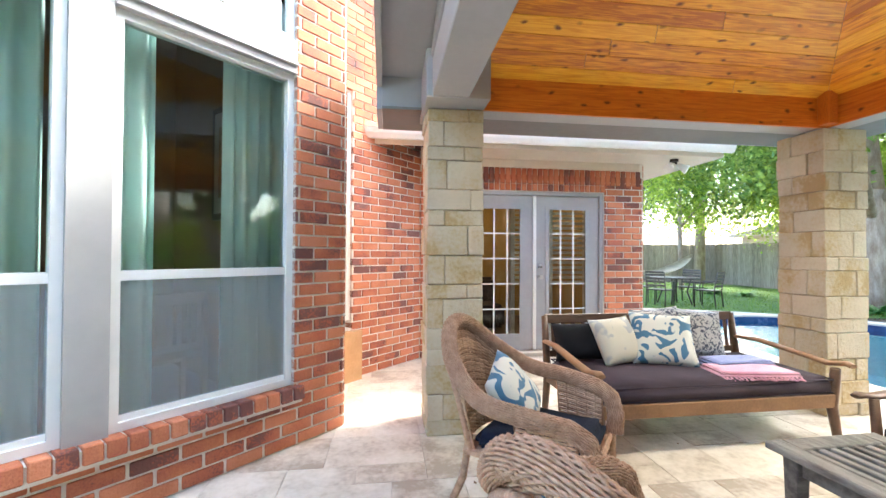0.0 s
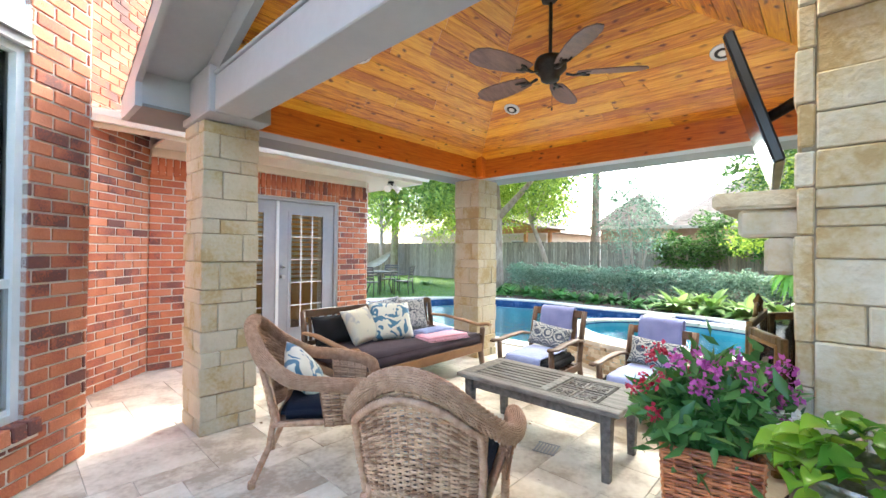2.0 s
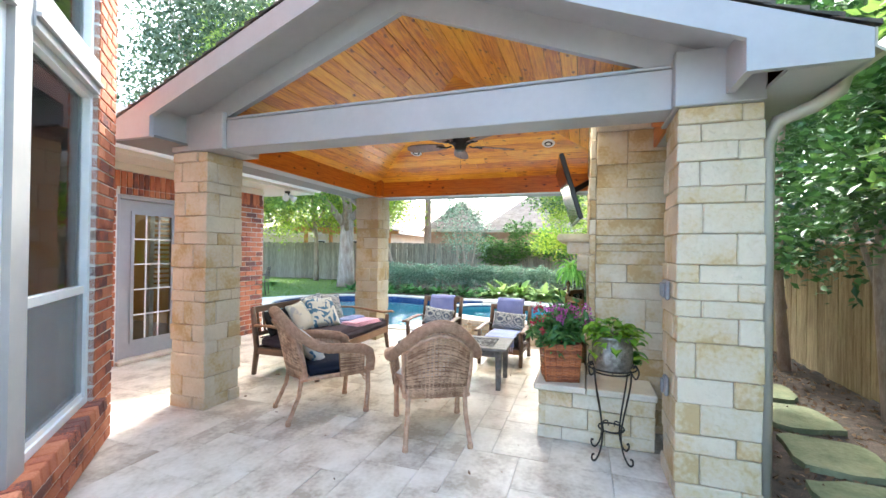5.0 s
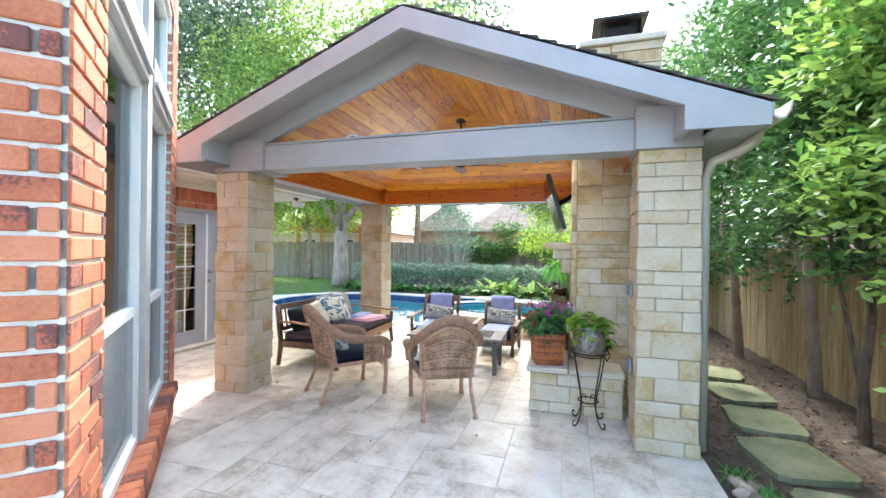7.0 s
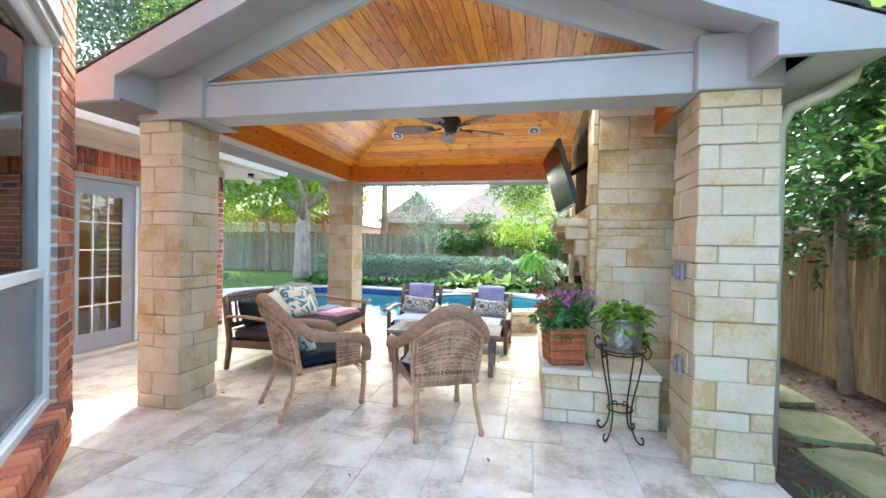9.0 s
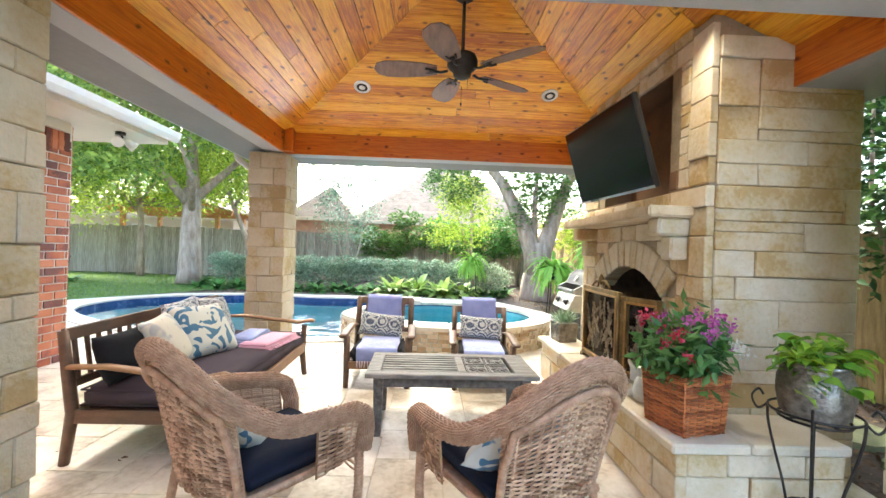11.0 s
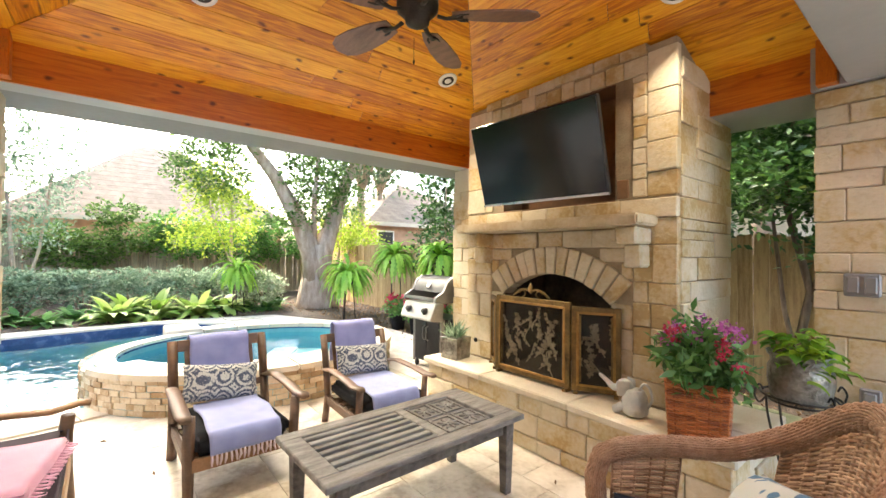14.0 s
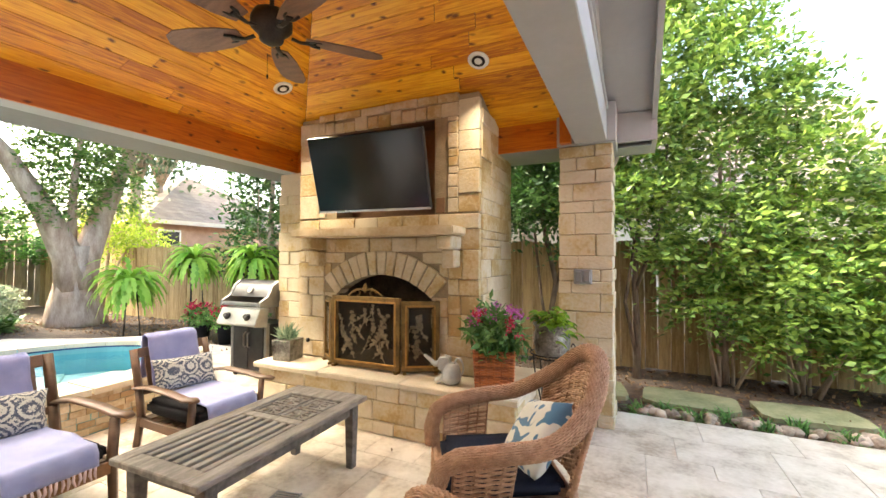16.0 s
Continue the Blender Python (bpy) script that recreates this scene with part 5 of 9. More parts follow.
def drape(path, y0, y1, t, seed, wave=0.006):
    """A cloth laid along a side-on path of (x, z), from y0 to y1."""
    bm = bmesh.new()
    pts = []
    for (ax_, az_), (bx, bz) in zip(path, path[1:]):
        k = max(2, int(math.hypot(bx - ax_, bz - az_) / 0.025))
        pts += [(ax_ + (bx - ax_) * i / k, az_ + (bz - az_) * i / k) for i in range(k)]
    pts.append(path[-1])
    n = 16
    top, bot = [], []
    for i, (x, z) in enumerate(pts):
        a, b = pts[max(i - 1, 0)], pts[min(i + 1, len(pts) - 1)]
        d = math.hypot(b[0] - a[0], b[1] - a[1]) or 1
        nx_, nz_ = -(b[1] - a[1]) / d, (b[0] - a[0]) / d
        rt, rb = [], []
        for j in range(n + 1):
            y = y0 + (y1 - y0) * j / n + 0.012 * noise.noise(Vector((i * 0.13, j // (n + 1), seed)))
            o = wave * noise.noise(Vector((i * 0.2, j * 0.35, seed)))
            rt.append(bm.verts.new((x + nx_ * (t + o), y, z + nz_ * (t + o))))
            rb.append(bm.verts.new((x + nx_ * (o), y, z + nz_ * (o))))
        top.append(rt), bot.append(rb)
    for i in range(len(pts) - 1):
        for j in range(n):
            bm.faces.new((top[i][j], top[i + 1][j], top[i + 1][j + 1], top[i][j + 1])).smooth = True
            bm.faces.new((bot[i][j], bot[i][j + 1], bot[i + 1][j + 1], bot[i + 1][j])).smooth = True
        bm.faces.new((top[i][0], bot[i][0], bot[i + 1][0], top[i + 1][0]))
        bm.faces.new((top[i][n], top[i + 1][n], bot[i + 1][n], bot[i][n]))
    for r, q in ((top[0], bot[0]), (top[-1], bot[-1])):
        for j in range(n):
            bm.faces.new((r[j], r[j + 1], q[j + 1], q[j]))
    return bm


def fringe(y0, y1, x, z, l, n=16):
    bm = bmesh.new()
    rnd = random.Random(n)
    for i in range(n):
        y = y0 + (y1 - y0) * (i + 0.5) / n
        tube(bm, [(x, y, z), (x + 0.004, y + rnd.uniform(-0.006, 0.006), z - l * 0.5), (x + rnd.uniform(-0.006, 0.006), y + rnd.uniform(-0.01, 0.01), z - l)], [0.006, 0.008, 0.004], 5)
    return bm


navy = material("navy_cloth", (0.008, 0.011, 0.024), (0.016, 0.021, 0.040), 6, 0.9, 0.3, 300, spec=0.2)
plum = material("plum_cloth", (0.045, 0.032, 0.042), (0.070, 0.052, 0.066), 4, 0.9, 0.3, 300, spec=0.25)
black_cloth = material("black_cloth", (0.008, 0.008, 0.011), (0.016, 0.016, 0.020), 6, 0.9, 0.3, 300, spec=0.2)
lavender = material("lavender_cloth", (0.19, 0.21, 0.46), (0.27, 0.29, 0.55), 8, 0.95, 0.5, 260, sheen=0.3)
pale_lavender = material("pale_lavender_cloth", (0.22, 0.26, 0.51), (0.31, 0.35, 0.61), 8, 0.95, 0.5, 260, sheen=0.3)
pink = material("pink_cloth", (0.66, 0.30, 0.42), (0.78, 0.42, 0.54), 8, 0.95, 0.5, 260, sheen=0.3)
blue_print = cloth_pattern("blue_print", (0.66, 0.66, 0.60), (0.07, 0.18, 0.30), 7.5, 0.53, 0.03, 0.0, 2.2)
grey_print = cloth_pattern("grey_print", (0.50, 0.50, 0.50), (0.07, 0.08, 0.12), 22.0, 0.50, 0.05, 2.0, 2.5)
damask = medallion_cloth("damask", (0.46, 0.46, 0.44), (0.055, 0.07, 0.115))
fringe_cloth = material("fringe_cotton", (0.58, 0.46, 0.50), (0.70, 0.58, 0.60), 20, 0.95, 0.4, 200)
cream_print = cloth_pattern("cream_print", (0.62, 0.58, 0.48), (0.42, 0.42, 0.42), 9.0, 0.58, 0.06, 1.0, 0.6)
teak = material("dark_teak", (0.075, 0.038, 0.022), (0.15, 0.08, 0.045), 4, 0.45, 0.15, 60, stretch=(1, 1, 4))
teak_worn = material("worn_teak", (0.20, 0.10, 0.045), (0.32, 0.17, 0.08), 4, 0.5, 0.15, 60)
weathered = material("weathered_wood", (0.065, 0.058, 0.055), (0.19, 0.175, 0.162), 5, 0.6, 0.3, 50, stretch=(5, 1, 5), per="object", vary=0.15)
slat_shadow = material("slat_shade", (0.012, 0.010, 0.009), (0.024, 0.020, 0.018), 6, 0.85, 0.1)
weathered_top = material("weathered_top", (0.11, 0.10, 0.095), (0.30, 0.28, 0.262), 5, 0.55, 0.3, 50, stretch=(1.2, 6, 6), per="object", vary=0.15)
wicker = material("wicker", (0.26, 0.135, 0.075), (0.68, 0.45, 0.30), 9, 0.5, 0.2, 120, per="island", vary=0.5)
wicker_wrap = material("wicker_wrap", (0.36, 0.20, 0.12), (0.58, 0.37, 0.25), 30, 0.5, 0.5, 160)


def path_points(ctrl, n):
    out = []
    m = len(ctrl)
    for i in range(m - 1):
        p0, p1, p2, p3 = (Vector(ctrl[min(max(i + k, 0), m - 1)]) for k in (-1, 0, 1, 2))
        for j in range(n):
            s = j / n
            out.append(0.5 * (2 * p1 + (p2 - p0) * s + (2 * p0 - 5 * p1 + 4 * p2 - p3) * s * s + (3 * p1 - p0 - 3 * p2 + p3) * s ** 3))
    out.append(Vector(ctrl[-1]))
    return out


def weave(low, high, rows_, stake, amp=0.006, r=0.0062):
    """A woven sheet between two edge lines of points: wavy strands over upright stakes."""
    bm = bmesh.new()
    m = len(low)
    nrm = []
    for i in range(m):
        d = low[min(i + 1, m - 1)] - low[max(i - 1, 0)]
        nrm.append(d.cross(high[i] - low[i]).normalized())
    for k in range(rows_):
        f = (k + 0.5) / rows_
        for off in (0,):
            pts = []
            for i in range(m):
                sgn = 1 if ((i // stake) + k) % 2 else -1
                ph = math.sin(math.pi * ((i % stake) + 0.5) / stake)
                pts.append(low[i].lerp(high[i], f) + nrm[i] * sgn * amp * ph)
            tube(bm, pts, r, 4)
    for i in range(0, m, stake):
        tube(bm, [low[i], low[i].lerp(high[i], 0.5), high[i]], 0.006, 4)
    return bm


def braid(bm, pts, r, turns=90):
    """A rim wrapped with cane: a thick bar with close spiral ridges."""
    L = [0.0]
    for a, b in zip(pts, pts[1:]):
        L.append(L[-1] + (b - a).length)
    total = L[-1]
    n = int(total / 0.006)
    dense, j = [], 0
    for i in range(n + 1):
        s = total * i / n
        while j < len(L) - 2 and L[j + 1] < s:
            j += 1
        f = (s - L[j]) / max(L[j + 1] - L[j], 1e-6)
        dense.append(pts[j].lerp(pts[j + 1], f))
    if r < 0.03:
        tube(bm, dense, [r * (1 + 0.10 * math.sin(i * 2.1)) for i in range(n + 1)], 8)
        return
    sec = 26
    tube(bm, dense[::4] + [dense[-1]], r * 0.88, 10)
    for k in range(sec):
        pts_ = []
        for i in range(n + 1):
            d = (dense[min(i + 2, n)] - dense[max(i - 2, 0)]).normalized()
            a_ = d.cross(Vector((0.05, 0.02, 1)) if abs(d.z) < 0.9 else Vector((1, 0, 0))).normalized()
            b_ = d.cross(a_)
            t = k * 2 * math.pi / sec
            w = 0.97 + 0.075 * math.sin(i * math.pi / 2.5 + k * math.pi)
            pts_.append(dense[i] + r * w * (math.cos(t) * a_ + math.sin(t) * b_))
        tube(bm, pts_, r * 0.118, 4)


def wicker_chair(m, label, pil):
    ch = thing("wicker_chair", m, label, "chair", "wicker chairs")
    plan = [(0.31, -0.30, 0), (0.12, -0.335, 0), (-0.08, -0.325, 0), (-0.23, -0.245, 0), (-0.30, -0.12, 0), (-0.315, 0, 0)]
    plan += [(x, -y, z) for x, y, z in plan[-2::-1]]
    hts = [0.585, 0.615, 0.645, 0.76, 0.885, 0.925]
    hts += hts[-2::-1]
    low = path_points([(x * 0.93, y * 0.92, 0.36) for x, y, _ in plan], 12)
    hi_c = []
    for (x, y, _), h in zip(plan, hts):
        k = (h - 0.58) / 0.35
        hi_c.append((x - 0.03 - 0.075 * k, y * 1.05, h))
    high = path_points(hi_c, 12)
    e = len(low)
    part("woven_back", weave(low[34:e - 34], high[34:e - 34], 54, 3, 0.0045, 0.0054), wicker, ch)["kind"] = "stuff"
    part("woven_side", weave(low[:16], high[:16], 24, 3, 0.0045, 0.0054), wicker, ch)["kind"] = "stuff"
    part("woven_side", weave(low[e - 16:], high[e - 16:], 24, 3, 0.0045, 0.0054), wicker, ch)["kind"] = "stuff"
    bm = bmesh.new()
    rim = [Vector((0.345, -0.285, 0.38)), Vector((0.35, -0.295, 0.47)), Vector((0.325, -0.31, 0.55))] + high[2:-2] + [Vector((0.325, 0.31, 0.55)), Vector((0.35, 0.295, 0.47)), Vector((0.345, 0.285, 0.38))]
    braid(bm, rim, 0.037)
    part("rolled_rim", bm, wicker_wrap, ch)
    bm = bmesh.new()
    inner = [low[34] + Vector((-0.02, 0, 0)), low[34].lerp(high[34], 0.5) + Vector((-0.022, 0, 0))] + [low[i].lerp(high[i], 0.86) + Vector((-0.022, 0, 0)) for i in range(36, e - 36)] + [low[e - 35].lerp(high[e - 35], 0.5) + Vector((-0.022, 0, 0)), low[e - 35] + Vector((-0.02, 0, 0))]
    braid(bm, inner, 0.0155)
    part("back_frame", bm, wicker_wrap, ch)
    bm = bmesh.new()
    lowf = [Vector((0.32, -0.27 + 0.54 * i / 18, 0.27 + 0.035 * math.sin(math.pi * i / 18))) for i in range(19)]
    part("front_apron", weave(lowf, [Vector((0.32, p.y, 0.375)) for p in lowf], 6, 3), wicker, ch)
    bm = bmesh.new()
    tube(bm, [(0.33, -0.28, 0.37), (0.33, 0.28, 0.37), (-0.24, 0.24, 0.36), (-0.24, -0.24, 0.36)], 0.018, 8, True)
    box(bm, -0.24, 0.32, -0.26, 0.26, 0.352, 0.372)
    part("seat_frame", bm, wicker_wrap, ch)
    for s in (-1, 1):
        bm = bmesh.new()
        braid(bm, [Vector((0.33, s * 0.275, 0.38)), Vector((0.335, s * 0.275, 0.2)), Vector((0.32, s * 0.272, 0.035))], 0.022)
        lathe(bm, [(0.024, 0), (0.027, 0.01), (0.024, 0.04)], 10, (0.32, s * 0.272, 0))
        part("leg", bm, wicker_wrap, ch)
        bm = bmesh.new()
        braid(bm, [Vector((-0.235, s * 0.215, 0.42)), Vector((-0.265, s * 0.222, 0.22)), Vector((-0.345, s * 0.24, 0.035))], 0.018)
        lathe(bm, [(0.02, 0), (0.023, 0.01), (0.02, 0.04)], 10, (-0.352, s * 0.241, 0))
        part("leg", bm, wicker_wrap, ch)
    return ch


CH1 = pose(1.595, 2.665, 0, 0, 0, -37.5)
CH2 = pose(1.53, 1.56, 0, 0, 0, 28)
c1 = wicker_chair(CH1, "brown woven wicker armchair with rolled arms", blue_print)
c2 = copy_thing(c1, CH2)
for m in (CH1, CH2):
    s = solid("seat_cushion", soft_box(-0.2, 0.31, -0.245, 0.245, 0.374, 0.455, 0.03, 0.012, m.translation.x), navy, "dark navy tufted seat cushion on a wicker chair", "cushion", "wicker chair cushions")
    s.matrix_world = m
    pl = solid("throw_pillow", pillow(0.36, 0.36, 0.14), blue_print, "white pillow with a blue scroll print on a wicker chair", "pillow", "scroll-print pillows")
    pl.matrix_world = m @ pose(-0.115, 0.07, 0.57, 0, -38, 0) @ pose(0, 0, 0, 20, 0, 0)

# ---------------- daybed ----------------
DB = pose(3.10, 3.60, 0, 0, 0, 1.0)
day = thing("daybed", DB, "long dark teak daybed with open slatted back", "daybed")
for sx in (-1, 1):
    bm = bmesh.new()
    tube(bm, [(sx * 0.89, -0.41, 0.50), (sx * 0.895, -0.40, 0.40), (sx * 0.87, -0.40, 0.24), (sx * 0.89, -0.42, 0.02), (sx * 0.895, -0.425, 0.0)], [0.03, 0.032, 0.034, 0.028, 0.026], 8)
    part("front_leg", bm, teak, day)
    bm = bmesh.new()
    tube(bm, [(sx * 0.89, 0.47, 0.77), (sx * 0.89, 0.43, 0.5), (sx * 0.89, 0.40, 0.3), (sx * 0.90, 0.43, 0.0)], [0.026, 0.032, 0.034, 0.027], 8)
    part("back_leg", bm, teak, day)
    bm = bmesh.new()
    tube(bm, [(sx * 0.90, 0.42, 0.565), (sx * 0.91, 0.2, 0.575), (sx * 0.92, -0.1, 0.545), (sx * 0.92, -0.34, 0.52), (sx * 0.92, -0.46, 0.545), (sx * 0.92, -0.50, 0.535)], [0.03, 0.034, 0.036, 0.036, 0.038, 0.03], 8, flat=0.5)
    part("armrest", bm, teak_worn, day, "worn lighter teak armrest")
    bm = bmesh.new()
    box(bm, sx * 0.89 - 0.018, sx * 0.89 + 0.018, -0.40, 0.40, 0.24, 0.32, 0.004)
    part("side_rail", bm, teak, day)
for y, nm in ((-0.41, "front_rail"), (0.39, "back_rail")):
    bm = bmesh.new()
    box(bm, -0.87, 0.87, y - 0.018, y + 0.018, 0.235, 0.325, 0.004)
    part(nm, bm, teak_worn if y < 0 else teak, day)
bm = bmesh.new()
obox(bm, (0, 0.468, 0.745), (1.78, 0.028, 0.075), (-8, 0, 0), 0.005)
part("top_rail", bm, teak, day)
bm = bmesh.new()
obox(bm, (0, 0.425, 0.46), (1.76, 0.025, 0.05), (-8, 0, 0), 0.004)
part("lower_rail", bm, teak, day)
for i in range(19):
    bm = bmesh.new()
    x = -0.82 + i * 1.64 / 18
    obox(bm, (x, 0.447, 0.60), (0.03, 0.016, 0.25), (-8, 0, 0), 0.003)
    part("slat", bm, teak, day)
for i in range(9):
    bm = bmesh.new()
    box(bm, -0.85 + i * 0.2, -0.75 + i * 0.2, -0.39, 0.37, 0.29, 0.31)
    part("deck_slat", bm, teak, day)
mt = solid("mattress", soft_box(-0.875, 0.875, -0.42, 0.38, 0.312, 0.44, 0.035, 0.006, 2), plum, "plum-grey mattress on the daybed", "mattress")
mt.matrix_world = DB
for z in (0.335, 0.425):
    bm = bmesh.new()
    tube(bm, [(-0.868, -0.413, z), (0.868, -0.413, z), (0.868, 0.373, z), (-0.868, 0.373, z)], 0.006, 6, True)
    part("piping", bm, plum, mt)
for nm, (x, y, z), sz, rot, mat, lab in (
        ("throw_pillow", (2.42, 3.84, 0.595), (0.46, 0.30, 0.16), (0, -20, -88), black_cloth, "black bolster pillow against the daybed back"),
        ("throw_pillow", (2.68, 3.75, 0.615), (0.38, 0.39, 0.14), (4, -32, -82), cream_print, "cream pillow with faint grey print on the daybed"),
        ("throw_pillow", (3.03, 3.69, 0.63), (0.47, 0.45, 0.15), (-3, -36, -108), blue_print, "white pillow with a blue scroll print on the daybed"),
        ("throw_pillow", (3.14, 3.90, 0.645), (0.44, 0.41, 0.13), (4, -16, -92), grey_print, "grey paisley pillow leaning on the daybed back"),
        ("throw_pillow", (3.46, 3.84, 0.64), (0.41, 0.41, 0.13), (-6, -24, -97), grey_print, "grey paisley pillow leaning on the daybed back")):
    ob = solid(nm, pillow(*sz), mat, lab, "pillow", "daybed pillows")
    ob.matrix_world = pose(x, y, z) @ pose(0, 0, 0, 0, 0, rot[2]) @ pose(0, 0, 0, 0, rot[1], 0) @ pose(0, 0, 0, rot[0], 0, 0)


def folded(name, c, w, d, layers, mat, label, turn, fr=False):
    th = thing(name, pose(*c, 0, 0, turn), label, "throw blanket", "folded throws")
    for i in range(layers):
        bm = bmesh.new()
        box(bm, -w / 2 + i * 0.01, w / 2 - i * 0.012, -d / 2 + i * 0.008, d / 2 - i * 0.01, i * 0.017, i * 0.017 + 0.016, 0.007, 2)
        bmesh.ops.subdivide_edges(bm, edges=[e for e in bm.edges if e.calc_length() > 0.1], cuts=6, use_grid_fill=True)
        rough(bm, 0.006, 5, i + w)
        for f in bm.faces:
            f.smooth = True
        part("fold", bm, mat, th)
    if fr:
        bm = fringe(-w / 2, w / 2, 0, 0.012, 0.05, 20)
        bm.transform(pose(0, -d / 2 - 0.0, 0.0, -80, 0, 0) @ pose(0, 0, 0, 0, 0, 90))
        part("fringe", bm, mat, th)
    return th


folded("pink_throw", (3.46, 3.35, 0.448), 0.56, 0.26, 2, pink, "folded pink throw with a fringe on the daybed", -8, True)
folded("lavender_throw", (3.54, 3.56, 0.448), 0.52, 0.24, 3, pale_lavender, "folded pale lavender throw on the daybed", 4)


# ---------------- teak armchairs ----------------
def armchair(m):
    ch = thing("teak_armchair", m, "dark teak armchair with slatted back and curved arms", "chair", "teak armchairs")
    for s in (-1, 1):
        bm = bmesh.new()
        tube(bm, [(0.33, s * 0.30, 0.53), (0.31, s * 0.30, 0.3), (0.33, s * 0.30, 0.0)], [0.03, 0.032, 0.026], 4)
        part("front_leg", bm, teak, ch)
        bm = bmesh.new()
        pts = [(-0.36, s * 0.30, 0.0), (-0.30, s * 0.30, 0.28), (-0.34, s * 0.30, 0.5), (-0.43, s * 0.30, 0.84)]
        for a, b in zip(pts, pts[1:]):
            tube(bm, [a, b], 0.032, 4)
        part("back_post", bm, teak, ch)
        bm = bmesh.new()
        tube(bm, [(-0.36, s * 0.31, 0.515), (-0.15, s * 0.325, 0.555), (0.12, s * 0.33, 0.55), (0.30, s * 0.33, 0.53), (0.38, s * 0.33, 0.545), (0.42, s * 0.33, 0.535)], [0.035, 0.04, 0.042, 0.042, 0.042, 0.03], 8, flat=0.42)
        part("armrest", bm, teak, ch)
        bm = bmesh.new()
        box(bm, -0.30, 0.31, s * 0.30 - 0.014, s * 0.30 + 0.014, 0.19, 0.265, 0.004)
        part("side_rail", bm, teak, ch)
    for x, nm in ((0.315, "front_rail"), (-0.30, "back_rail")):
        bm = bmesh.new()
        box(bm, x - 0.014, x + 0.014, -0.285, 0.285, 0.19, 0.265, 0.004)
        part(nm, bm, teak_worn if x > 0 else teak, ch)
    bm = bmesh.new()
    obox(bm, (-0.425, 0, 0.80), (0.026, 0.55, 0.085), (0, -15, 0), 0.006)
    part("top_rail", bm, teak, ch)
    bm = bmesh.new()
    obox(bm, (-0.335, 0, 0.47), (0.024, 0.55, 0.05), (0, -15, 0), 0.004)
    part("lower_rail", bm, teak, ch)
    for i in range(5):
        bm = bmesh.new()
        obox(bm, (-0.378, -0.2 + i * 0.1, 0.63), (0.016, 0.055, 0.29), (0, -15, 0), 0.003)
        part("slat", bm, teak, ch)
    for i in range(6):
        bm = bmesh.new()
        box(bm, -0.28 + i * 0.1, -0.21 + i * 0.1, -0.28, 0.28, 0.25, 0.266)
        part("seat_slat", bm, teak, ch)
    return ch


SIZE = Matrix.Diagonal((0.97, 0.95, 0.91, 1))
ARM = (pose(3.945, 2.42, 0, 0, 0, 181) @ SIZE, pose(3.93, 1.40, 0, 0, 0, 178) @ SIZE)
a1 = armchair(ARM[0])
copy_thing(a1, ARM[1])
for k, m in enumerate(ARM):
    ob = solid("seat_cushion", soft_box(-0.28, 0.33, -0.275, 0.275, 0.268, 0.385, 0.035, 0.008, k + 5), black_cloth, "black seat cushion on a teak armchair", "cushion", "teak chair cushions")
    ob.matrix_world = m
    th = thing("chair_throw", m, "lavender fringed throw draped over back and seat of a teak armchair", "throw blanket", "lavender throws")
    part("back_drape", drape([(-0.475, 0.50), (-0.468, 0.845), (-0.43, 0.868), (-0.385, 0.84), (-0.30, 0.44)], -0.20, 0.19, 0.008, k), lavender, th)
    part("seat_drape", drape([(-0.20, 0.412), (0.10, 0.418), (0.345, 0.405), (0.362, 0.36), (0.364, 0.285)], -0.20, 0.20, 0.008, k + 9), pale_lavender, th)
    part("fringe", fringe(-0.2, 0.2, 0.368, 0.288, 0.07), fringe_cloth, th, "pale pink knotted fringe")
    ob = solid("lumbar_pillow", pillow(0.50, 0.27, 0.13), damask, "grey damask lumbar pillow on a teak armchair", "pillow", "damask pillows")
    ob.matrix_world = m @ pose(-0.235, -0.02 + 0.03 * k, 0.54, 0, -20, 0) @ pose(0, 0, 0, -6 + 3 * k, 0, 0)

# ---------------- coffee table ----------------
tab = thing("coffee_table", pose(2.90, 1.765, 0, 0, 0, 91.5), "weathered grey-brown wooden coffee table with slatted and carved top", "table")
TL, TW, TZ = 0.61, 0.30, 0.45
for x0, x1, y0, y1 in ((-TL, TL, -TW, -TW + 0.085), (-TL, TL, TW - 0.085, TW), (-TL, -TL + 0.16, -TW + 0.087, TW - 0.087), (TL - 0.10, TL, -TW + 0.087, TW - 0.087), (-0.10, 0.06 - 0.1, -TW + 0.087, TW - 0.087)):
    bm = bmesh.new()
    box(bm, x0, x1, y0, y1, TZ - 0.032, TZ, 0.005)
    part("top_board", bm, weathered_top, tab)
for i in range(7):
    bm = bmesh.new()
    y = -0.185 + i * 0.0617
    box(bm, -0.042, TL - 0.102, y - 0.016, y + 0.016, TZ - 0.026, TZ - 0.004, 0.004)
    part("slat", bm, weathered_top, tab)
# Added board: its black stands in for the shade between the slats.
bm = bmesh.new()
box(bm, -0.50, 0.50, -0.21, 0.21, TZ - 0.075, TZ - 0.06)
part("under_board", bm, slat_shadow, tab, "added black board for the shade between the slats")
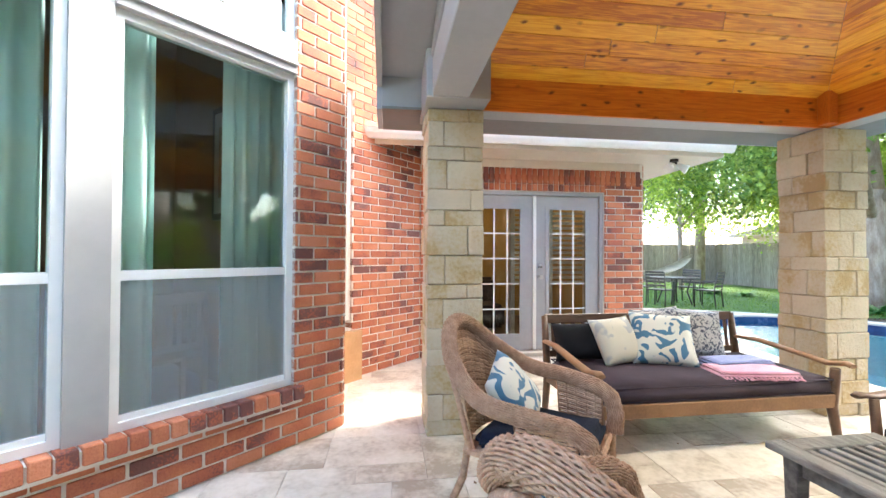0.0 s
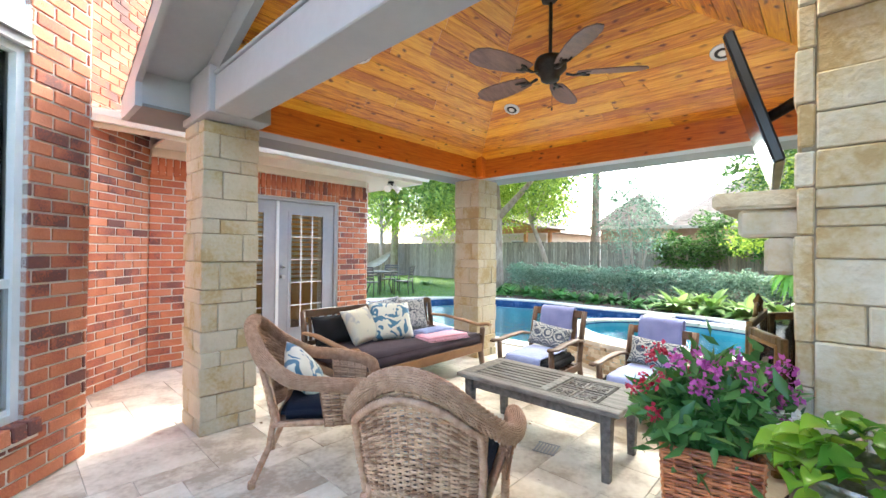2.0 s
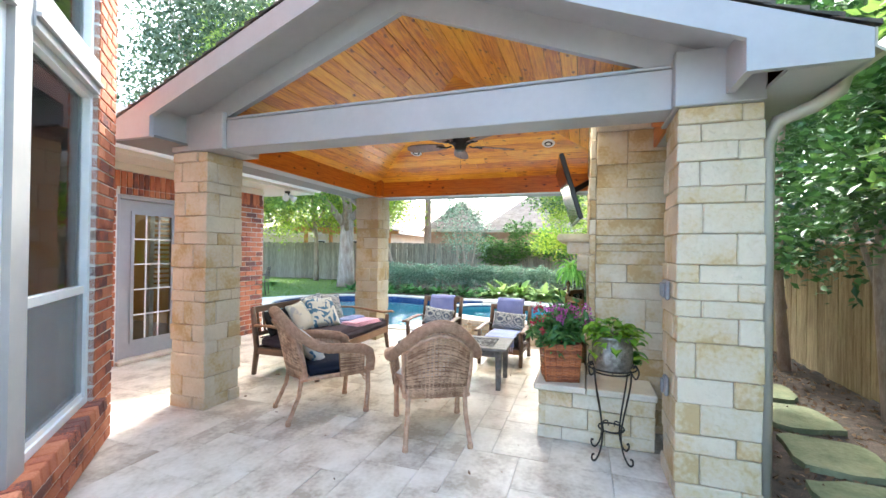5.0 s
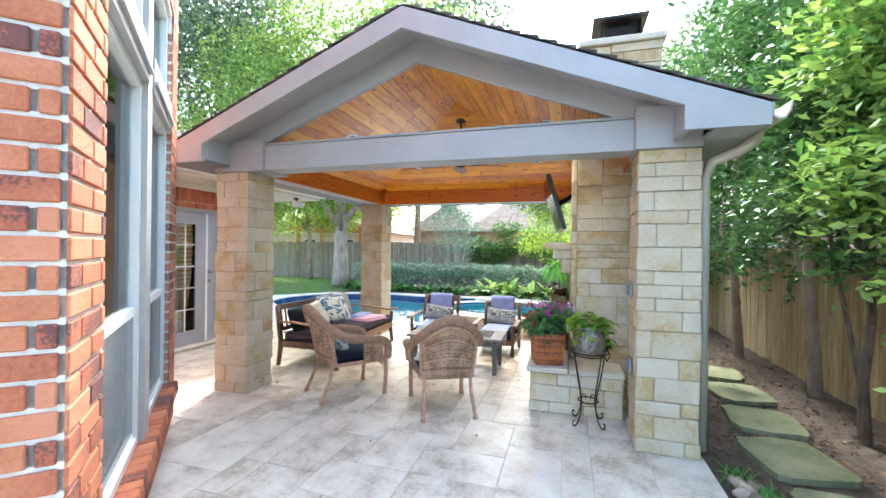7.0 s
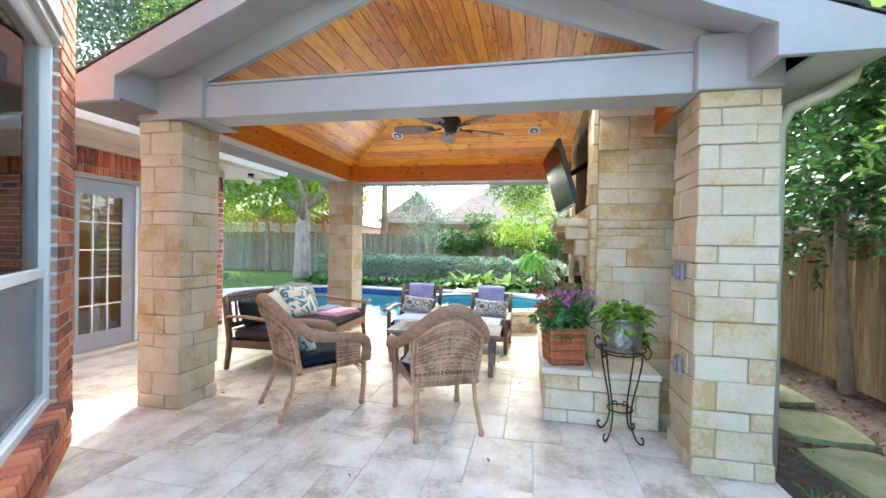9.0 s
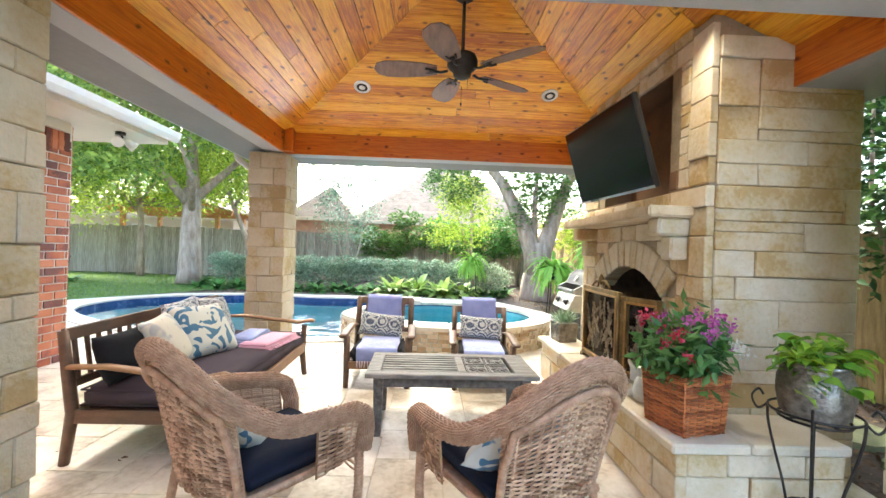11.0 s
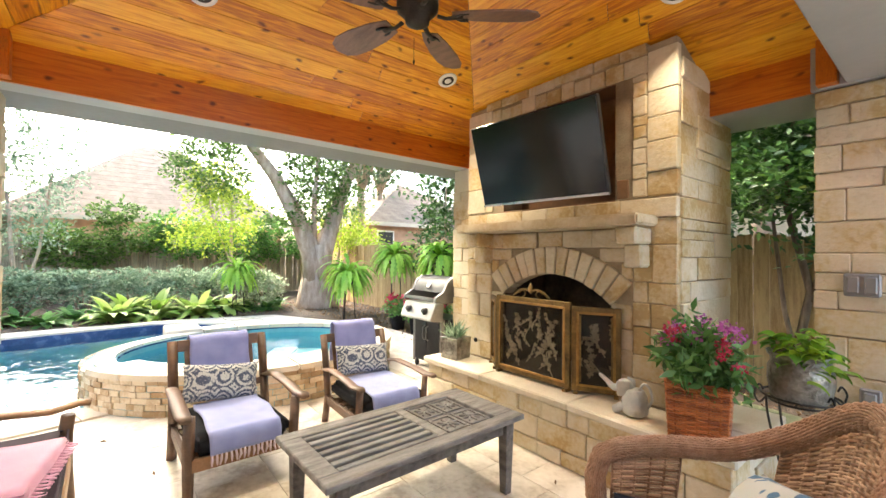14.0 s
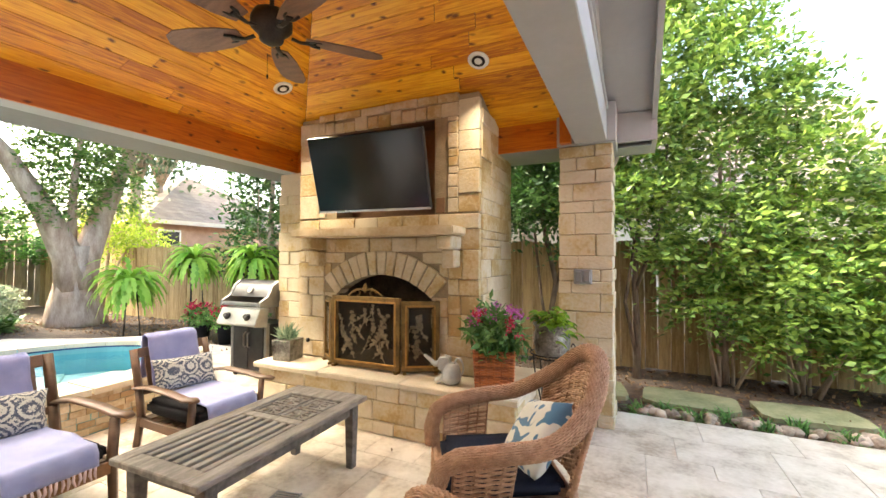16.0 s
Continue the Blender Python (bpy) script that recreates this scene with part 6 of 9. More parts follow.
for cx in (-0.188, -0.352):
    for sy in (-1, 1):
        bm = bmesh.new()
        cy = sy * 0.107
        box(bm, cx - 0.078, cx + 0.078, cy - 0.100, cy + 0.100, TZ - 0.03, TZ - 0.014)
        for k in range(8):
            t = math.pi / 4 * k
            obox(bm, (cx + 0.034 * math.cos(t), cy + 0.034 * math.sin(t), TZ - 0.009), (0.055, 0.012, 0.012), (0, 0, math.degrees(t)), 0.003)
        for e in (-1, 1):
            box(bm, cx - 0.07, cx + 0.07, cy + e * 0.085 - 0.006, cy + e * 0.085 + 0.006, TZ - 0.015, TZ - 0.005)
            box(bm, cx + e * 0.066 - 0.006, cx + e * 0.066 + 0.006, cy - 0.08, cy + 0.08, TZ - 0.0148, TZ - 0.0052)
        part("carved_panel", bm, weathered_top, tab, "carved openwork panel")
for sx in (-1, 1):
    for sy in (-1, 1):
        bm = bmesh.new()
        v = box(bm, sx * 0.52 - 0.034, sx * 0.52 + 0.034, sy * 0.235 - 0.034, sy * 0.235 + 0.034, 0, TZ - 0.033, 0.004)
        for q in bm.verts:
            if q.co.z < 0.1:
                q.co.x += (sx * 0.52 - q.co.x) * 0.3
                q.co.y += (sy * 0.235 - q.co.y) * 0.3
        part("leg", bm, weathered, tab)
for y in (-0.235, 0.235):
    bm = bmesh.new()
    box(bm, -0.484, 0.484, y - 0.012, y + 0.012, TZ - 0.105, TZ - 0.034)
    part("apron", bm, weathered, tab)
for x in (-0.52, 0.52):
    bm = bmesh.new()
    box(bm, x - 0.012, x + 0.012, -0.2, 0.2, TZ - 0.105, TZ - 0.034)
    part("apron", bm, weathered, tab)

# ---------------- television, fire screen, fixtures ----------------
tv = thing("television", pose(3.03, 0.59, 2.10) @ pose(0, 0, 0, 0, 0, 5) @ pose(0, 0, 0, -17, 0, 0), "large black flat television tilted down from the niche", "television")
bm = bmesh.new()
box(bm, -0.548, 0.548, -0.045, 0.0, -0.33, 0.33, 0.008)
part("casing", bm, material("black_plastic", (0.008, 0.008, 0.009), (0.014, 0.014, 0.015), 5, 0.35, 0.02), tv)
bm = bmesh.new()
box(bm, -0.538, 0.538, 0.0005, 0.003, -0.31, 0.32)
part("screen", bm, material("screen_glass", (0.004, 0.004, 0.005), (0.006, 0.006, 0.007), 3, 0.15, 0.0, spec=0.45), tv, "dark glossy screen")
bm = bmesh.new()
box(bm, -0.548, 0.548, 0.0, 0.004, -0.3302, -0.312)
part("bezel", bm, steel, tv, "thin silver lower edge")
bm = bmesh.new()
tube(bm, [(0, -0.04, 0), (0.0, -0.18, 0.03), (0.02, -0.44, 0.10)], 0.03, 8)
box(bm, -0.2, 0.2, -0.06, -0.046, -0.15, 0.15)
part("wall_mount", bm, dark_metal, tv)
sb = thing("media_box", pose(2.455, 0.30, 1.76), "small brown wooden speaker box in the niche", "speaker")
bm = bmesh.new()
box(bm, -0.04, 0.04, -0.07, 0.05, 0.002, 0.13, 0.005)
part("box", bm, niche_wood, sb)

bronze = material("aged_bronze", (0.07, 0.045, 0.02), (0.30, 0.19, 0.07), 7, 0.45, 0.3, 60, metal=0.7)
antique_gold = material("antique_gold", (0.26, 0.13, 0.035), (0.48, 0.28, 0.09), 9, 0.4, 0.3, 60, metal=0.6)
mesh_cloth = bpy.data.materials.new("wire_mesh")
mesh_cloth.use_nodes = True
mc = mesh_cloth.node_tree
m_tr, m_mx = mc.nodes.new("ShaderNodeBsdfTransparent"), mc.nodes.new("ShaderNodeMixShader")
m_mx.inputs[0].default_value = 0.5
mc.nodes["Principled BSDF"].inputs["Base Color"].default_value = (0.055, 0.042, 0.03, 1)
mc.nodes["Principled BSDF"].inputs["Roughness"].default_value = 0.8
mc.links.new(m_tr.outputs[0], m_mx.inputs[1]), mc.links.new(mc.nodes["Principled BSDF"].outputs[0], m_mx.inputs[2])
mc.links.new(m_mx.outputs[0], mc.nodes["Material Output"].inputs[0])
scr = thing("fire_screen", pose(3.05, 0.0, HZ), "three-panel bronze fire screen with leaf tracery", "fire screen")


def screen_panel(p0, p1, h, arch):
    d = Vector((p1[0] - p0[0], p1[1] - p0[1], 0))
    w = d.length
    m = pose(p0[0], p0[1], 0, 0, 0, math.degrees(math.atan2(d.y, d.x)))
    bm = bmesh.new()
    fw = 0.045
    for b in ((0, fw, 0.02, h), (w - fw, w, 0.02, h), (fw, w - fw, 0.02, 0.02 + fw), (fw, w - fw, h - fw, h)):
        box(bm, b[0], b[1], -0.014, 0.014, b[2], b[3], 0.005)
    for b in ((fw + 0.006, fw + 0.018, 0.08, h - 0.06), (w - fw - 0.018, w - fw - 0.006, 0.08, h - 0.06)):
        box(bm, b[0], b[1], -0.008, 0.008, b[2], b[3], 0.002)
    for x in (0.03, w - 0.03):
        box(bm, x - 0.015, x + 0.015, -0.03, 0.03, 0.0, 0.02)
    bm.transform(m)
    pn = part("panel_frame", bm, bronze, scr)
    bm = bmesh.new()
    for b in ((fw - 0.012, fw + 0.006, 0.055, h - fw + 0.012), (w - fw - 0.006, w - fw + 0.012, 0.055, h - fw + 0.012), (fw + 0.006, w - fw - 0.006, 0.055, 0.072), (fw + 0.006, w - fw - 0.006, h - fw - 0.006, h - fw + 0.012)):
        box(bm, b[0], b[1], 0.012, 0.02, b[2], b[3], 0.003)
    bm.transform(m)
    part("inner_bead", bm, antique_gold, pn, "antique gold inner bead")
    bm = bmesh.new()
    rnd = random.Random(int(w * 1000))
    iw, ih = w - 2 * fw, h - fw - 0.07
    stems = 9 if w < 0.4 else 24
    for i in range(stems):      # short curling sprigs spread over the whole panel
        root = Vector((fw + iw * (0.08 + 0.84 * ((i * 0.618 + 0.1) % 1.0)), 0, 0.07 + ih * 0.72 * i / stems))
        lean, l0 = rnd.uniform(-0.8, 0.8), rnd.uniform(0.12, 0.19)
        tip = Vector((min(max(root.x + l0 * math.sin(lean), fw + 0.015), w - fw - 0.015), 0, min(root.z + l0 * math.cos(lean), h - fw - 0.02)))
        bend = rnd.uniform(-0.03, 0.03)
        pts = [root.lerp(tip, k / 9) + Vector((bend * math.sin(math.pi * k / 9), 0, 0)) for k in range(10)]
        tube(bm, pts, 0.0045, 5)
        for k in range(2, 10, 2):
            for sg in (-1, 1):
                if rnd.random() < 0.25:
                    continue
                q, an, l = pts[k], sg * rnd.uniform(0.4, 1.5), rnd.uniform(0.026, 0.040)
                for da in (-0.6, 0.0, 0.6):      # three-lobed leaf
                    e_ = Vector((math.sin(an + da), 0, math.cos(an + da)))
                    o_ = Vector((e_.z, 0, -e_.x)) * 0.008
                    t_ = q + e_ * l * (1.0 if da == 0 else 0.75)
                    if not (fw < t_.x < w - fw and 0.06 < t_.z < h - fw):
                        continue
                    m_ = q + e_ * l * 0.45
                    vs = [bm.verts.new(c_) for c_ in (q, m_ + o_ + Vector((0, 0.004, 0)), t_, m_ - o_ + Vector((0, 0.004, 0)), m_ - Vector((0, 0.005, 0)))]
                    for f in ((0, 1, 4), (1, 2, 4), (2, 3, 4), (3, 0, 4)):
                        bm.faces.new([vs[i_] for i_ in f])
    bm.transform(m)
    part("leaf_tracery", bm, material("pewter", (0.22, 0.18, 0.12), (0.42, 0.36, 0.26), 9, 0.45, 0.2, metal=0.8) if "pewter" not in bpy.data.materials else bpy.data.materials["pewter"], pn, "pewter leaf tracery")
    bm = bmesh.new()
    box(bm, fw, w - fw, -0.0125, -0.0115, 0.06, h - fw)
    bm.transform(m)
    part("mesh_backing", bm, mesh_cloth, pn, "fine dark wire mesh")
    if arch:
        bm = bmesh.new()
        for s in (-1, 1):
            pts = [Vector((w / 2 + s * 0.17 * (1 - k / 10), 0, h + 0.005 + 0.04 * math.sin(math.pi * k / 10 * 0.9) + 0.03 * (k / 10))) for k in range(11)]
            tube(bm, pts, 0.009, 6)
            tube(bm, [Vector((w / 2 + s * (0.08 + 0.03 * math.cos(a)), 0, h + 0.03 + 0.025 * math.sin(a))) for a in [x_ * 0.6 for x_ in range(9)]], 0.007, 6)
        lathe(bm, [(0.004, 0.0), (0.02, 0.02), (0.026, 0.045), (0.012, 0.07), (0.003, 0.085)], 10, (w / 2, 0, h + 0.03))
        bm.transform(m)
        part("crest", bm, bronze, pn)


screen_panel((-0.335, 0.555), (0.36, 0.555), 0.62, True)
screen_panel((-0.62, 0.40), (-0.34, 0.548), 0.595, False)
screen_panel((0.365, 0.548), (0.57, 0.40), 0.595, False)

FANZ = 2.68
fan = thing("ceiling_fan", pose(2.88, 1.755, 0), "dark bronze five-blade ceiling fan on a short rod", "ceiling fan")
bm = bmesh.new()
lathe(bm, [(0.02, 3.20), (0.065, 3.215), (0.075, 3.26), (0.07, 3.335)], 20)
part("canopy", bm, dark_metal, fan)
bm = bmesh.new()
tube(bm, [(0, 0, 3.21), (0, 0, 2.78)], 0.013, 10)
part("rod", bm, dark_metal, fan)
bm = bmesh.new()
lathe(bm, [(0.022, 2.82), (0.045, 2.81), (0.10, 2.79), (0.115, 2.755), (0.115, 2.71), (0.09, 2.685), (0.07, 2.665), (0.065, 2.635), (0.04, 2.62), (0.012, 2.615)], 28)
part("motor", bm, dark_metal, fan)
blade_wood = material("blade_wood", (0.13, 0.065, 0.042), (0.24, 0.13, 0.09), 5, 0.45, 0.1, 40, stretch=(1, 6, 6))
for k in range(5):
    b = 15 + 72 * k
    bm = bmesh.new()
    pl = [(0.19, -0.05), (0.30, -0.078), (0.46, -0.094), (0.58, -0.090), (0.645, -0.062), (0.672, 0.0), (0.645, 0.062), (0.58, 0.090), (0.46, 0.094), (0.30, 0.078), (0.19, 0.05)]
    prism(bm, pl, -0.004, 0.004)
    bm.transform(pose(0, 0, FANZ, 0, 0, b) @ pose(0, 0, 0, 13, 0, 0))
    bl = part("blade", bm, blade_wood, fan)
    bm = bmesh.new()
    tube(bm, [(0.11, 0, -0.005), (0.16, 0.0, -0.018), (0.25, 0.0, -0.008)], [0.016, 0.014, 0.02], 8, flat=0.5)
    tube(bm, [(0.2, 0, -0.012), (0.24, 0.03, -0.010), (0.28, 0.035, -0.008)], 0.008, 6)
    tube(bm, [(0.2, 0, -0.012), (0.24, -0.03, -0.010), (0.28, -0.035, -0.008)], 0.008, 6)
    bm.transform(pose(0, 0, FANZ, 0, 0, b))
    part("bracket", bm, dark_metal, bl)
bm = bmesh.new()
tube(bm, [(0.03, 0, 2.57), (0.03, 0, 2.44)], 0.0015, 4)
lathe(bm, [(0.003, 2.42), (0.006, 2.43), (0.004, 2.445)], 8, (0.03, 0, 0))
part("pull_chain", bm, dark_metal, fan)

lens_white = material("lens_white", (0.75, 0.75, 0.74), (0.82, 0.82, 0.8), 3, 0.4, 0)
for x, y, tilt in ((3.74, 2.66, "hip"), (3.74, 0.84, "hip"), (2.03, 0.585, "low"), (2.03, 2.885, "high")):
    a = math.degrees(math.atan(PITCH))
    z = ZB + PITCH * (IX - x) if tilt == "hip" else ZB + PITCH * (y - IY0 if tilt == "low" else IY1 - y)
    m = pose(x, y, z) @ (pose(0, 0, 0, 0, a, 0) if tilt == "hip" else pose(0, 0, 0, a if tilt == "low" else -a, 0, 0))
    cn = thing("recessed_light", m, "round white recessed ceiling light with dark baffle", "light fixture", "recessed lights")
    bm = bmesh.new()
    lathe(bm, [(0.052, -0.004), (0.056, -0.010), (0.078, -0.008), (0.082, 0.0)], 24)
    part("trim_ring", bm, lens_white, cn)
    bm = bmesh.new()
    lathe(bm, [(0.001, -0.0115), (0.05, -0.0115), (0.0515, -0.0105)], 24)
    part("baffle", bm, dark_metal, cn)
    # Fill light added at each can to brighten the space under the roof.
    lamp = new("can_lamp", bpy.data.lights.new("can_lamp", "AREA"))
    lamp.data.shape, lamp.data.size, lamp.data.energy, lamp.data.color = "DISK", 0.06, 1.4 if tilt == "hip" else 0.6, (1.0, 0.88, 0.70)
    lamp.data.spread = radians(100)
    lamp.matrix_world = pose(x, y, z - 0.03)
    bm = bmesh.new()
    lathe(bm, [(0.001, -0.020), (0.022, -0.018), (0.030, -0.012)], 20)
    part("lamp", bm, lens_white, cn)

plate = material("plate_grey", (0.22, 0.22, 0.23), (0.30, 0.30, 0.31), 4, 0.4, 0.03, metal=0.3)
for z, w, n_, lab, nm in ((1.23, 0.145, 2, "grey weatherproof double switch plate on the stone column", "switch_plate"), (0.62, 0.085, 1, "grey weatherproof outlet box on the stone column", "outlet_box")):
    sw = thing(nm, pose(1.36 - (0.03 if n_ == 1 else 0), -0.118, z), lab, "switch")
    bm = bmesh.new()
    box(bm, -w / 2, w / 2, 0.0, 0.025, -0.062, 0.062, 0.008)
    part("plate", bm, plate, sw)
    for i in range(n_):
        bm = bmesh.new()
        x = (i - (n_ - 1) / 2) * 0.068
        box(bm, x - 0.025, x + 0.025, 0.0255, 0.04, -0.045, 0.045, 0.006)
        part("cover", bm, plate, sw)
valve = thing("gas_valve", pose(3.86, FY + 0.016, 0.58), "small brass gas key valve in the fireplace stone", "valve")
bm = bmesh.new()
lathe(bm, [(0.022, 0), (0.022, 0.006), (0.01, 0.01), (0.008, 0.02)], 14)
bm.transform(pose(0, 0, 0, -90, 0, 0))
part("valve_plate", bm, dark_metal, valve)
gr = thing("floor_drain", pose(2.80, 1.71, 0.0035, 0, 0, 12), "small square grey drain grate in the paving", "drain")
bm = bmesh.new()
for i in range(7):
    box(bm, -0.075, 0.075, -0.075 + i * 0.0225, -0.064 + i * 0.0225, 0, 0.004)
for x in (-0.08, 0.07):
    box(bm, x, x + 0.01, -0.078, 0.078, 0, 0.005)
part("grate", bm, plate, gr)


# ---------------- plants ----------------
def leaf_arrays(pos, size, rng, aspect=0.45, droop=0.0, out=None, lay=0.0, stray=0.45):
    """Bent four-point leaves at the places given, pointing about at random or along out."""
    n = len(pos)
    d = rng.normal(size=(n, 3))
    if out is not None:
        d = out + stray * d
    d[:, 2] -= droop
    d /= np.linalg.norm(d, axis=1)[:, None]
    s = np.cross(d, rng.normal(size=(n, 3)) + np.array([0, 0, lay]))
    s /= np.linalg.norm(s, axis=1)[:, None] + 1e-9
    up_ = np.cross(s, d)
    L_ = (size * rng.uniform(0.6, 1.3, n))[:, None]
    a, b = pos, pos + d * L_
    mid_ = pos + d * L_ * 0.45
    l = mid_ + s * L_ * aspect / 2 + up_ * L_ * 0.08
    r = mid_ - s * L_ * aspect / 2 + up_ * L_ * 0.08
    v = np.stack([a, r, b, l], 1).reshape(-1, 3)
    k = np.arange(n)[:, None] * 4
    f = np.concatenate([k + np.array([[0, 1, 2]]), k + np.array([[0, 2, 3]])], 1).reshape(-1, 3)
    return v, f


def tri_mesh(name, v, f, mat):
    me = bpy.data.meshes.new(name)
    me.vertices.add(len(v))
    me.vertices.foreach_set("co", v.astype(np.float32).ravel())
    me.loops.add(len(f) * 3)
    me.loops.foreach_set("vertex_index", f.astype(np.int32).ravel())
    me.polygons.add(len(f))
    me.polygons.foreach_set("loop_start", np.arange(0, len(f) * 3, 3, dtype=np.int32))
    me.polygons.foreach_set("loop_total", np.full(len(f), 3, dtype=np.int32))
    me.update()
    me.validate()
    me.materials.append(mat)
    return me


def clumps(rng, blobs, n, clump=0.22, per=14, shell=0.5):
    """Places in clumps inside ellipsoids (x, y, z, rx, ry, rz), more of them near the outside."""
    w = np.array([b[3] * b[4] * b[5] for b in blobs]) ** 0.67
    w /= w.sum()
    out = []
    for b, k in zip(blobs, (w * n / per).astype(int) + 1):
        q = rng.normal(size=(k, 3))
        q /= np.linalg.norm(q, axis=1)[:, None]
        q *= (rng.uniform(shell ** 3, 1, k) ** (1 / 3))[:, None]
        c_ = np.array(b[:3]) + q * np.array(b[3:])
        o = c_[:, None, :] + rng.normal(size=(k, per, 3)) * clump
        out.append(o.reshape(-1, 3))
    return np.concatenate(out)


def sprays(rng, blobs, n, twig=0.3, per=9, shell=0.5):
    """Leaf places along short level twigs that point out of the ellipsoids, with each leaf's own way."""
    w = np.array([b[3] * b[4] * b[5] for b in blobs]) ** 0.67
    w /= w.sum()
    pos, out = [], []
    for b, k in zip(blobs, (w * n / per).astype(int) + 1):
        q = rng.normal(size=(k, 3))
        q /= np.linalg.norm(q, axis=1)[:, None]
        c_ = np.array(b[:3]) + q * (rng.uniform(shell ** 3, 1, k) ** (1 / 3))[:, None] * np.array(b[3:])
        d = q + 0.5 * rng.normal(size=(k, 3))
        d[:, 2] *= 0.35
        d /= np.linalg.norm(d, axis=1)[:, None]
        sd = np.stack([-d[:, 1], d[:, 0], np.zeros(k)], 1)
        l = twig * rng.uniform(0.6, 1.3, k)[:, None]
        for j in range(per):
            f = j / (per - 1)
            pos.append(c_ + d * l * (f - 0.3) - np.array([0, 0, 0.25]) * twig * f * f)
            sg = 0.0 if j == per - 1 else (1 if j % 2 else -1)
            out.append(d * 0.7 + sd * sg * 0.9 + np.array([0, 0, 0.12]))
    return np.concatenate(pos), np.concatenate(out)


def tree(name, base, trunk, limbs, blobs, n, size, leafmat, label, seed, clump=0.3, barkmat=None, aspect=0.45, twig=0.0):
    t = thing(name, pose(*base), label, "tree")
    bm = bmesh.new()
    pts, r0, r1 = trunk
    tube(bm, pts, [r0 + (r1 - r0) * i / (len(pts) - 1) for i in range(len(pts))], 12)
    rough(bm, r0 * 0.15, 1.5, seed)
    part("trunk", bm, barkmat or bark, t)
    for pts, r0, r1 in limbs:
        bm = bmesh.new()
        tube(bm, pts, [r0 + (r1 - r0) * i / (len(pts) - 1) for i in range(len(pts))], 8)
        part("limb", bm, barkmat or bark, t)
    rng = np.random.default_rng(seed)
    if twig:
        P, o = sprays(rng, blobs, n, twig)
        v, f = leaf_arrays(P + rng.normal(size=P.shape) * twig * 0.06, size, rng, aspect, 0.0, o, 1.2, 0.42)
    else:
        v, f = leaf_arrays(clumps(rng, blobs, n, clump), size, rng, aspect)
    ob = new("crown", tri_mesh("crown", v, f, leafmat))
    ob.parent = t
    return t


def bush(name, base, blobs, n, size, leafmat, label, seed, clump=0.08, aspect=0.45, category="shrub", group="", shell=0.4, twig=0.0):
    t = thing(name, pose(*base), label, category, group)
    rng = np.random.default_rng(seed)
    P, o = sprays(rng, blobs, n, twig, 8, shell) if twig else (clumps(rng, blobs, n, clump, 10, shell), None)
    keep = P[:, 2] > 0.02
    v, f = leaf_arrays(P[keep], size, rng, aspect, 0.0, o[keep], 1.2, 0.42) if twig else leaf_arrays(P[keep], size, rng, aspect)
    ob = new("foliage", tri_mesh("foliage", v, f, leafmat))
    ob.parent = t
    bm = bmesh.new()
    rnd = random.Random(seed)
    for b in blobs[:6]:
        for _ in range(2):
            tube(bm, [(b[0] * 0.3 + rnd.uniform(-0.05, 0.05), b[1] * 0.3 + rnd.uniform(-0.05, 0.05), -0.03), (b[0] * 0.7, b[1] * 0.7, b[2] * 0.5), (b[0] + rnd.uniform(-0.1, 0.1), b[1] + rnd.uniform(-0.1, 0.1), b[2])], [0.02, 0.014, 0.006], 5)
    part("stem", bm, bark, t)
    return t


laurel = leaf_material("laurel_leaf", (0.025, 0.08, 0.022), (0.135, 0.27, 0.065), 0.35, 0.22)
laurel_light = leaf_material("laurel_light_leaf", (0.065, 0.175, 0.03), (0.39, 0.54, 0.12), 0.4, 0.38)
oak_leaf = leaf_material("oak_leaf", (0.05, 0.12, 0.025), (0.22, 0.36, 0.09), 0.5)
lime_leaf = leaf_material("lime_leaf", (0.22, 0.36, 0.035), (0.58, 0.68, 0.11), 0.5, 0.5)
hedge_leaf = leaf_material("hedge_leaf", (0.11, 0.20, 0.115), (0.44, 0.54, 0.385), 0.5)
pale_leaf = leaf_material("pale_leaf", (0.22, 0.30, 0.16), (0.55, 0.60, 0.45), 0.5)
ginger_leaf = leaf_material("ginger_leaf", (0.24, 0.40, 0.06), (0.62, 0.72, 0.26), 0.45)
low_leaf = leaf_material("low_leaf", (0.04, 0.14, 0.03), (0.19, 0.40, 0.09), 0.45)
fern_leaf = leaf_material("fern_leaf", (0.17, 0.40, 0.04), (0.48, 0.72, 0.13), 0.5)
pothos_leaf = leaf_material("pothos_leaf", (0.07, 0.22, 0.02), (0.38, 0.56, 0.06), 0.3)

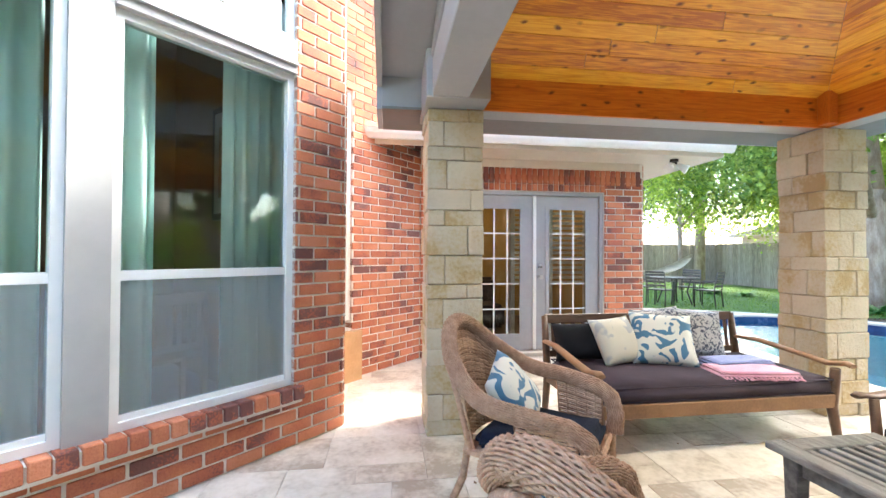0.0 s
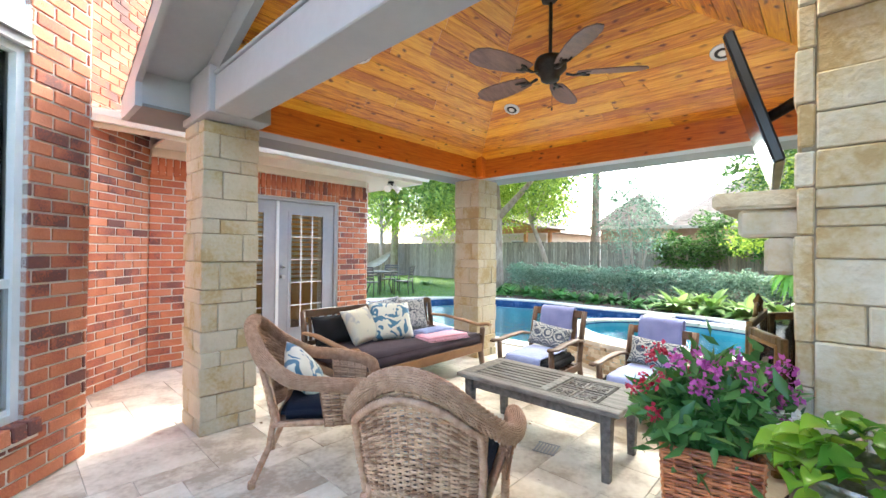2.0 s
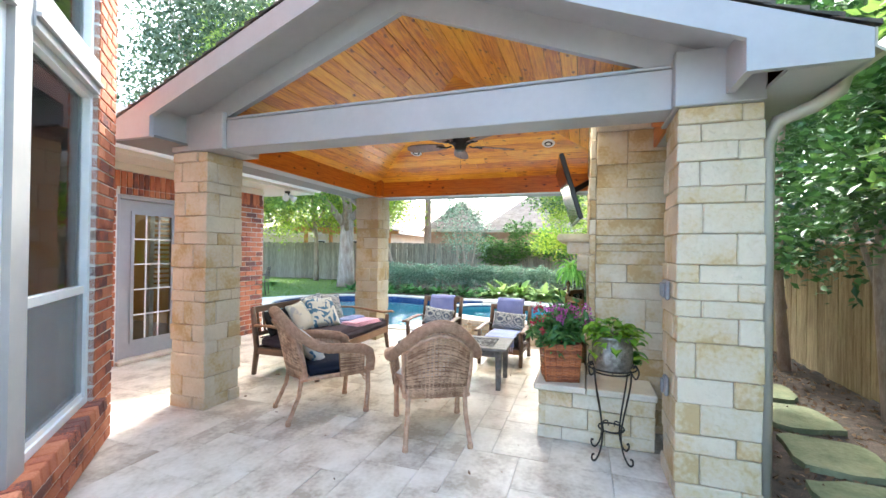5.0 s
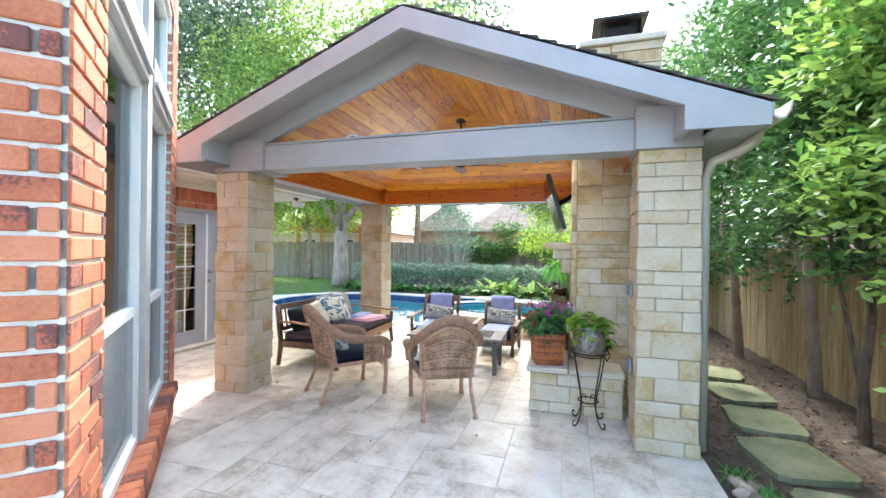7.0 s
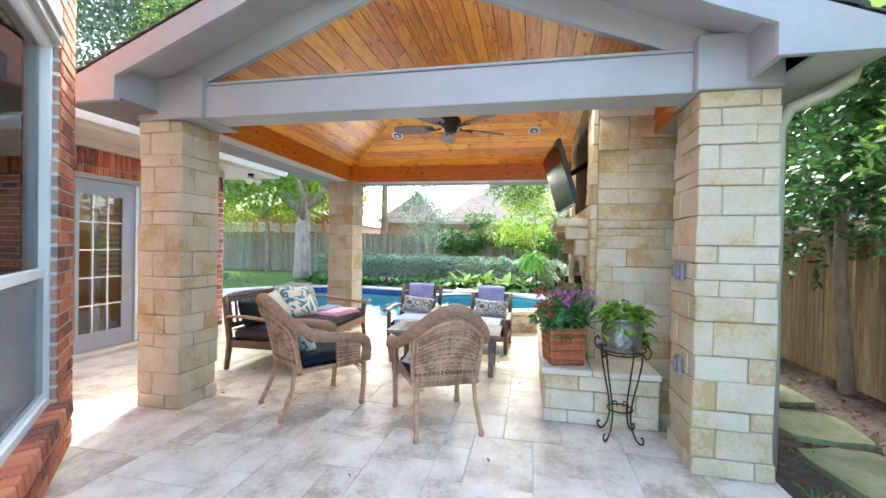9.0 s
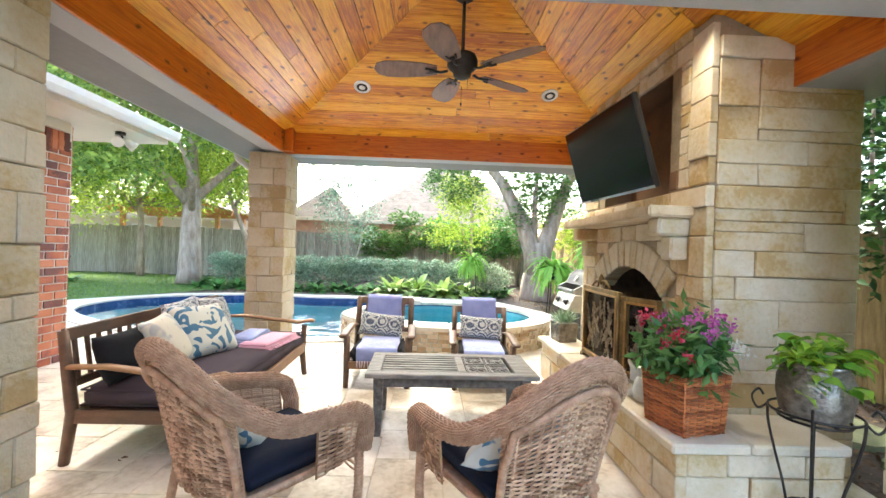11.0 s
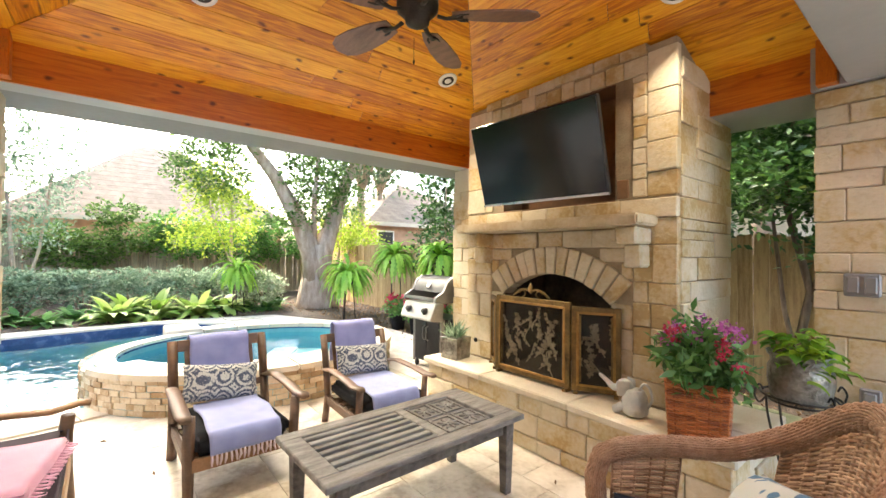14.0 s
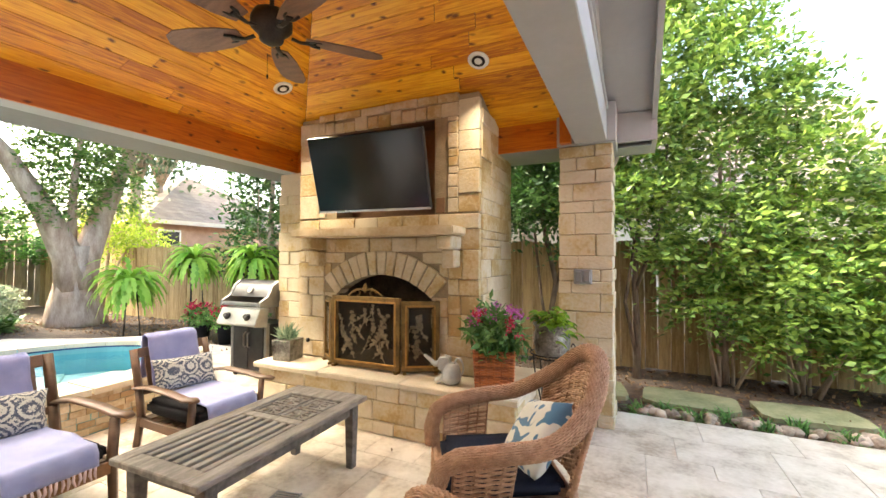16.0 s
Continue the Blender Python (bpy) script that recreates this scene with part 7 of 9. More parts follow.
# big oak behind the pool
tree("oak_tree", (12.9, 9.5, -0.03), ([(0, 0, 0), (0.02, 0.02, 0.4), (0.0, 0.0, 1.5), (0.05, 0.0, 3.0)], 0.36, 0.24),
     [([(0, 0, 2.4), (-0.5, 0.8, 3.6), (-0.9, 2.0, 5.0)], 0.16, 0.05), ([(0, 0, 2.6), (0.6, -0.9, 3.8), (0.7, -2.4, 5.4)], 0.15, 0.05), ([(0.05, 0, 2.9), (0, 0.1, 5), (-0.3, 0.4, 7.5)], 0.2, 0.06), ([(0, 0, 2.2), (-0.9, -0.5, 3.2), (-2.2, -0.8, 4.2)], 0.12, 0.04)],
     [(0, 2.6, 5.2, 2.4, 2.4, 1.6), (0, -2.4, 5.6, 2.2, 2.2, 1.6), (-1.8, 0, 5.4, 2.2, 2.6, 1.5), (0.5, 0.5, 7.6, 3.0, 3.2, 1.8), (-1.0, -2.0, 8.0, 2.6, 2.6, 1.6), (-0.5, 2.8, 7.8, 2.6, 2.4, 1.8), (0, 0.3, 9.8, 2.6, 3.0, 1.6), (-1.5, 1.0, 3.6, 1.2, 1.6, 0.6), (0.2, 4.6, 4.2, 1.8, 1.8, 1.2), (0, -4.4, 6.6, 2.2, 2.4, 1.6), (0, 5.5, 6.8, 2.4, 2.6, 2.0), (0, 4.2, 9.4, 2.6, 2.8, 1.6), (0, -3.6, 9.2, 2.4, 2.6, 1.5), (0.5, 0.5, 11.6, 2.6, 3.2, 1.2)],
     62000, 0.18, leaf_material("sunlit_oak_leaf", (0.10, 0.20, 0.035), (0.42, 0.54, 0.11), 0.5), "tall spreading oak with a lichened grey trunk behind the pool", 11, 0.32)
tree("oak_tree", (11.5, -1.1, -0.03), ([(0.1, -0.1, 0), (0.03, -0.03, 0.2), (0, 0, 0.5), (-0.05, 0.02, 1.0), (-0.05, 0.0, 1.62)], 0.52, 0.24),
     [([(-0.03, 0.02, 0.75), (-0.03, 0.14, 1.4), (0, 0.5, 2.3), (0.1, 1.05, 3.3), (0.2, 1.9, 4.4)], 0.34, 0.10), ([(-0.05, -0.02, 0.75), (-0.05, -0.14, 1.4), (-0.05, -0.42, 2.3), (-0.05, -0.8, 3.4), (0.1, -1.4, 4.6)], 0.33, 0.10), ([(-0.05, 0.1, 1.5), (-0.3, 0.2, 2.8), (-0.4, 0.1, 4.2)], 0.1, 0.04)],
     [(0, 0.1, 3.2, 0.7, 0.8, 0.85), (-0.1, 0.1, 2.75, 0.5, 0.6, 0.55), (-0.1, 0.0, 3.7, 0.7, 0.8, 0.6), (0.2, -0.9, 2.9, 0.6, 0.5, 0.5), (0.2, 1.9, 4.9, 1.8, 1.8, 1.0), (0, -1.5, 5.2, 1.8, 1.8, 1.1), (0, 0, 6.3, 2.4, 2.6, 1.3), (0.4, 2.4, 3.4, 0.8, 0.9, 0.6), (0, 0.9, 2.3, 0.4, 0.5, 0.3)],
     44000, 0.105, oak_leaf, "old live oak with a thick forked pale trunk", 12, 0.22, twig=0.34)
tree("lime_tree", (15.2, 12.6, -0.03), ([(0, 0, 0), (0.1, 0.1, 2), (0, 0.3, 4)], 0.13, 0.08), [([(0, 0.2, 2.4), (-0.4, 1.0, 3.6)], 0.06, 0.02), ([(0, 0.2, 2.6), (-0.4, -1.0, 3.8)], 0.06, 0.02)],
     [(0, 0, 3.9, 1.6, 2.0, 1.2), (-0.4, 1.6, 3.0, 1.2, 1.4, 0.8), (0, -1.6, 3.4, 1.2, 1.3, 0.9), (0, 0.5, 5.6, 1.8, 2.2, 1.3)], 15000, 0.15, lime_leaf, "slender garden tree with bright lime foliage", 13)
tree("lime_tree", (15.0, 8.2, -0.03), ([(0, 0, 0), (0, 0.5, 1.5), (0, 1.3, 3.4)], 0.12, 0.07), [([(0, 1.0, 2.6), (-0.4, 0.2, 3.8)], 0.05, 0.02)],
     [(0, 1.4, 4.0, 1.5, 1.6, 1.0), (0, 0.2, 3.3, 1.0, 1.0, 0.6), (0, 0.5, 5.4, 1.8, 2.2, 1.3)], 9000, 0.15, lime_leaf, "leaning garden tree with bright lime foliage", 14)
tree("lime_tree", (12.2, 15.4, -0.03), ([(0, 0, 0), (0.0, 0.1, 2), (0, 0.1, 4)], 0.10, 0.06), [([(0, 0.1, 2.2), (0.4, 0.7, 3.4)], 0.05, 0.02), ([(0, 0.1, 2.4), (0.5, -0.8, 3.6)], 0.05, 0.02)],
     [(0, 0, 3.6, 1.6, 1.6, 1.0), (1.2, 0.5, 3.0, 1.0, 1.2, 0.7), (0, 0, 5.2, 2.0, 2.0, 1.3)], 11000, 0.14, lime_leaf, "slender garden tree with bright lime foliage", 15)
tree("crape_myrtle", (13.4, 4.6, -0.03), ([(0, 0, 0), (0.05, 0.1, 1.2), (0, 0.2, 2.6)], 0.05, 0.03), [([(0, 0, 0.1), (0, 0.35, 1.3), (0.1, 0.6, 3.0)], 0.04, 0.015), ([(0, 0, 0.1), (0, -0.3, 1.4), (0, -0.5, 3.2)], 0.04, 0.015)],
     [(0, 0.2, 2.6, 0.8, 1.1, 0.9), (0, -0.4, 3.4, 0.8, 0.9, 0.8), (0, 0.6, 3.8, 0.8, 0.9, 0.8), (0, 0, 1.8, 0.5, 0.7, 0.4)], 4200, 0.10, hedge_leaf, "thin multi-stemmed myrtle with sparse foliage", 16, 0.16)
tree("young_tree", (12.6, 0.6, -0.03), ([(0, 0, 0), (0.05, 0.1, 1.4), (0, 0.1, 2.8)], 0.05, 0.03), [([(0, 0, 0.8), (0, 0.5, 2.2), (0, 0.7, 3.0)], 0.03, 0.01)],
     [(0, 0.2, 2.4, 0.6, 0.8, 0.9), (0, 0.5, 3.2, 0.7, 0.8, 0.6), (0, 0.9, 1.9, 0.5, 0.6, 0.4)], 3800, 0.11, lime_leaf, "young garden tree with light green leaves", 17, 0.15)
tree("crape_myrtle", (12.4, -2.0, -0.03), ([(0, 0, 0), (0, -0.1, 1.2), (0, -0.2, 2.4)], 0.05, 0.03), [([(0, 0, 0.5), (0, -0.5, 1.6), (0, -0.8, 2.4)], 0.03, 0.01)],
     [(0, -0.2, 2.2, 0.6, 0.7, 0.7), (0, -0.9, 1.7, 0.5, 0.6, 0.5)], 3000, 0.10, lime_leaf, "small garden tree beside the fence", 18, 0.14)
# trees over the side yard
side_bark = material("side_bark", (0.10, 0.07, 0.05), (0.24, 0.18, 0.13), 8, 0.95, 0.8, 30, stretch=(2, 2, 0.5))
for i, (x, y, h, seed) in enumerate(((7.2, -2.3, 4.4, 31), (4.9, -2.1, 5.2, 32), (3.2, -2.25, 5.6, 33))):
    tree("laurel_tree", (x, y, -0.03), ([(0, 0, 0), (0.05, 0.06, 1.2), (-0.05, 0.1, 2.6), (0, 0.0, h * 0.8)], 0.07, 0.03), [([(0, 0, 0.8), (0.2, 0.2, 1.9), (0.3, 0.1, 3.0)], 0.03, 0.012)],
         [(0, -0.1, h * 0.42, 0.9, 0.75, 0.8), (0.2, -0.3, h * 0.6, 1.1, 0.9, 0.9), (-0.2, 0.0, h * 0.8, 1.1, 0.95, 0.9), (0, -0.6, h, 1.1, 1.0, 0.9), (0.3, 0.2, h * 0.3, 0.5, 0.45, 0.4)], 12000, 0.105, laurel, "tall glossy-leaved evergreen beside the fence", seed, 0.16, aspect=0.48, twig=0.38)
for x, y, s, seed in ((1.95, -2.0, 0.95, 46), (0.95, -1.95, 1.0, 41)):
    rs = random.Random(seed)
    a, b = rs.uniform(-0.15, 0.15), rs.uniform(-0.1, 0.15)
    tree("laurel_shrub", (x, y, -0.03), ([(0, 0, 0), (a * 0.4, b * 0.5, 0.5), (-a * 0.5, b, 1.1), (a, b, 1.9), (a * 0.5, 0, 3.0), (0, -0.1, 4.2 * s)], 0.046, 0.015),
         [([(0, 0, 0.25), (0.12, 0.05, 0.9), (0.05 + a, 0.16, 1.6), (0.25, 0.2, 2.6)], 0.026, 0.01), ([(-a * 0.5, b, 1.0), (-0.25, 0.1, 1.8), (-0.35, 0.0, 2.8)], 0.024, 0.01)],
         [(0, -0.05, 2.75 * s, 0.65 * s, 0.55, 0.7), (0.15, 0.15, 2.15, 0.72 * s, 0.55, 0.34), (-0.1, 0.0, 3.6 * s, 0.65 * s, 0.55, 0.7 * s), (0, -0.2, 4.6 * s, 0.55 * s, 0.5, 0.6 * s), (0.1, 0.3, 3.1 * s, 0.5, 0.4, 0.5)]
         + [(-0.25, 0.2, 1.5, 0.2, 0.2, 0.1)],
         17000, 0.088, laurel if seed == 46 else laurel_light, "tall leafy evergreen on thin bare stems against the side fence", seed, 0.14, aspect=0.48, barkmat=side_bark, twig=0.36)
for x, y, s, seed in ((0.05, -2.1, 0.98, 41), (-0.62, -2.05, 0.70, 42), (-1.35, -2.05, 0.50, 43), (-3.3, -2.2, 0.6, 44), (-4.9, -2.2, 0.9, 45)):
    low_ = [(0.25, 0.3, 1.0, 0.36, 0.3, 0.28)] if x > -1 else [(0.1, 0.25, 1.1 * s, 0.5 * s, 0.4, 0.35 * s), (0.4, 0.1, 0.75, 0.3, 0.3, 0.3)]
    bush("laurel_shrub", (x, y, -0.03), [(0, -0.05, 2.6 * s, 0.6 * s, 0.5, 0.7 * s), (0.1, 0.1, 1.75 * s, 0.72 * s, 0.62, 0.55 * s), (-0.1, 0.0, 3.5 * s, 0.6 * s, 0.5, 0.7 * s), (0, -0.2, 4.5 * s, 0.5 * s, 0.5, 0.6 * s), (-0.3, 0.3, 0.65, 0.28, 0.25, 0.25)] + low_, 15000 if s > 0.8 else 8500, 0.088, laurel if seed == 44 else laurel_light, "tall leafy evergreen shrub against the side fence", seed, 0.13, 0.48, group="side yard shrubs", twig=0.36)
# woods over the back
wood_leaf = leaf_material("wood_leaf", (0.05, 0.09, 0.045), (0.20, 0.26, 0.145), 0.5)
for i, (x, y, r, h, seed) in enumerate(((22, 9.5, 5.6, 17.0, 50), (15.5, 18.5, 5.4, 16.0, 49), (26, 16, 3.4, 8.0, 51), (24, 22, 3.4, 8.5, 52), (22, -9, 4.2, 13.0, 53), (15, 23, 3.2, 8.0, 54), (7, 25, 3.2, 7.5, 55), (17.5, -5.5, 2.8, 11.0, 56), (9, -6.5, 2.8, 9.0, 57), (3.5, -7.5, 3.0, 9.0, 58), (-10, -7, 2.8, 7.5, 59))):
    tree("wood_tree", (x, y, -0.03), ([(0, 0, 0), (0.1, 0, h * 0.3), (0, 0.1, h * 0.6)], 0.25, 0.12), [([(0, 0, h * 0.38), (r * 0.3 * math.cos(q), r * 0.3 * math.sin(q), h * 0.58), (r * 0.75 * math.cos(q + 0.3), r * 0.75 * math.sin(q + 0.3), h * (0.78 + 0.08 * math.sin(q * 3)))], 0.11, 0.03) for q in (0.4, 1.6, 2.9, 4.1, 5.3)],
         [(0, 0, h * 0.62, r, r, h * 0.2), (r * 0.4, r * 0.5, h * 0.82, r * 0.7, r * 0.7, h * 0.16), (-r * 0.4, -r * 0.5, h * 0.8, r * 0.7, r * 0.7, h * 0.16), (0, 0, h * 0.98, r * 0.6, r * 0.6, h * 0.12)], 30000 if i < 2 else 9000, 0.27, wood_leaf if i % 2 or i < 2 else laurel, "tall leafy tree beyond the fences", seed, 0.55)

# planting beds
for i in range(9):
    y = 8.3 - i * 0.95
    x = 13.0 + 0.25 * math.sin(i * 1.7)
    bush("hedge_shrub", (x, y, -0.03), [(0, 0, 0.55, 0.5, 0.55, 0.42), (0.1, 0.25, 0.8, 0.35, 0.35, 0.25), (-0.1, -0.2, 0.72, 0.38, 0.38, 0.28)], 3200, 0.085, hedge_leaf, "rounded grey-green variegated shrub in the bed", 60 + i, 0.06, group="variegated hedge", twig=0.2)
cover_spots = []
for i in range(26):
    y = 8.7 - i * 0.36
    x = 11.95 + 0.3 * math.sin(i * 2.3)
    cover_spots.append((x, y, 300 + i))


def strap_plant(name, base, n, length, width, mat, label, seed, rise=0.9, group="", category="plant", extra=None):
    """A tuft of arching strap leaves, each a bent ribbon."""
    t = thing(name, pose(*base), label, category, group)
    rng = np.random.default_rng(seed)
    v, f = [], []
    for i in range(n):
        a, l = rng.uniform(0, 2 * math.pi), length * rng.uniform(0.6, 1.1)
        el = rng.uniform(0.35, 1.35) * rise
        p_, d = np.array([rng.uniform(-0.06, 0.06), rng.uniform(-0.06, 0.06), 0.0]), np.array([math.cos(a) * math.cos(el), math.sin(a) * math.cos(el), math.sin(el)])
        s = np.array([-math.sin(a), math.cos(a), 0])
        k0 = len(v)
        for k in range(7):
            w = width * math.sin(math.pi * (0.08 + 0.88 * k / 6)) * 0.5
            v += [p_ + s * w, p_ - s * w]
            p_ = p_ + d * l / 6
            d = d + np.array([0, 0, -0.22])
            d /= np.linalg.norm(d)
        for k in range(6):
            q = k0 + 2 * k
            f += [(q, q + 1, q + 3), (q, q + 3, q + 2)]
    ob = new("foliage", tri_mesh("foliage", np.array(v), np.array(f), mat))
    ob.parent = t
    return t


for x, y, k in cover_spots:
    strap_plant("ground_cover", (x, y, -0.03), 40, 0.48, 0.12, low_leaf, "low dark green leafy perennial in the bed", k, 0.85, "bed perennials")
for i, (x, y) in enumerate(((11.5, 3.0), (11.7, 2.3), (11.5, 1.6), (11.9, 1.0), (12.0, 2.8))):
    strap_plant("ginger_plant", (x, y, -0.03), 54, 0.78, 0.17, ginger_leaf, "clump of broad yellow-green variegated ginger leaves", 100 + i, group="ginger clumps")
bush("pale_shrub", (12.0, 0.1, -0.03), [(0, 0, 0.55, 0.5, 0.5, 0.4), (0, 0.3, 0.8, 0.3, 0.3, 0.25)], 3000, 0.085, pale_leaf, "rounded white-variegated shrub in the bed", 121, 0.06, twig=0.2)
for i, (x, y) in enumerate(((12.0, 13.5), (12.3, 12.6), (12.6, 8.8), (12.4, 14.6))):
    strap_plant("hosta", (x, y, -0.03), 40, 0.42, 0.15, low_leaf, "clump of broad green hosta leaves", 130 + i, 0.8, "hostas")


def fern(base, z, r, n, seed, label):
    """A fern on a slim stand: arching fronds with many small leaflets."""
    t = thing("fern", pose(*base), label, "fern", "ferns")
    rng = np.random.default_rng(seed)
    v, f = [], []
    for i in range(n):
        a, el, l = rng.uniform(0, 2 * math.pi), rng.uniform(-0.1, 1.35), r * rng.uniform(0.9, 1.6)
        p_ = np.array([0, 0, z])
        d = np.array([math.cos(a) * math.cos(el), math.sin(a) * math.cos(el), math.sin(el)])
        s = np.array([-math.sin(a), math.cos(a), rng.normal() * 0.25])
        k0 = len(v)
        for k in range(15):
            w = 0.055 * math.sin(math.pi * (0.1 + 0.86 * k / 14)) * (1.0 if k % 2 else 0.42)
            v += [p_ + s * w, p_ - s * w]
            p_ = p_ + d * l / 14
            d = d + np.array([0, 0, -0.2])
            d /= np.linalg.norm(d)
        for k in range(14):
            q = k0 + 2 * k
            f += [(q, q + 1, q + 3), (q, q + 3, q + 2)]
    v, f = np.array(v), np.array(f)
    ob = new("fronds", tri_mesh("fronds", v, f, fern_leaf))
    ob.parent = t
    bm = bmesh.new()
    lathe(bm, [(0.09, z - 0.2), (0.13, z - 0.02), (0.12, z)], 14)
    part("pot", bm, dark_metal, t)
    bm = bmesh.new()
    for k in range(3):
        a = 2 * math.pi * k / 3
        tube(bm, [(0.1 * math.cos(a), 0.1 * math.sin(a), z - 0.2), (0.16 * math.cos(a), 0.16 * math.sin(a), 0)], 0.01, 5)
    part("stand", bm, dark_metal, t)


fern((11.6, 0.75, -0.03), 0.95, 0.52, 100, 141, "bushy green fern on a slim stand in the bed")
fern((9.1, -0.85, -0.03), 0.95, 0.58, 120, 142, "bushy green fern on a slim stand by the oak")
fern((8.3, -1.5, -0.03), 1.35, 0.50, 110, 143, "bushy green fern on a tall stand by the fence")
fern((7.1, -1.75, -0.03), 1.35, 0.48, 110, 144, "bushy green fern on a tall stand by the fence")
red_petal = leaf_material("red_petal", (0.35, 0.01, 0.03), (0.65, 0.06, 0.14), 0.5)
for i, (x, y) in enumerate(((7.6, -1.15), (7.05, -1.2), (6.6, -1.25))):
    t = thing("flower_pot", pose(x, y, -0.03), "black nursery pot of red flowers beside the deck", "potted plant", "red flower pots")
    bm = bmesh.new()
    lathe(bm, [(0.11, 0), (0.15, 0.26), (0.16, 0.27), (0.15, 0.28)], 16)
    part("pot", bm, black_cloth, t)
    rng = np.random.default_rng(150 + i)
    v, f = leaf_arrays(clumps(rng, [(0, 0, 0.42, 0.24, 0.24, 0.16)], 700, 0.05, 10), 0.08, rng)
    ob = new("foliage", tri_mesh("foliage", v, f, low_leaf))
    ob.parent = t
    v, f = leaf_arrays(clumps(rng, [(0, 0, 0.52, 0.25, 0.25, 0.12)], 260, 0.025, 12, 0.8), 0.045, rng, 0.8)
    ob = new("bloom", tri_mesh("bloom", v, f, red_petal))
    ob.parent = t
# vines on the back fence
for i, (y, s) in enumerate(((1.2, 1.0), (2.6, 1.1), (-0.4, 0.9), (3.8, 0.8), (-1.6, 1.0))):
    bush("fence_vine", (16.1, y, -0.03), [(0, 0, 1.75 * s, 0.4, 1.0, 0.5), (0, 0.4, 2.3 * s, 0.3, 0.6, 0.35)], 2600, 0.12, oak_leaf if i % 2 else low_leaf, "dense green vine over the back fence", 160 + i, 0.1, 0.5, group="fence vines", twig=0.3)
# fallen leaves and stones of the side bed
rng = np.random.default_rng(171)
k = 5200
P = np.stack([rng.uniform(-6, 12.5, k), rng.uniform(-2.4, -0.68, k), np.full(k, -0.028)], 1)
P2 = np.stack([rng.uniform(10.9, 13.5, 2600), rng.uniform(-2.0, 9.0, 2600), np.full(2600, -0.028)], 1)
v, f = leaf_arrays(np.concatenate([P, P2]), 0.055, rng, 0.5, 0.0, np.stack([rng.normal(size=k + 2600), rng.normal(size=k + 2600), np.full(k + 2600, 0.12)], 1))
tagged(new("leaf_litter", tri_mesh("leaf_litter", v, f, leaf_material("dead_leaf", (0.10, 0.055, 0.03), (0.34, 0.22, 0.13), 0.8))), "brown fallen leaves and mulch on the beds", "leaf litter", kind="stuff")
slab_mat = material("mossy_slab", (0.13, 0.15, 0.07), (0.28, 0.28, 0.16), 3, 0.9, 0.4, 30)
for i, (x, y, w, d, r) in enumerate(((2.95, -1.42, 0.62, 0.55, 8), (2.15, -1.35, 0.62, 0.58, -6), (1.38, -1.25, 0.66, 0.58, 5), (0.50, -1.22, 0.84, 0.52, -4), (-0.42, -1.22, 0.80, 0.50, 3), (-1.4, -1.25, 0.8, 0.5, -5), (-2.4, -1.22, 0.8, 0.52, 4), (3.75, -1.45, 0.6, 0.55, -9))):
    bm = bmesh.new()
    rnd = random.Random(i)
    poly = [(w / 2 * math.copysign(abs(math.cos(t)) ** 0.4, math.cos(t)) * rnd.uniform(0.92, 1.05), d / 2 * math.copysign(abs(math.sin(t)) ** 0.4, math.sin(t)) * rnd.uniform(0.92, 1.05)) for t in [2 * math.pi * q / 18 for q in range(18)]]
    prism(bm, poly, -0.02, 0.025)
    bm.transform(pose(x, y, -0.012, 0, 0, r))
    solid("stepping_stone", bm, slab_mat, "flat mossy stepping stone in the side yard mulch", "stepping stone", "stepping stones")
bm = bmesh.new()
rnd = random.Random(8)
rock = material("river_rock", (0.20, 0.15, 0.11), (0.48, 0.38, 0.29), 5, 0.85, 0.3, 40, per="island", vary=0.5)
for i in range(150):
    x = rnd.uniform(-4.5, 1.0)
    b2 = bmesh.new()
    bmesh.ops.create_icosphere(b2, subdivisions=1, radius=rnd.uniform(0.025, 0.075))
    b2.transform(pose(x, -0.68 - rnd.random() * 0.14, -0.015, rnd.uniform(0, 90), 0, rnd.uniform(0, 180)) @ Matrix.Diagonal((1.3, 0.9, 0.6, 1)))
    for fc in b2.faces:
        fc.smooth = True
    merge(bm, b2)
tagged(new("edge_rocks", mesh_of("edge_rocks", bm, rock)), "small brown rocks along the paving edge", "rocks", kind="stuff")
for i, x in enumerate((0.95, 0.72, 0.5, 0.28, 0.0, -0.25, -0.5, -0.8, -1.2, -1.6, -2.0, -2.8)):
    strap_plant("monkey_grass", (x, -0.74 - 0.10 * (i % 2), -0.03), 60, 0.15, 0.012, low_leaf, "tuft of dark dwarf grass beside the paving", 180 + i, 1.0, "dwarf grass tufts")
# lawn grass
rng = np.random.default_rng(191)
k = 26000
P = np.stack([rng.uniform(4, 16.3, k), rng.uniform(8.0, 19, k), np.full(k, -0.022)], 1)
LAWN = [(8.3, 9.6), (12.2, 7.6), (15.5, 7.4), (16.3, 19.5), (-4, 19.5), (-4, 13.0), (5.0, 11.5)]
P = P[[inside(a, b, LAWN) for a, b in P[:, :2]]]
v, f = leaf_arrays(P, 0.07, rng, 0.14, 0.0, np.stack([rng.normal(size=len(P)) * 0.4, rng.normal(size=len(P)) * 0.4, np.ones(len(P))], 1))
tagged(new("grass", tri_mesh("grass", v, f, leaf_material("grass_blade", (0.10, 0.20, 0.03), (0.28, 0.42, 0.07), 0.6))), "short green lawn grass", "grass", kind="stuff")

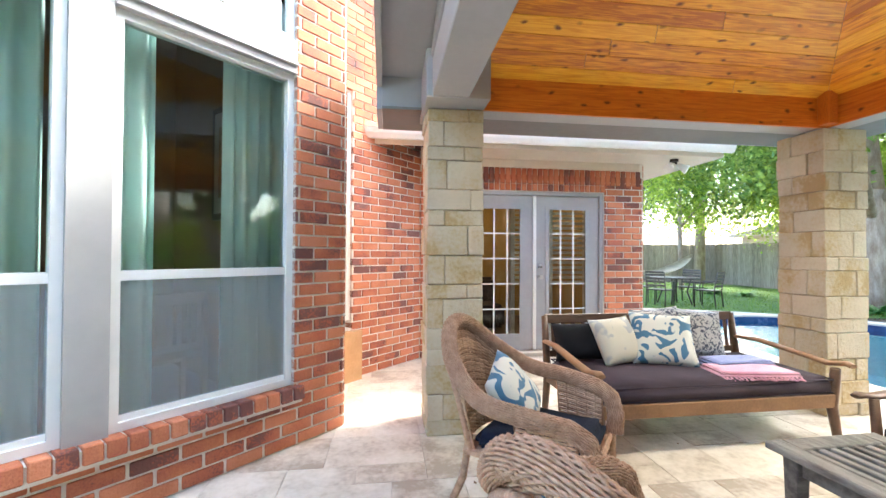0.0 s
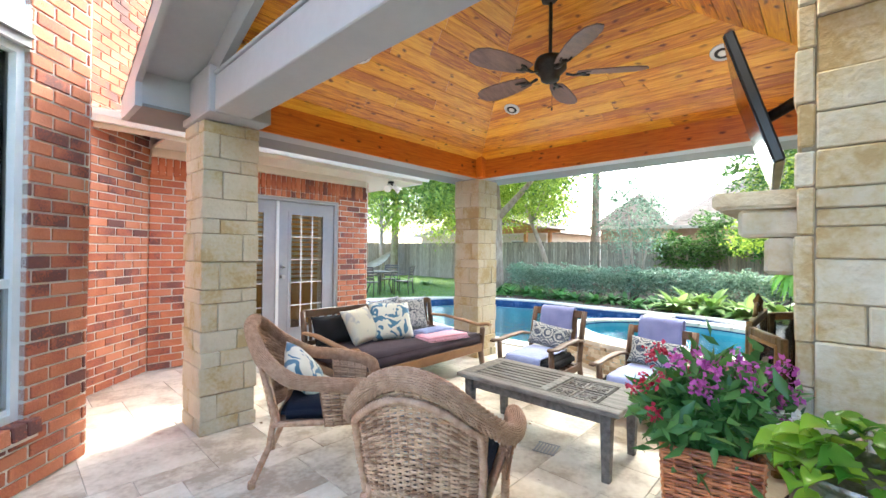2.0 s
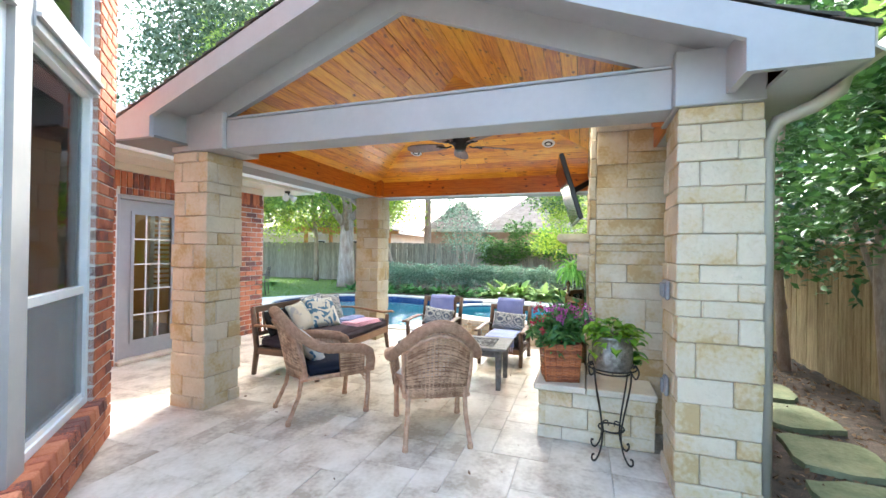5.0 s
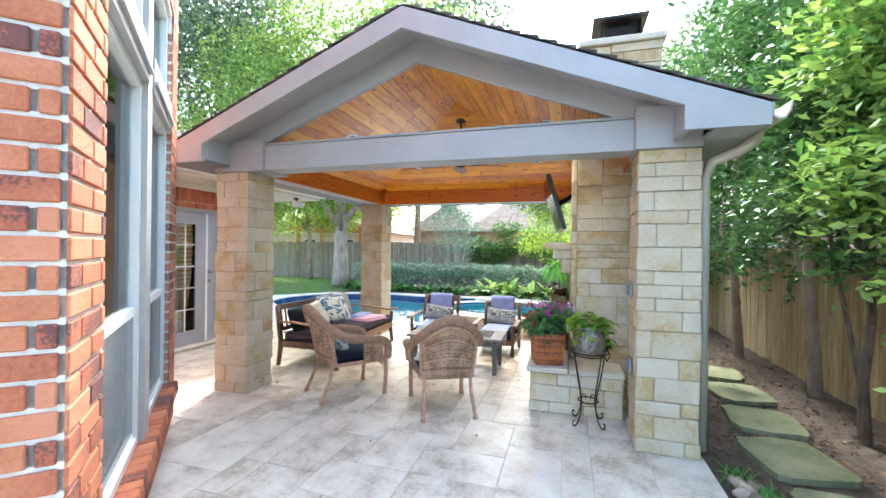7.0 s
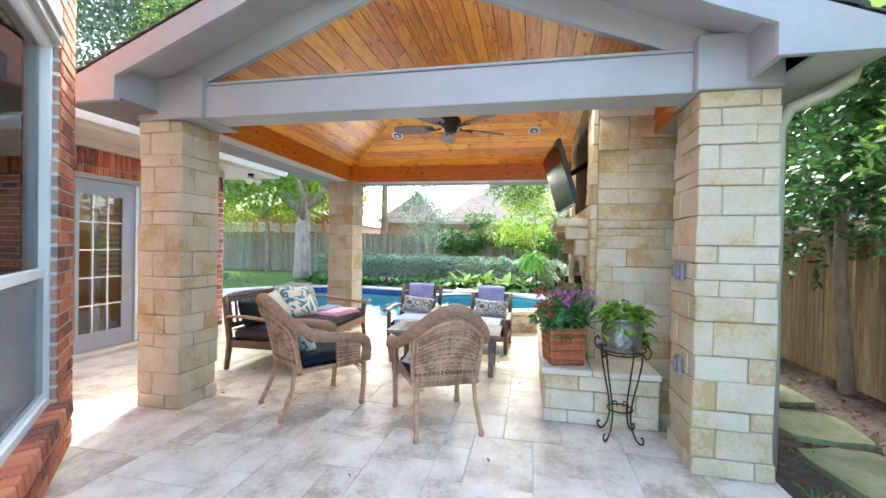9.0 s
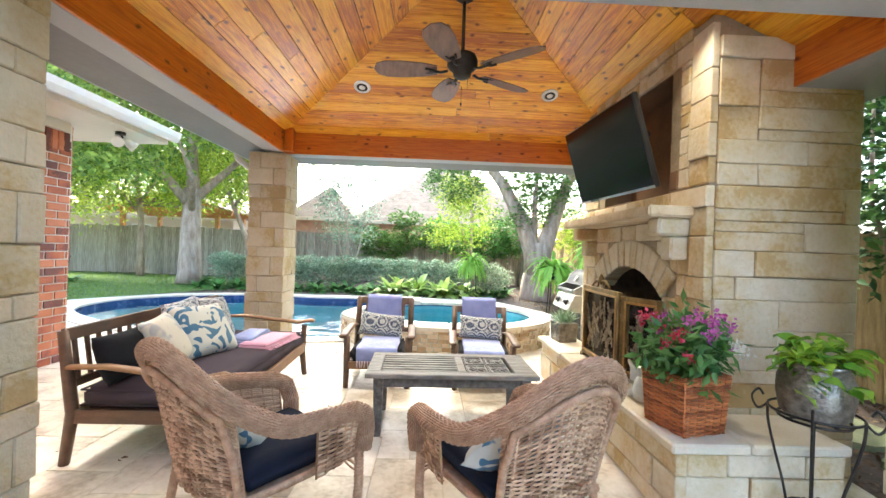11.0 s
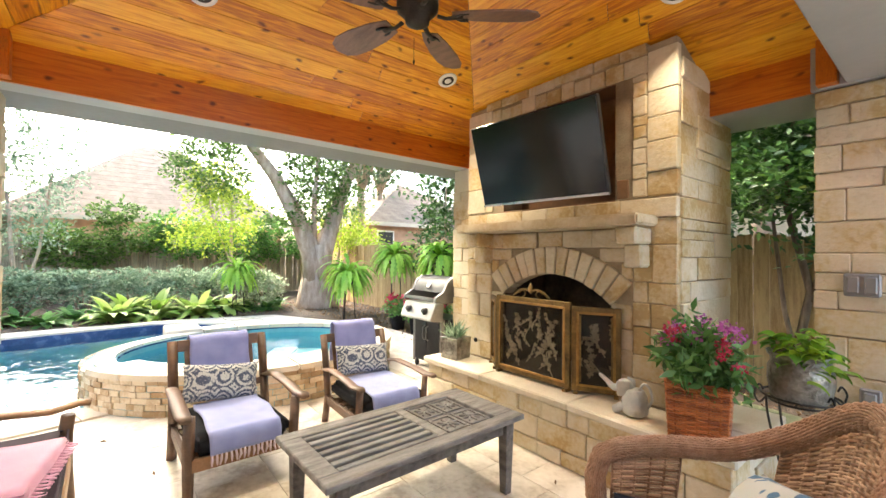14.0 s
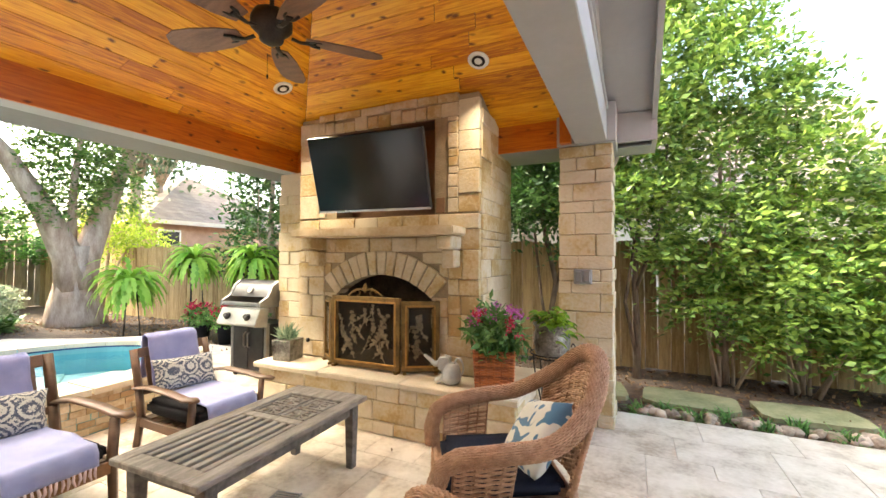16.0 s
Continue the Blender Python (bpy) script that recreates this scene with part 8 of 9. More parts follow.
# ---------------- pots on and beside the hearth ----------------
basket = thing("flower_basket", pose(1.90, 0.58, HZ + 0.001, 0, 0, 14), "red-brown woven square basket of pink and red flowers on the hearth", "potted plant")
lo_ = [Vector((math.copysign(min(abs(1.5 * math.cos(t)), 1), math.cos(t)) * 0.125, math.copysign(min(abs(1.5 * math.sin(t)), 1), math.sin(t)) * 0.125, 0.0)) for t in [2 * math.pi * i / 72 for i in range(73)]]
bk = material("basket_cane", (0.24, 0.060, 0.020), (0.56, 0.19, 0.065), 12, 0.36, 0.3, 80, per="island", vary=0.6)
part("woven_side", weave(lo_, [Vector((p_.x * 1.14, p_.y * 1.14, 0.30)) for p_ in lo_], 26, 3, 0.005, 0.0068), bk, basket)
bm = bmesh.new()
box(bm, -0.118, 0.118, -0.118, 0.118, 0.0, 0.27)
part("liner", bm, soil, basket)
rng = np.random.default_rng(201)
v, f = leaf_arrays(clumps(rng, [(0, 0, 0.40, 0.18, 0.18, 0.14), (0.02, -0.08, 0.48, 0.14, 0.15, 0.09), (-0.06, 0.08, 0.37, 0.13, 0.13, 0.11)], 1200, 0.04, 10, 0.3), 0.085, rng, 0.36)
ob = new("foliage", tri_mesh("foliage", v, f, leaf_material("flower_leaf", (0.04, 0.13, 0.03), (0.14, 0.30, 0.08), 0.4)))
ob.parent = basket
for nm, blobs, k, mat in (("pink_bloom", [(-0.02, -0.12, 0.55, 0.15, 0.13, 0.05), (0.09, 0.02, 0.52, 0.11, 0.11, 0.05), (-0.11, 0.04, 0.54, 0.09, 0.09, 0.05), (-0.06, -0.22, 0.45, 0.07, 0.06, 0.06)], 600, leaf_material("pink_petal", (0.36, 0.05, 0.28), (0.70, 0.20, 0.58), 0.5)),
                          ("red_bloom", [(0.06, 0.12, 0.52, 0.12, 0.1, 0.06), (-0.1, 0.16, 0.44, 0.1, 0.08, 0.08)], 150, red_petal),
                          ("white_bloom", [(-0.1, -0.18, 0.42, 0.07, 0.06, 0.05)], 110, leaf_material("white_petal", (0.7, 0.7, 0.62), (0.85, 0.85, 0.8), 0.5))):
    v, f = leaf_arrays(clumps(rng, blobs, k, 0.014, 22, 0.85), 0.022, rng, 0.75)
    ob = new(nm, tri_mesh(nm, v, f, mat))
    ob.parent = basket
    ob["kind"] = "stuff"

ST = pose(1.56, 0.20, 0)
stand = thing("plant_stand", ST @ Matrix.Diagonal((1.0, 1.0, 1.22, 1.0)), "black wrought-iron plant stand with scrolled feet", "plant stand")
for k in range(4):
    a = math.radians(45 + 90 * k)
    c_, s_ = math.cos(a), math.sin(a)
    bm = bmesh.new()
    prof = [(0.165, 0.53), (0.16, 0.46), (0.135, 0.36), (0.10, 0.24), (0.085, 0.15), (0.10, 0.07), (0.135, 0.02), (0.165, 0.008), (0.185, 0.022), (0.182, 0.045), (0.165, 0.045)]
    tube(bm, path_points([(r * c_, r * s_, z) for r, z in prof], 4), 0.006, 6)
    part("leg", bm, dark_metal, stand)
    bm = bmesh.new()
    tube(bm, path_points([(0.16 * c_, 0.16 * s_, 0.53), (0.20 * c_, 0.20 * s_, 0.50), (0.225 * c_, 0.225 * s_, 0.54), (0.20 * c_, 0.20 * s_, 0.575), (0.18 * c_, 0.18 * s_, 0.555)], 5), 0.005, 6)
    part("scroll", bm, dark_metal, stand)
for r, z in ((0.165, 0.53), (0.13, 0.505), (0.087, 0.17)):
    bm = bmesh.new()
    tube(bm, [(r * math.cos(2 * math.pi * i / 28), r * math.sin(2 * math.pi * i / 28), z) for i in range(28)], 0.005, 6, True)
    part("ring", bm, dark_metal, stand)
for s_ in (-1, 1):
    bm = bmesh.new()
    tube(bm, path_points([(0, s_ * 0.088, 0.17), (0, s_ * 0.06, 0.15), (0, s_ * 0.05, 0.14), (0, s_ * 0.055, 0.20), (0, s_ * 0.025, 0.21), (0, s_ * 0.02, 0.18)], 5), 0.004, 6)
    part("scroll_work", bm, dark_metal, stand)
for a_ in (0, 90):
    bm = bmesh.new()
    tube(bm, [(-0.13, 0, 0.505), (0.13, 0, 0.505)], 0.004, 5)
    bm.transform(pose(0, 0, 0, 0, 0, a_))
    part("cross_bar", bm, dark_metal, stand)
pot = thing("metal_pot", ST @ pose(0, 0, 0.625), "hammered pewter pot of trailing green pothos", "potted plant")
bm = bmesh.new()
lathe(bm, [(0.105, 0), (0.125, 0.02), (0.14, 0.10), (0.138, 0.17), (0.125, 0.20), (0.128, 0.205), (0.125, 0.215), (0.14, 0.235), (0.145, 0.25), (0.138, 0.25), (0.12, 0.22)], 32)
part("pot_body", bm, material("hammered_pewter", (0.12, 0.11, 0.10), (0.42, 0.40, 0.37), 16, 0.38, 0.9, 55, metal=0.9), pot)
rng = np.random.default_rng(211)
P = clumps(rng, [(0, 0, 0.31, 0.16, 0.16, 0.07), (-0.02, -0.14, 0.26, 0.08, 0.07, 0.06), (-0.10, 0.14, 0.26, 0.08, 0.07, 0.06), (0, -0.20, 0.14, 0.03, 0.03, 0.06)], 100, 0.035, 4, 0.5)
v, f = [], []
for q in P * np.array([0.75, 0.75, 0.9]):
    a = math.atan2(q[1], q[0]) + rng.normal() * 0.5
    d, l = np.array([math.cos(a), math.sin(a), 0.45 + rng.normal() * 0.3]), rng.uniform(0.06, 0.105)
    d /= np.linalg.norm(d)
    s_ = np.array([-math.sin(a), math.cos(a), rng.normal() * 0.3])
    p_, k0 = q.copy(), len(v)
    for k in range(7):
        w = l * 0.40 * (0.30, 0.86, 1.0, 0.86, 0.58, 0.26, 0.02)[k]
        v += [p_ + s_ * w + np.array([0, 0, 0.012]), p_, p_ - s_ * w + np.array([0, 0, 0.012])]
        p_ = p_ + d * l / 6
        d = d + np.array([0, 0, -0.26])
        d /= np.linalg.norm(d)
    for k in range(6):
        b = k0 + 3 * k
        f += [(b, b + 1, b + 4), (b, b + 4, b + 3), (b + 1, b + 2, b + 5), (b + 1, b + 5, b + 4)]
v, f = np.array(v), np.array(f)
ob = new("foliage", tri_mesh("foliage", v, f, pothos_leaf))
ob.parent = pot

can = thing("elephant_watering_can", pose(2.24, 0.60, HZ + 0.001) @ Matrix.Diagonal((0.84, 0.84, 0.9, 1)), "grey metal watering can shaped as a sitting elephant", "watering can")
zinc = material("zinc", (0.44, 0.45, 0.46), (0.58, 0.59, 0.59), 10, 0.45, 0.3, 50, metal=0.35)
bm = bmesh.new()
lathe(bm, [(0.055, 0), (0.085, 0.02), (0.092, 0.07), (0.08, 0.13), (0.06, 0.165), (0.055, 0.17)], 20)
part("body", bm, zinc, can)
bm = bmesh.new()
b2 = bmesh.new()
bmesh.ops.create_uvsphere(b2, u_segments=16, v_segments=10, radius=0.058)
b2.transform(pose(0.075, 0, 0.165) @ Matrix.Diagonal((1.1, 0.95, 1, 1)))
for fc in b2.faces:
    fc.smooth = True
merge(bm, b2)
part("head", bm, zinc, can)
bm = bmesh.new()
tube(bm, path_points([(0.11, 0, 0.16), (0.16, 0, 0.15), (0.21, 0, 0.18), (0.27, 0, 0.215)], 5), [0.03 - 0.018 * i / 15 for i in range(16)], 10)
part("trunk_spout", bm, zinc, can)
for s_ in (-1, 1):
    bm = bmesh.new()
    obox(bm, (0.055, s_ * 0.058, 0.17), (0.085, 0.012, 0.10), (0, 0, s_ * 25), 0.005, 2)
    part("ear", bm, zinc, can)
    bm = bmesh.new()
    tube(bm, [(0.05, s_ * 0.05, 0.07), (0.10, s_ * 0.055, 0.03), (0.125, s_ * 0.055, 0.02)], [0.03, 0.028, 0.026], 10)
    part("foot", bm, zinc, can)
bm = bmesh.new()
tube(bm, path_points([(-0.03, 0, 0.165), (-0.06, 0, 0.215), (-0.10, 0, 0.20), (-0.12, 0, 0.13), (-0.088, 0, 0.07)], 5), 0.009, 8)
part("handle", bm, zinc, can)

pl = thing("square_planter", pose(3.93, 0.56, HZ + 0.001, 0, 0, 8), "square embossed pewter planter with grassy plant on the hearth", "planter")
bm = bmesh.new()
v_ = box(bm, -0.095, 0.095, -0.095, 0.095, 0, 0.19, 0.004)
for q in bm.verts:
    if q.co.z > 0.1:
        q.co.x *= 1.08
        q.co.y *= 1.08
part("planter_box", bm, bpy.data.materials["hammered_pewter"], pl)
bm = bmesh.new()
for r in (0.02, 0.042, 0.064):
    tube(bm, [(r * math.cos(2 * math.pi * i / 24), 0.099, 0.10 + r * math.sin(2 * math.pi * i / 24)) for i in range(24)], 0.005, 5, True)
part("embossing", bm, bpy.data.materials["hammered_pewter"], pl)
rng = np.random.default_rng(221)
P = np.stack([rng.uniform(-0.07, 0.07, 120), rng.uniform(-0.07, 0.07, 120), np.full(120, 0.185)], 1)
v, f = leaf_arrays(P, 0.14, rng, 0.07, 0.0, np.stack([rng.normal(size=120) * 0.4, rng.normal(size=120) * 0.4, np.ones(120)], 1))
ob = new("grass_tuft", tri_mesh("grass_tuft", v, f, hedge_leaf))
ob.parent = pl

# ---------------- grill ----------------
gl = thing("gas_grill", pose(5.03, -0.14, 0, 0, 0, 180) @ Matrix.Diagonal((0.94, 1.0, 0.96, 1)), "black gas grill with a stainless control panel, lid shut", "grill")
grill_black = material("grill_black", (0.012, 0.012, 0.013), (0.03, 0.03, 0.032), 6, 0.45, 0.05, spec=0.35)
grill_steel = material("grill_steel", (0.30, 0.30, 0.295), (0.40, 0.395, 0.39), 4, 0.38, 0.02, metal=0.9)
grill_grey = material("grill_grey", (0.17, 0.17, 0.17), (0.25, 0.25, 0.245), 6, 0.45, 0.05, metal=0.6)
bm = bmesh.new()
box(bm, -0.26, 0.26, -0.20, 0.24, 0.08, 0.63, 0.01)
part("cabinet", bm, grill_black, gl)
for x0, x1 in ((-0.255, -0.004), (0.004, 0.255)):
    bm = bmesh.new()
    box(bm, x0, x1, -0.222, -0.203, 0.10, 0.60, 0.006)
    dr = part("cabinet_door", bm, grill_black, gl)
    bm = bmesh.new()
    xh = x0 + 0.03 if x0 > 0 else x1 - 0.03
    tube(bm, [(xh, -0.225, 0.36), (xh, -0.255, 0.38), (xh, -0.255, 0.52), (xh, -0.225, 0.54)], 0.008, 6)
    part("handle", bm, grill_grey, dr)
for sx in (-1, 1):
    bm = bmesh.new()
    box(bm, sx * 0.285 - 0.022, sx * 0.285 + 0.022, -0.22, -0.17, 0.06, 0.66, 0.005)
    part("post", bm, grill_grey, gl)
bm = bmesh.new()     # sloped control panel
prf = [(-0.40, 0.66), (-0.385, 0.64), (-0.22, 0.62), (-0.20, 0.84), (-0.32, 0.84)]
a, b = ([bm.verts.new((x, y, z)) for y, z in prf] for x in (-0.33, 0.33))
bm.faces.new(a[::-1]), bm.faces.new(b)
for i in range(5):
    bm.faces.new((a[i], a[(i + 1) % 5], b[(i + 1) % 5], b[i]))
bmesh.ops.bevel(bm, geom=list(bm.edges), offset=0.008, segments=2, affect="EDGES")
part("control_panel", bm, grill_steel, gl)
for x in (-0.17, 0.17):
    bm = bmesh.new()
    lathe(bm, [(0.044, 0), (0.042, 0.012), (0.030, 0.016), (0.026, 0.045)], 16)
    bm.transform(pose(x, -0.365, 0.745, 66, 0, 0))
    part("knob", bm, grill_black, gl)
LIDP = [(-0.34, 0.86), (-0.33, 0.92), (-0.22, 0.98), (-0.16, 1.10), (-0.08, 1.155), (0.10, 1.16), (0.20, 1.12), (0.25, 1.0), (0.25, 0.84), (-0.20, 0.845)]
for sx, nx_ in ((-0.345, -0.305), (0.305, 0.345)):
    bm = bmesh.new()
    a, b = ([bm.verts.new((x, y, z)) for y, z in LIDP] for x in (sx, nx_))
    bm.faces.new(a), bm.faces.new(b[::-1])
    for i in range(len(LIDP)):
        bm.faces.new((a[i], a[(i + 1) % len(LIDP)], b[(i + 1) % len(LIDP)], b[i]))
    part("lid_end", bm, grill_grey, gl, "cast grey lid end")
bm = bmesh.new()
cur = [(y, z - 0.012) for y, z in LIDP[2:9]]
a, b = ([bm.verts.new((x, y, z)) for y, z in cur] for x in (-0.304, 0.304))
for i in range(len(cur) - 1):
    bm.faces.new((a[i], a[i + 1], b[i + 1], b[i])).smooth = True
part("lid", bm, grill_black, gl, "glossy black lid")
bm = bmesh.new()
box(bm, -0.304, 0.304, -0.345, -0.30, 0.868, 0.912, 0.012, 2)
part("lid_handle", bm, grill_steel, gl)
bm = bmesh.new()
lathe(bm, [(0.038, 0), (0.038, 0.006), (0.03, 0.012)], 18)
bm.transform(pose(0, -0.193, 1.045, 62, 0, 0))
part("thermometer", bm, gutter_white, gl, "round white lid thermometer")
bm = bmesh.new()
box(bm, -0.365, -0.35, -0.16, 0.20, 0.50, 0.82, 0.006)
part("side_shelf", bm, grill_grey, gl, "folded-down side shelf")
for s_ in (-1, 1):
    for y in (-0.19, 0.19):
        bm = bmesh.new()
        lathe(bm, [(0.02, 0), (0.03, 0.02), (0.03, 0.05), (0.015, 0.085)], 10, (s_ * 0.25, y, 0))
        part("caster", bm, grill_black, gl)

rng = np.random.default_rng(231)
P = np.stack([rng.uniform(0.5, 5.2, 46), rng.uniform(0.8, 4.6, 46), np.full(46, 0.004)], 1)
v, f = leaf_arrays(P, 0.035, rng, 0.5, 0.0, np.stack([rng.normal(size=46), rng.normal(size=46), np.full(46, 0.1)], 1))
tagged(new("fallen_leaves", tri_mesh("fallen_leaves", v, f, bpy.data.materials["dead_leaf"])), "a few dry brown leaves on the paving", "leaf litter", kind="stuff")

# ---------------- far garden furniture ----------------
iron = material("patio_iron", (0.05, 0.04, 0.035), (0.12, 0.095, 0.08), 6, 0.5, 0.1, metal=0.3)
pt = thing("patio_table", pose(8.6, 11.0, -0.02), "round brown metal garden table on the lawn edge", "table")
bm = bmesh.new()
lathe(bm, [(0.02, 0.70), (0.58, 0.70), (0.60, 0.715), (0.58, 0.73)], 28)
part("tabletop", bm, iron, pt)
for k in range(4):
    a = math.radians(45 + 90 * k)
    bm = bmesh.new()
    tube(bm, [(0.40 * math.cos(a), 0.40 * math.sin(a), 0.70), (0.30 * math.cos(a), 0.30 * math.sin(a), 0.35), (0.42 * math.cos(a), 0.42 * math.sin(a), 0)], 0.018, 6)
    part("leg", bm, iron, pt)


def patio_chair(m):
    ch = thing("patio_chair", m, "brown metal garden armchair with slatted back", "chair", "garden dining chairs")
    bm = bmesh.new()
    box(bm, -0.23, 0.23, -0.24, 0.24, 0.42, 0.445, 0.008)
    part("seat", bm, iron, ch)
    for s_ in (-1, 1):
        bm = bmesh.new()
        tube(bm, [(0.23, s_ * 0.24, 0), (0.22, s_ * 0.24, 0.43), (0.20, s_ * 0.25, 0.64), (-0.20, s_ * 0.25, 0.65)], 0.015, 6)
        part("front_leg", bm, iron, ch)
        bm = bmesh.new()
        tube(bm, [(-0.26, s_ * 0.24, 0), (-0.22, s_ * 0.24, 0.43), (-0.30, s_ * 0.23, 0.9)], 0.015, 6)
        part("back_leg", bm, iron, ch)
    for z in (0.55, 0.64, 0.73, 0.82, 0.89):
        bm = bmesh.new()
        obox(bm, (-0.235 - (z - 0.43) * 0.16, 0, z), (0.014, 0.46, 0.05), (0, -10, 0), 0.003)
        part("back_slat", bm, iron, ch)
    return ch


pc = None
for k in range(4):
    a = 30 + 90 * k
    m = pose(8.6 + 0.82 * math.cos(math.radians(a)), 11.0 + 0.82 * math.sin(math.radians(a)), -0.02, 0, 0, a + 180)
    pc = patio_chair(m) if pc is None else copy_thing(pc, m)
hm = thing("hammock", pose(10.6, 14.0, 0), "pale rope hammock slung between garden trees", "hammock")
bm = bmesh.new()
A, B = Vector((-2.6, -0.6, 1.15)), Vector((1.9, 1.2, 1.25))
rows_h = []
for i in range(25):
    s = i / 24
    c_ = A.lerp(B, s) - Vector((0, 0, 0.62 * 4 * s * (1 - s)))
    w = 0.42 * math.sin(math.pi * s) ** 0.6
    rows_h.append([bm.verts.new(c_ + Vector((-0.37 * w * t, 0.93 * w * t, 0.12 * t * t))) for t in (-1, -0.5, 0, 0.5, 1)])
for a, b in zip(rows_h, rows_h[1:]):
    for k in range(4):
        bm.faces.new((a[k], a[k + 1], b[k + 1], b[k])).smooth = True
bmesh.ops.solidify(bm, geom=list(bm.faces), thickness=0.01)
part("bed", bm, limestone_cap, hm)

# ---------------- neighbours ----------------
far_brick = material("far_brick", (0.42, 0.26, 0.18), (0.55, 0.36, 0.26), 3, 0.9, 0.2)
far_stucco = material("far_stucco", (0.66, 0.58, 0.46), (0.74, 0.67, 0.55), 2, 0.9, 0.1)
far_roof = material("far_roof", (0.20, 0.155, 0.125), (0.30, 0.24, 0.195), 2.5, 0.95, 0.5, 40)


def house(x0, x1, y0, y1, ze, zr, wallmat, label, windows=()):
    h = thing("neighbour_house", pose(0, 0, -0.03), label, "house", "neighbouring houses")
    bm = bmesh.new()
    box(bm, x0, x1, y0, y1, 0, ze)
    part("wall", bm, wallmat, h)
    o = 0.5
    d = min(x1 - x0, y1 - y0) / 2 + o
    bm = bmesh.new()
    nrow = 16
    rings = []
    for k in range(nrow + 1):
        s = d * k / nrow
        z = ze + (zr - ze) * k / nrow
        for e in ((0.0,) if k == 0 else (0.0, 0.008)):
            rings.append([bm.verts.new(p_) for p_ in ((x0 - o + s, y0 - o + s, z - 0.03 + e), (x1 + o - s, y0 - o + s, z - 0.03 + e), (x1 + o - s, y1 + o - s, z - 0.03 + e), (x0 - o + s, y1 + o - s, z - 0.03 + e))])
    for a, b in zip(rings, rings[1:]):
        for k in range(4):
            bm.faces.new((a[k], a[(k + 1) % 4], b[(k + 1) % 4], b[k]))
    bm.faces.new(rings[0][::-1])
    part("roof", bm, far_roof, h)
    bm = bmesh.new()
    box(bm, x0 - o - 0.02, x0 - o + 0.02, y0 - o, y1 + o, ze - 0.2, ze - 0.02)
    box(bm, x0 - o + 0.02, x1 + o, y1 + o - 0.02, y1 + o + 0.02, ze - 0.2, ze - 0.02)
    part("fascia", bm, far_stucco, h)
    for wy, wz in windows:
        bm = bmesh.new()
        box(bm, x0 - 0.03, x0 - 0.005, wy - 0.5, wy + 0.5, wz - 0.4, wz + 0.4)
        w = part("window", bm, white_paint, h)
        bm = bmesh.new()
        box(bm, x0 - 0.038, x0 - 0.031, wy - 0.42, wy + 0.42, wz - 0.32, wz + 0.32)
        part("pane", bm, grill_black, w)


house(25.5, 34.5, -4.5, 6.5, 3.0, 7.4, far_brick, "brick bungalow with a broad brown shingle roof beyond the fence", ((1.0, 2.0),))
house(24.5, 30, 6.9, 10.2, 3.0, 5.1, far_brick, "brick wing with a hipped brown roof beyond the fence")
house(19.0, 28, -15.5, -6.8, 3.0, 5.9, far_brick, "brick bungalow with a brown roof beyond the side fence", ((-7.6, 2.2),))
house(23.0, 32, 13.0, 24.0, 2.7, 4.6, far_stucco, "pale stuccoed house with a low roof beyond the lawn", ((15.0, 1.8), (18.0, 1.8)))
house(-9.0, 8.0, -17.5, -9.0, 3.2, 6.6, far_stucco, "neighbouring house with a grey roof beyond the side fence")
pg = thing("pergola", pose(19.0, 13.2, -0.03), "orange-stained cedar pergola roof beyond the fence", "pergola")
cedar = material("cedar", (0.46, 0.20, 0.07), (0.60, 0.30, 0.12), 4, 0.7, 0.2)
for x, y in ((-1.2, -2), (1.2, -2), (-1.2, 2), (1.2, 2)):
    bm = bmesh.new()
    box(bm, x - 0.08, x + 0.08, y - 0.08, y + 0.08, 0, 2.5)
    part("post", bm, cedar, pg)
for x in (-1.2, 1.2):
    bm = bmesh.new()
    box(bm, x - 0.06, x + 0.06, -2.6, 2.6, 2.5, 2.75)
    part("beam", bm, cedar, pg)
for sy in (-1, 1):
    bm = bmesh.new()
    obox(bm, (0, sy * 1.35, 3.05), (3.0, 2.9, 0.06), (-sy * 16, 0, 0))
    part("roof", bm, far_roof, pg)
    bm = bmesh.new()
    obox(bm, (-1.45, sy * 1.35, 3.0), (0.08, 2.9, 0.16), (-sy * 16, 0, 0))
    part("rafter", bm, cedar, pg)

# ---------------- bricks of the walls ----------------
brick_wall(w1, C0, DU, LW, 0, HT, ((WA, WB, SILL - 0.09, TRH),), (0, 3.3))
brick_wall(w2, C0 - DN * 3.0, DN, 3.0, 0, HT, (), (0.4, 2.6))
brick_wall(w3, CB, DU, 1.888, 0, HT, ((0.30, 0.80, 0.52, 3.0),), (0, 2.6))
brick_wall(w4, C1 - DN * 0.0, -DN, 0.87, 0, HT, (), (0, 1.6))
brick_wall(w5, OD, XS, LD, 0, 2.36, ((DX0 - CF.x - 0.005, DX1 - CF.x + 0.005, 0, 2.20),), (0, 2.6))
brick_wall(w6, Vector((XE, YD, 0)), Vector((0, 1, 0)), 4.6, 0, 2.5, (), (0, 1.0))
# soldier row over the doors
bm = bmesh.new()
box(bm, 0, 0.0605, -0.016, 0.1, 0, 0.195, 0.004)
me = mesh_of("brick", bm, brick_piece)
bm = bmesh.new()
box(bm, 0, 0.0605, -0.014, 0.1, 0, 0.085, 0.004)
me2 = mesh_of("brick", bm, brick_piece)
x = CF.x + 0.01
while x < XE - 0.06:
    share("brick", me, w5, pose(x, YD, 2.205))
    if DX0 - 0.02 < x < DX1:
        share("brick", me2, w5, pose(x, YD, DZ + 0.005))
    x += 0.0715

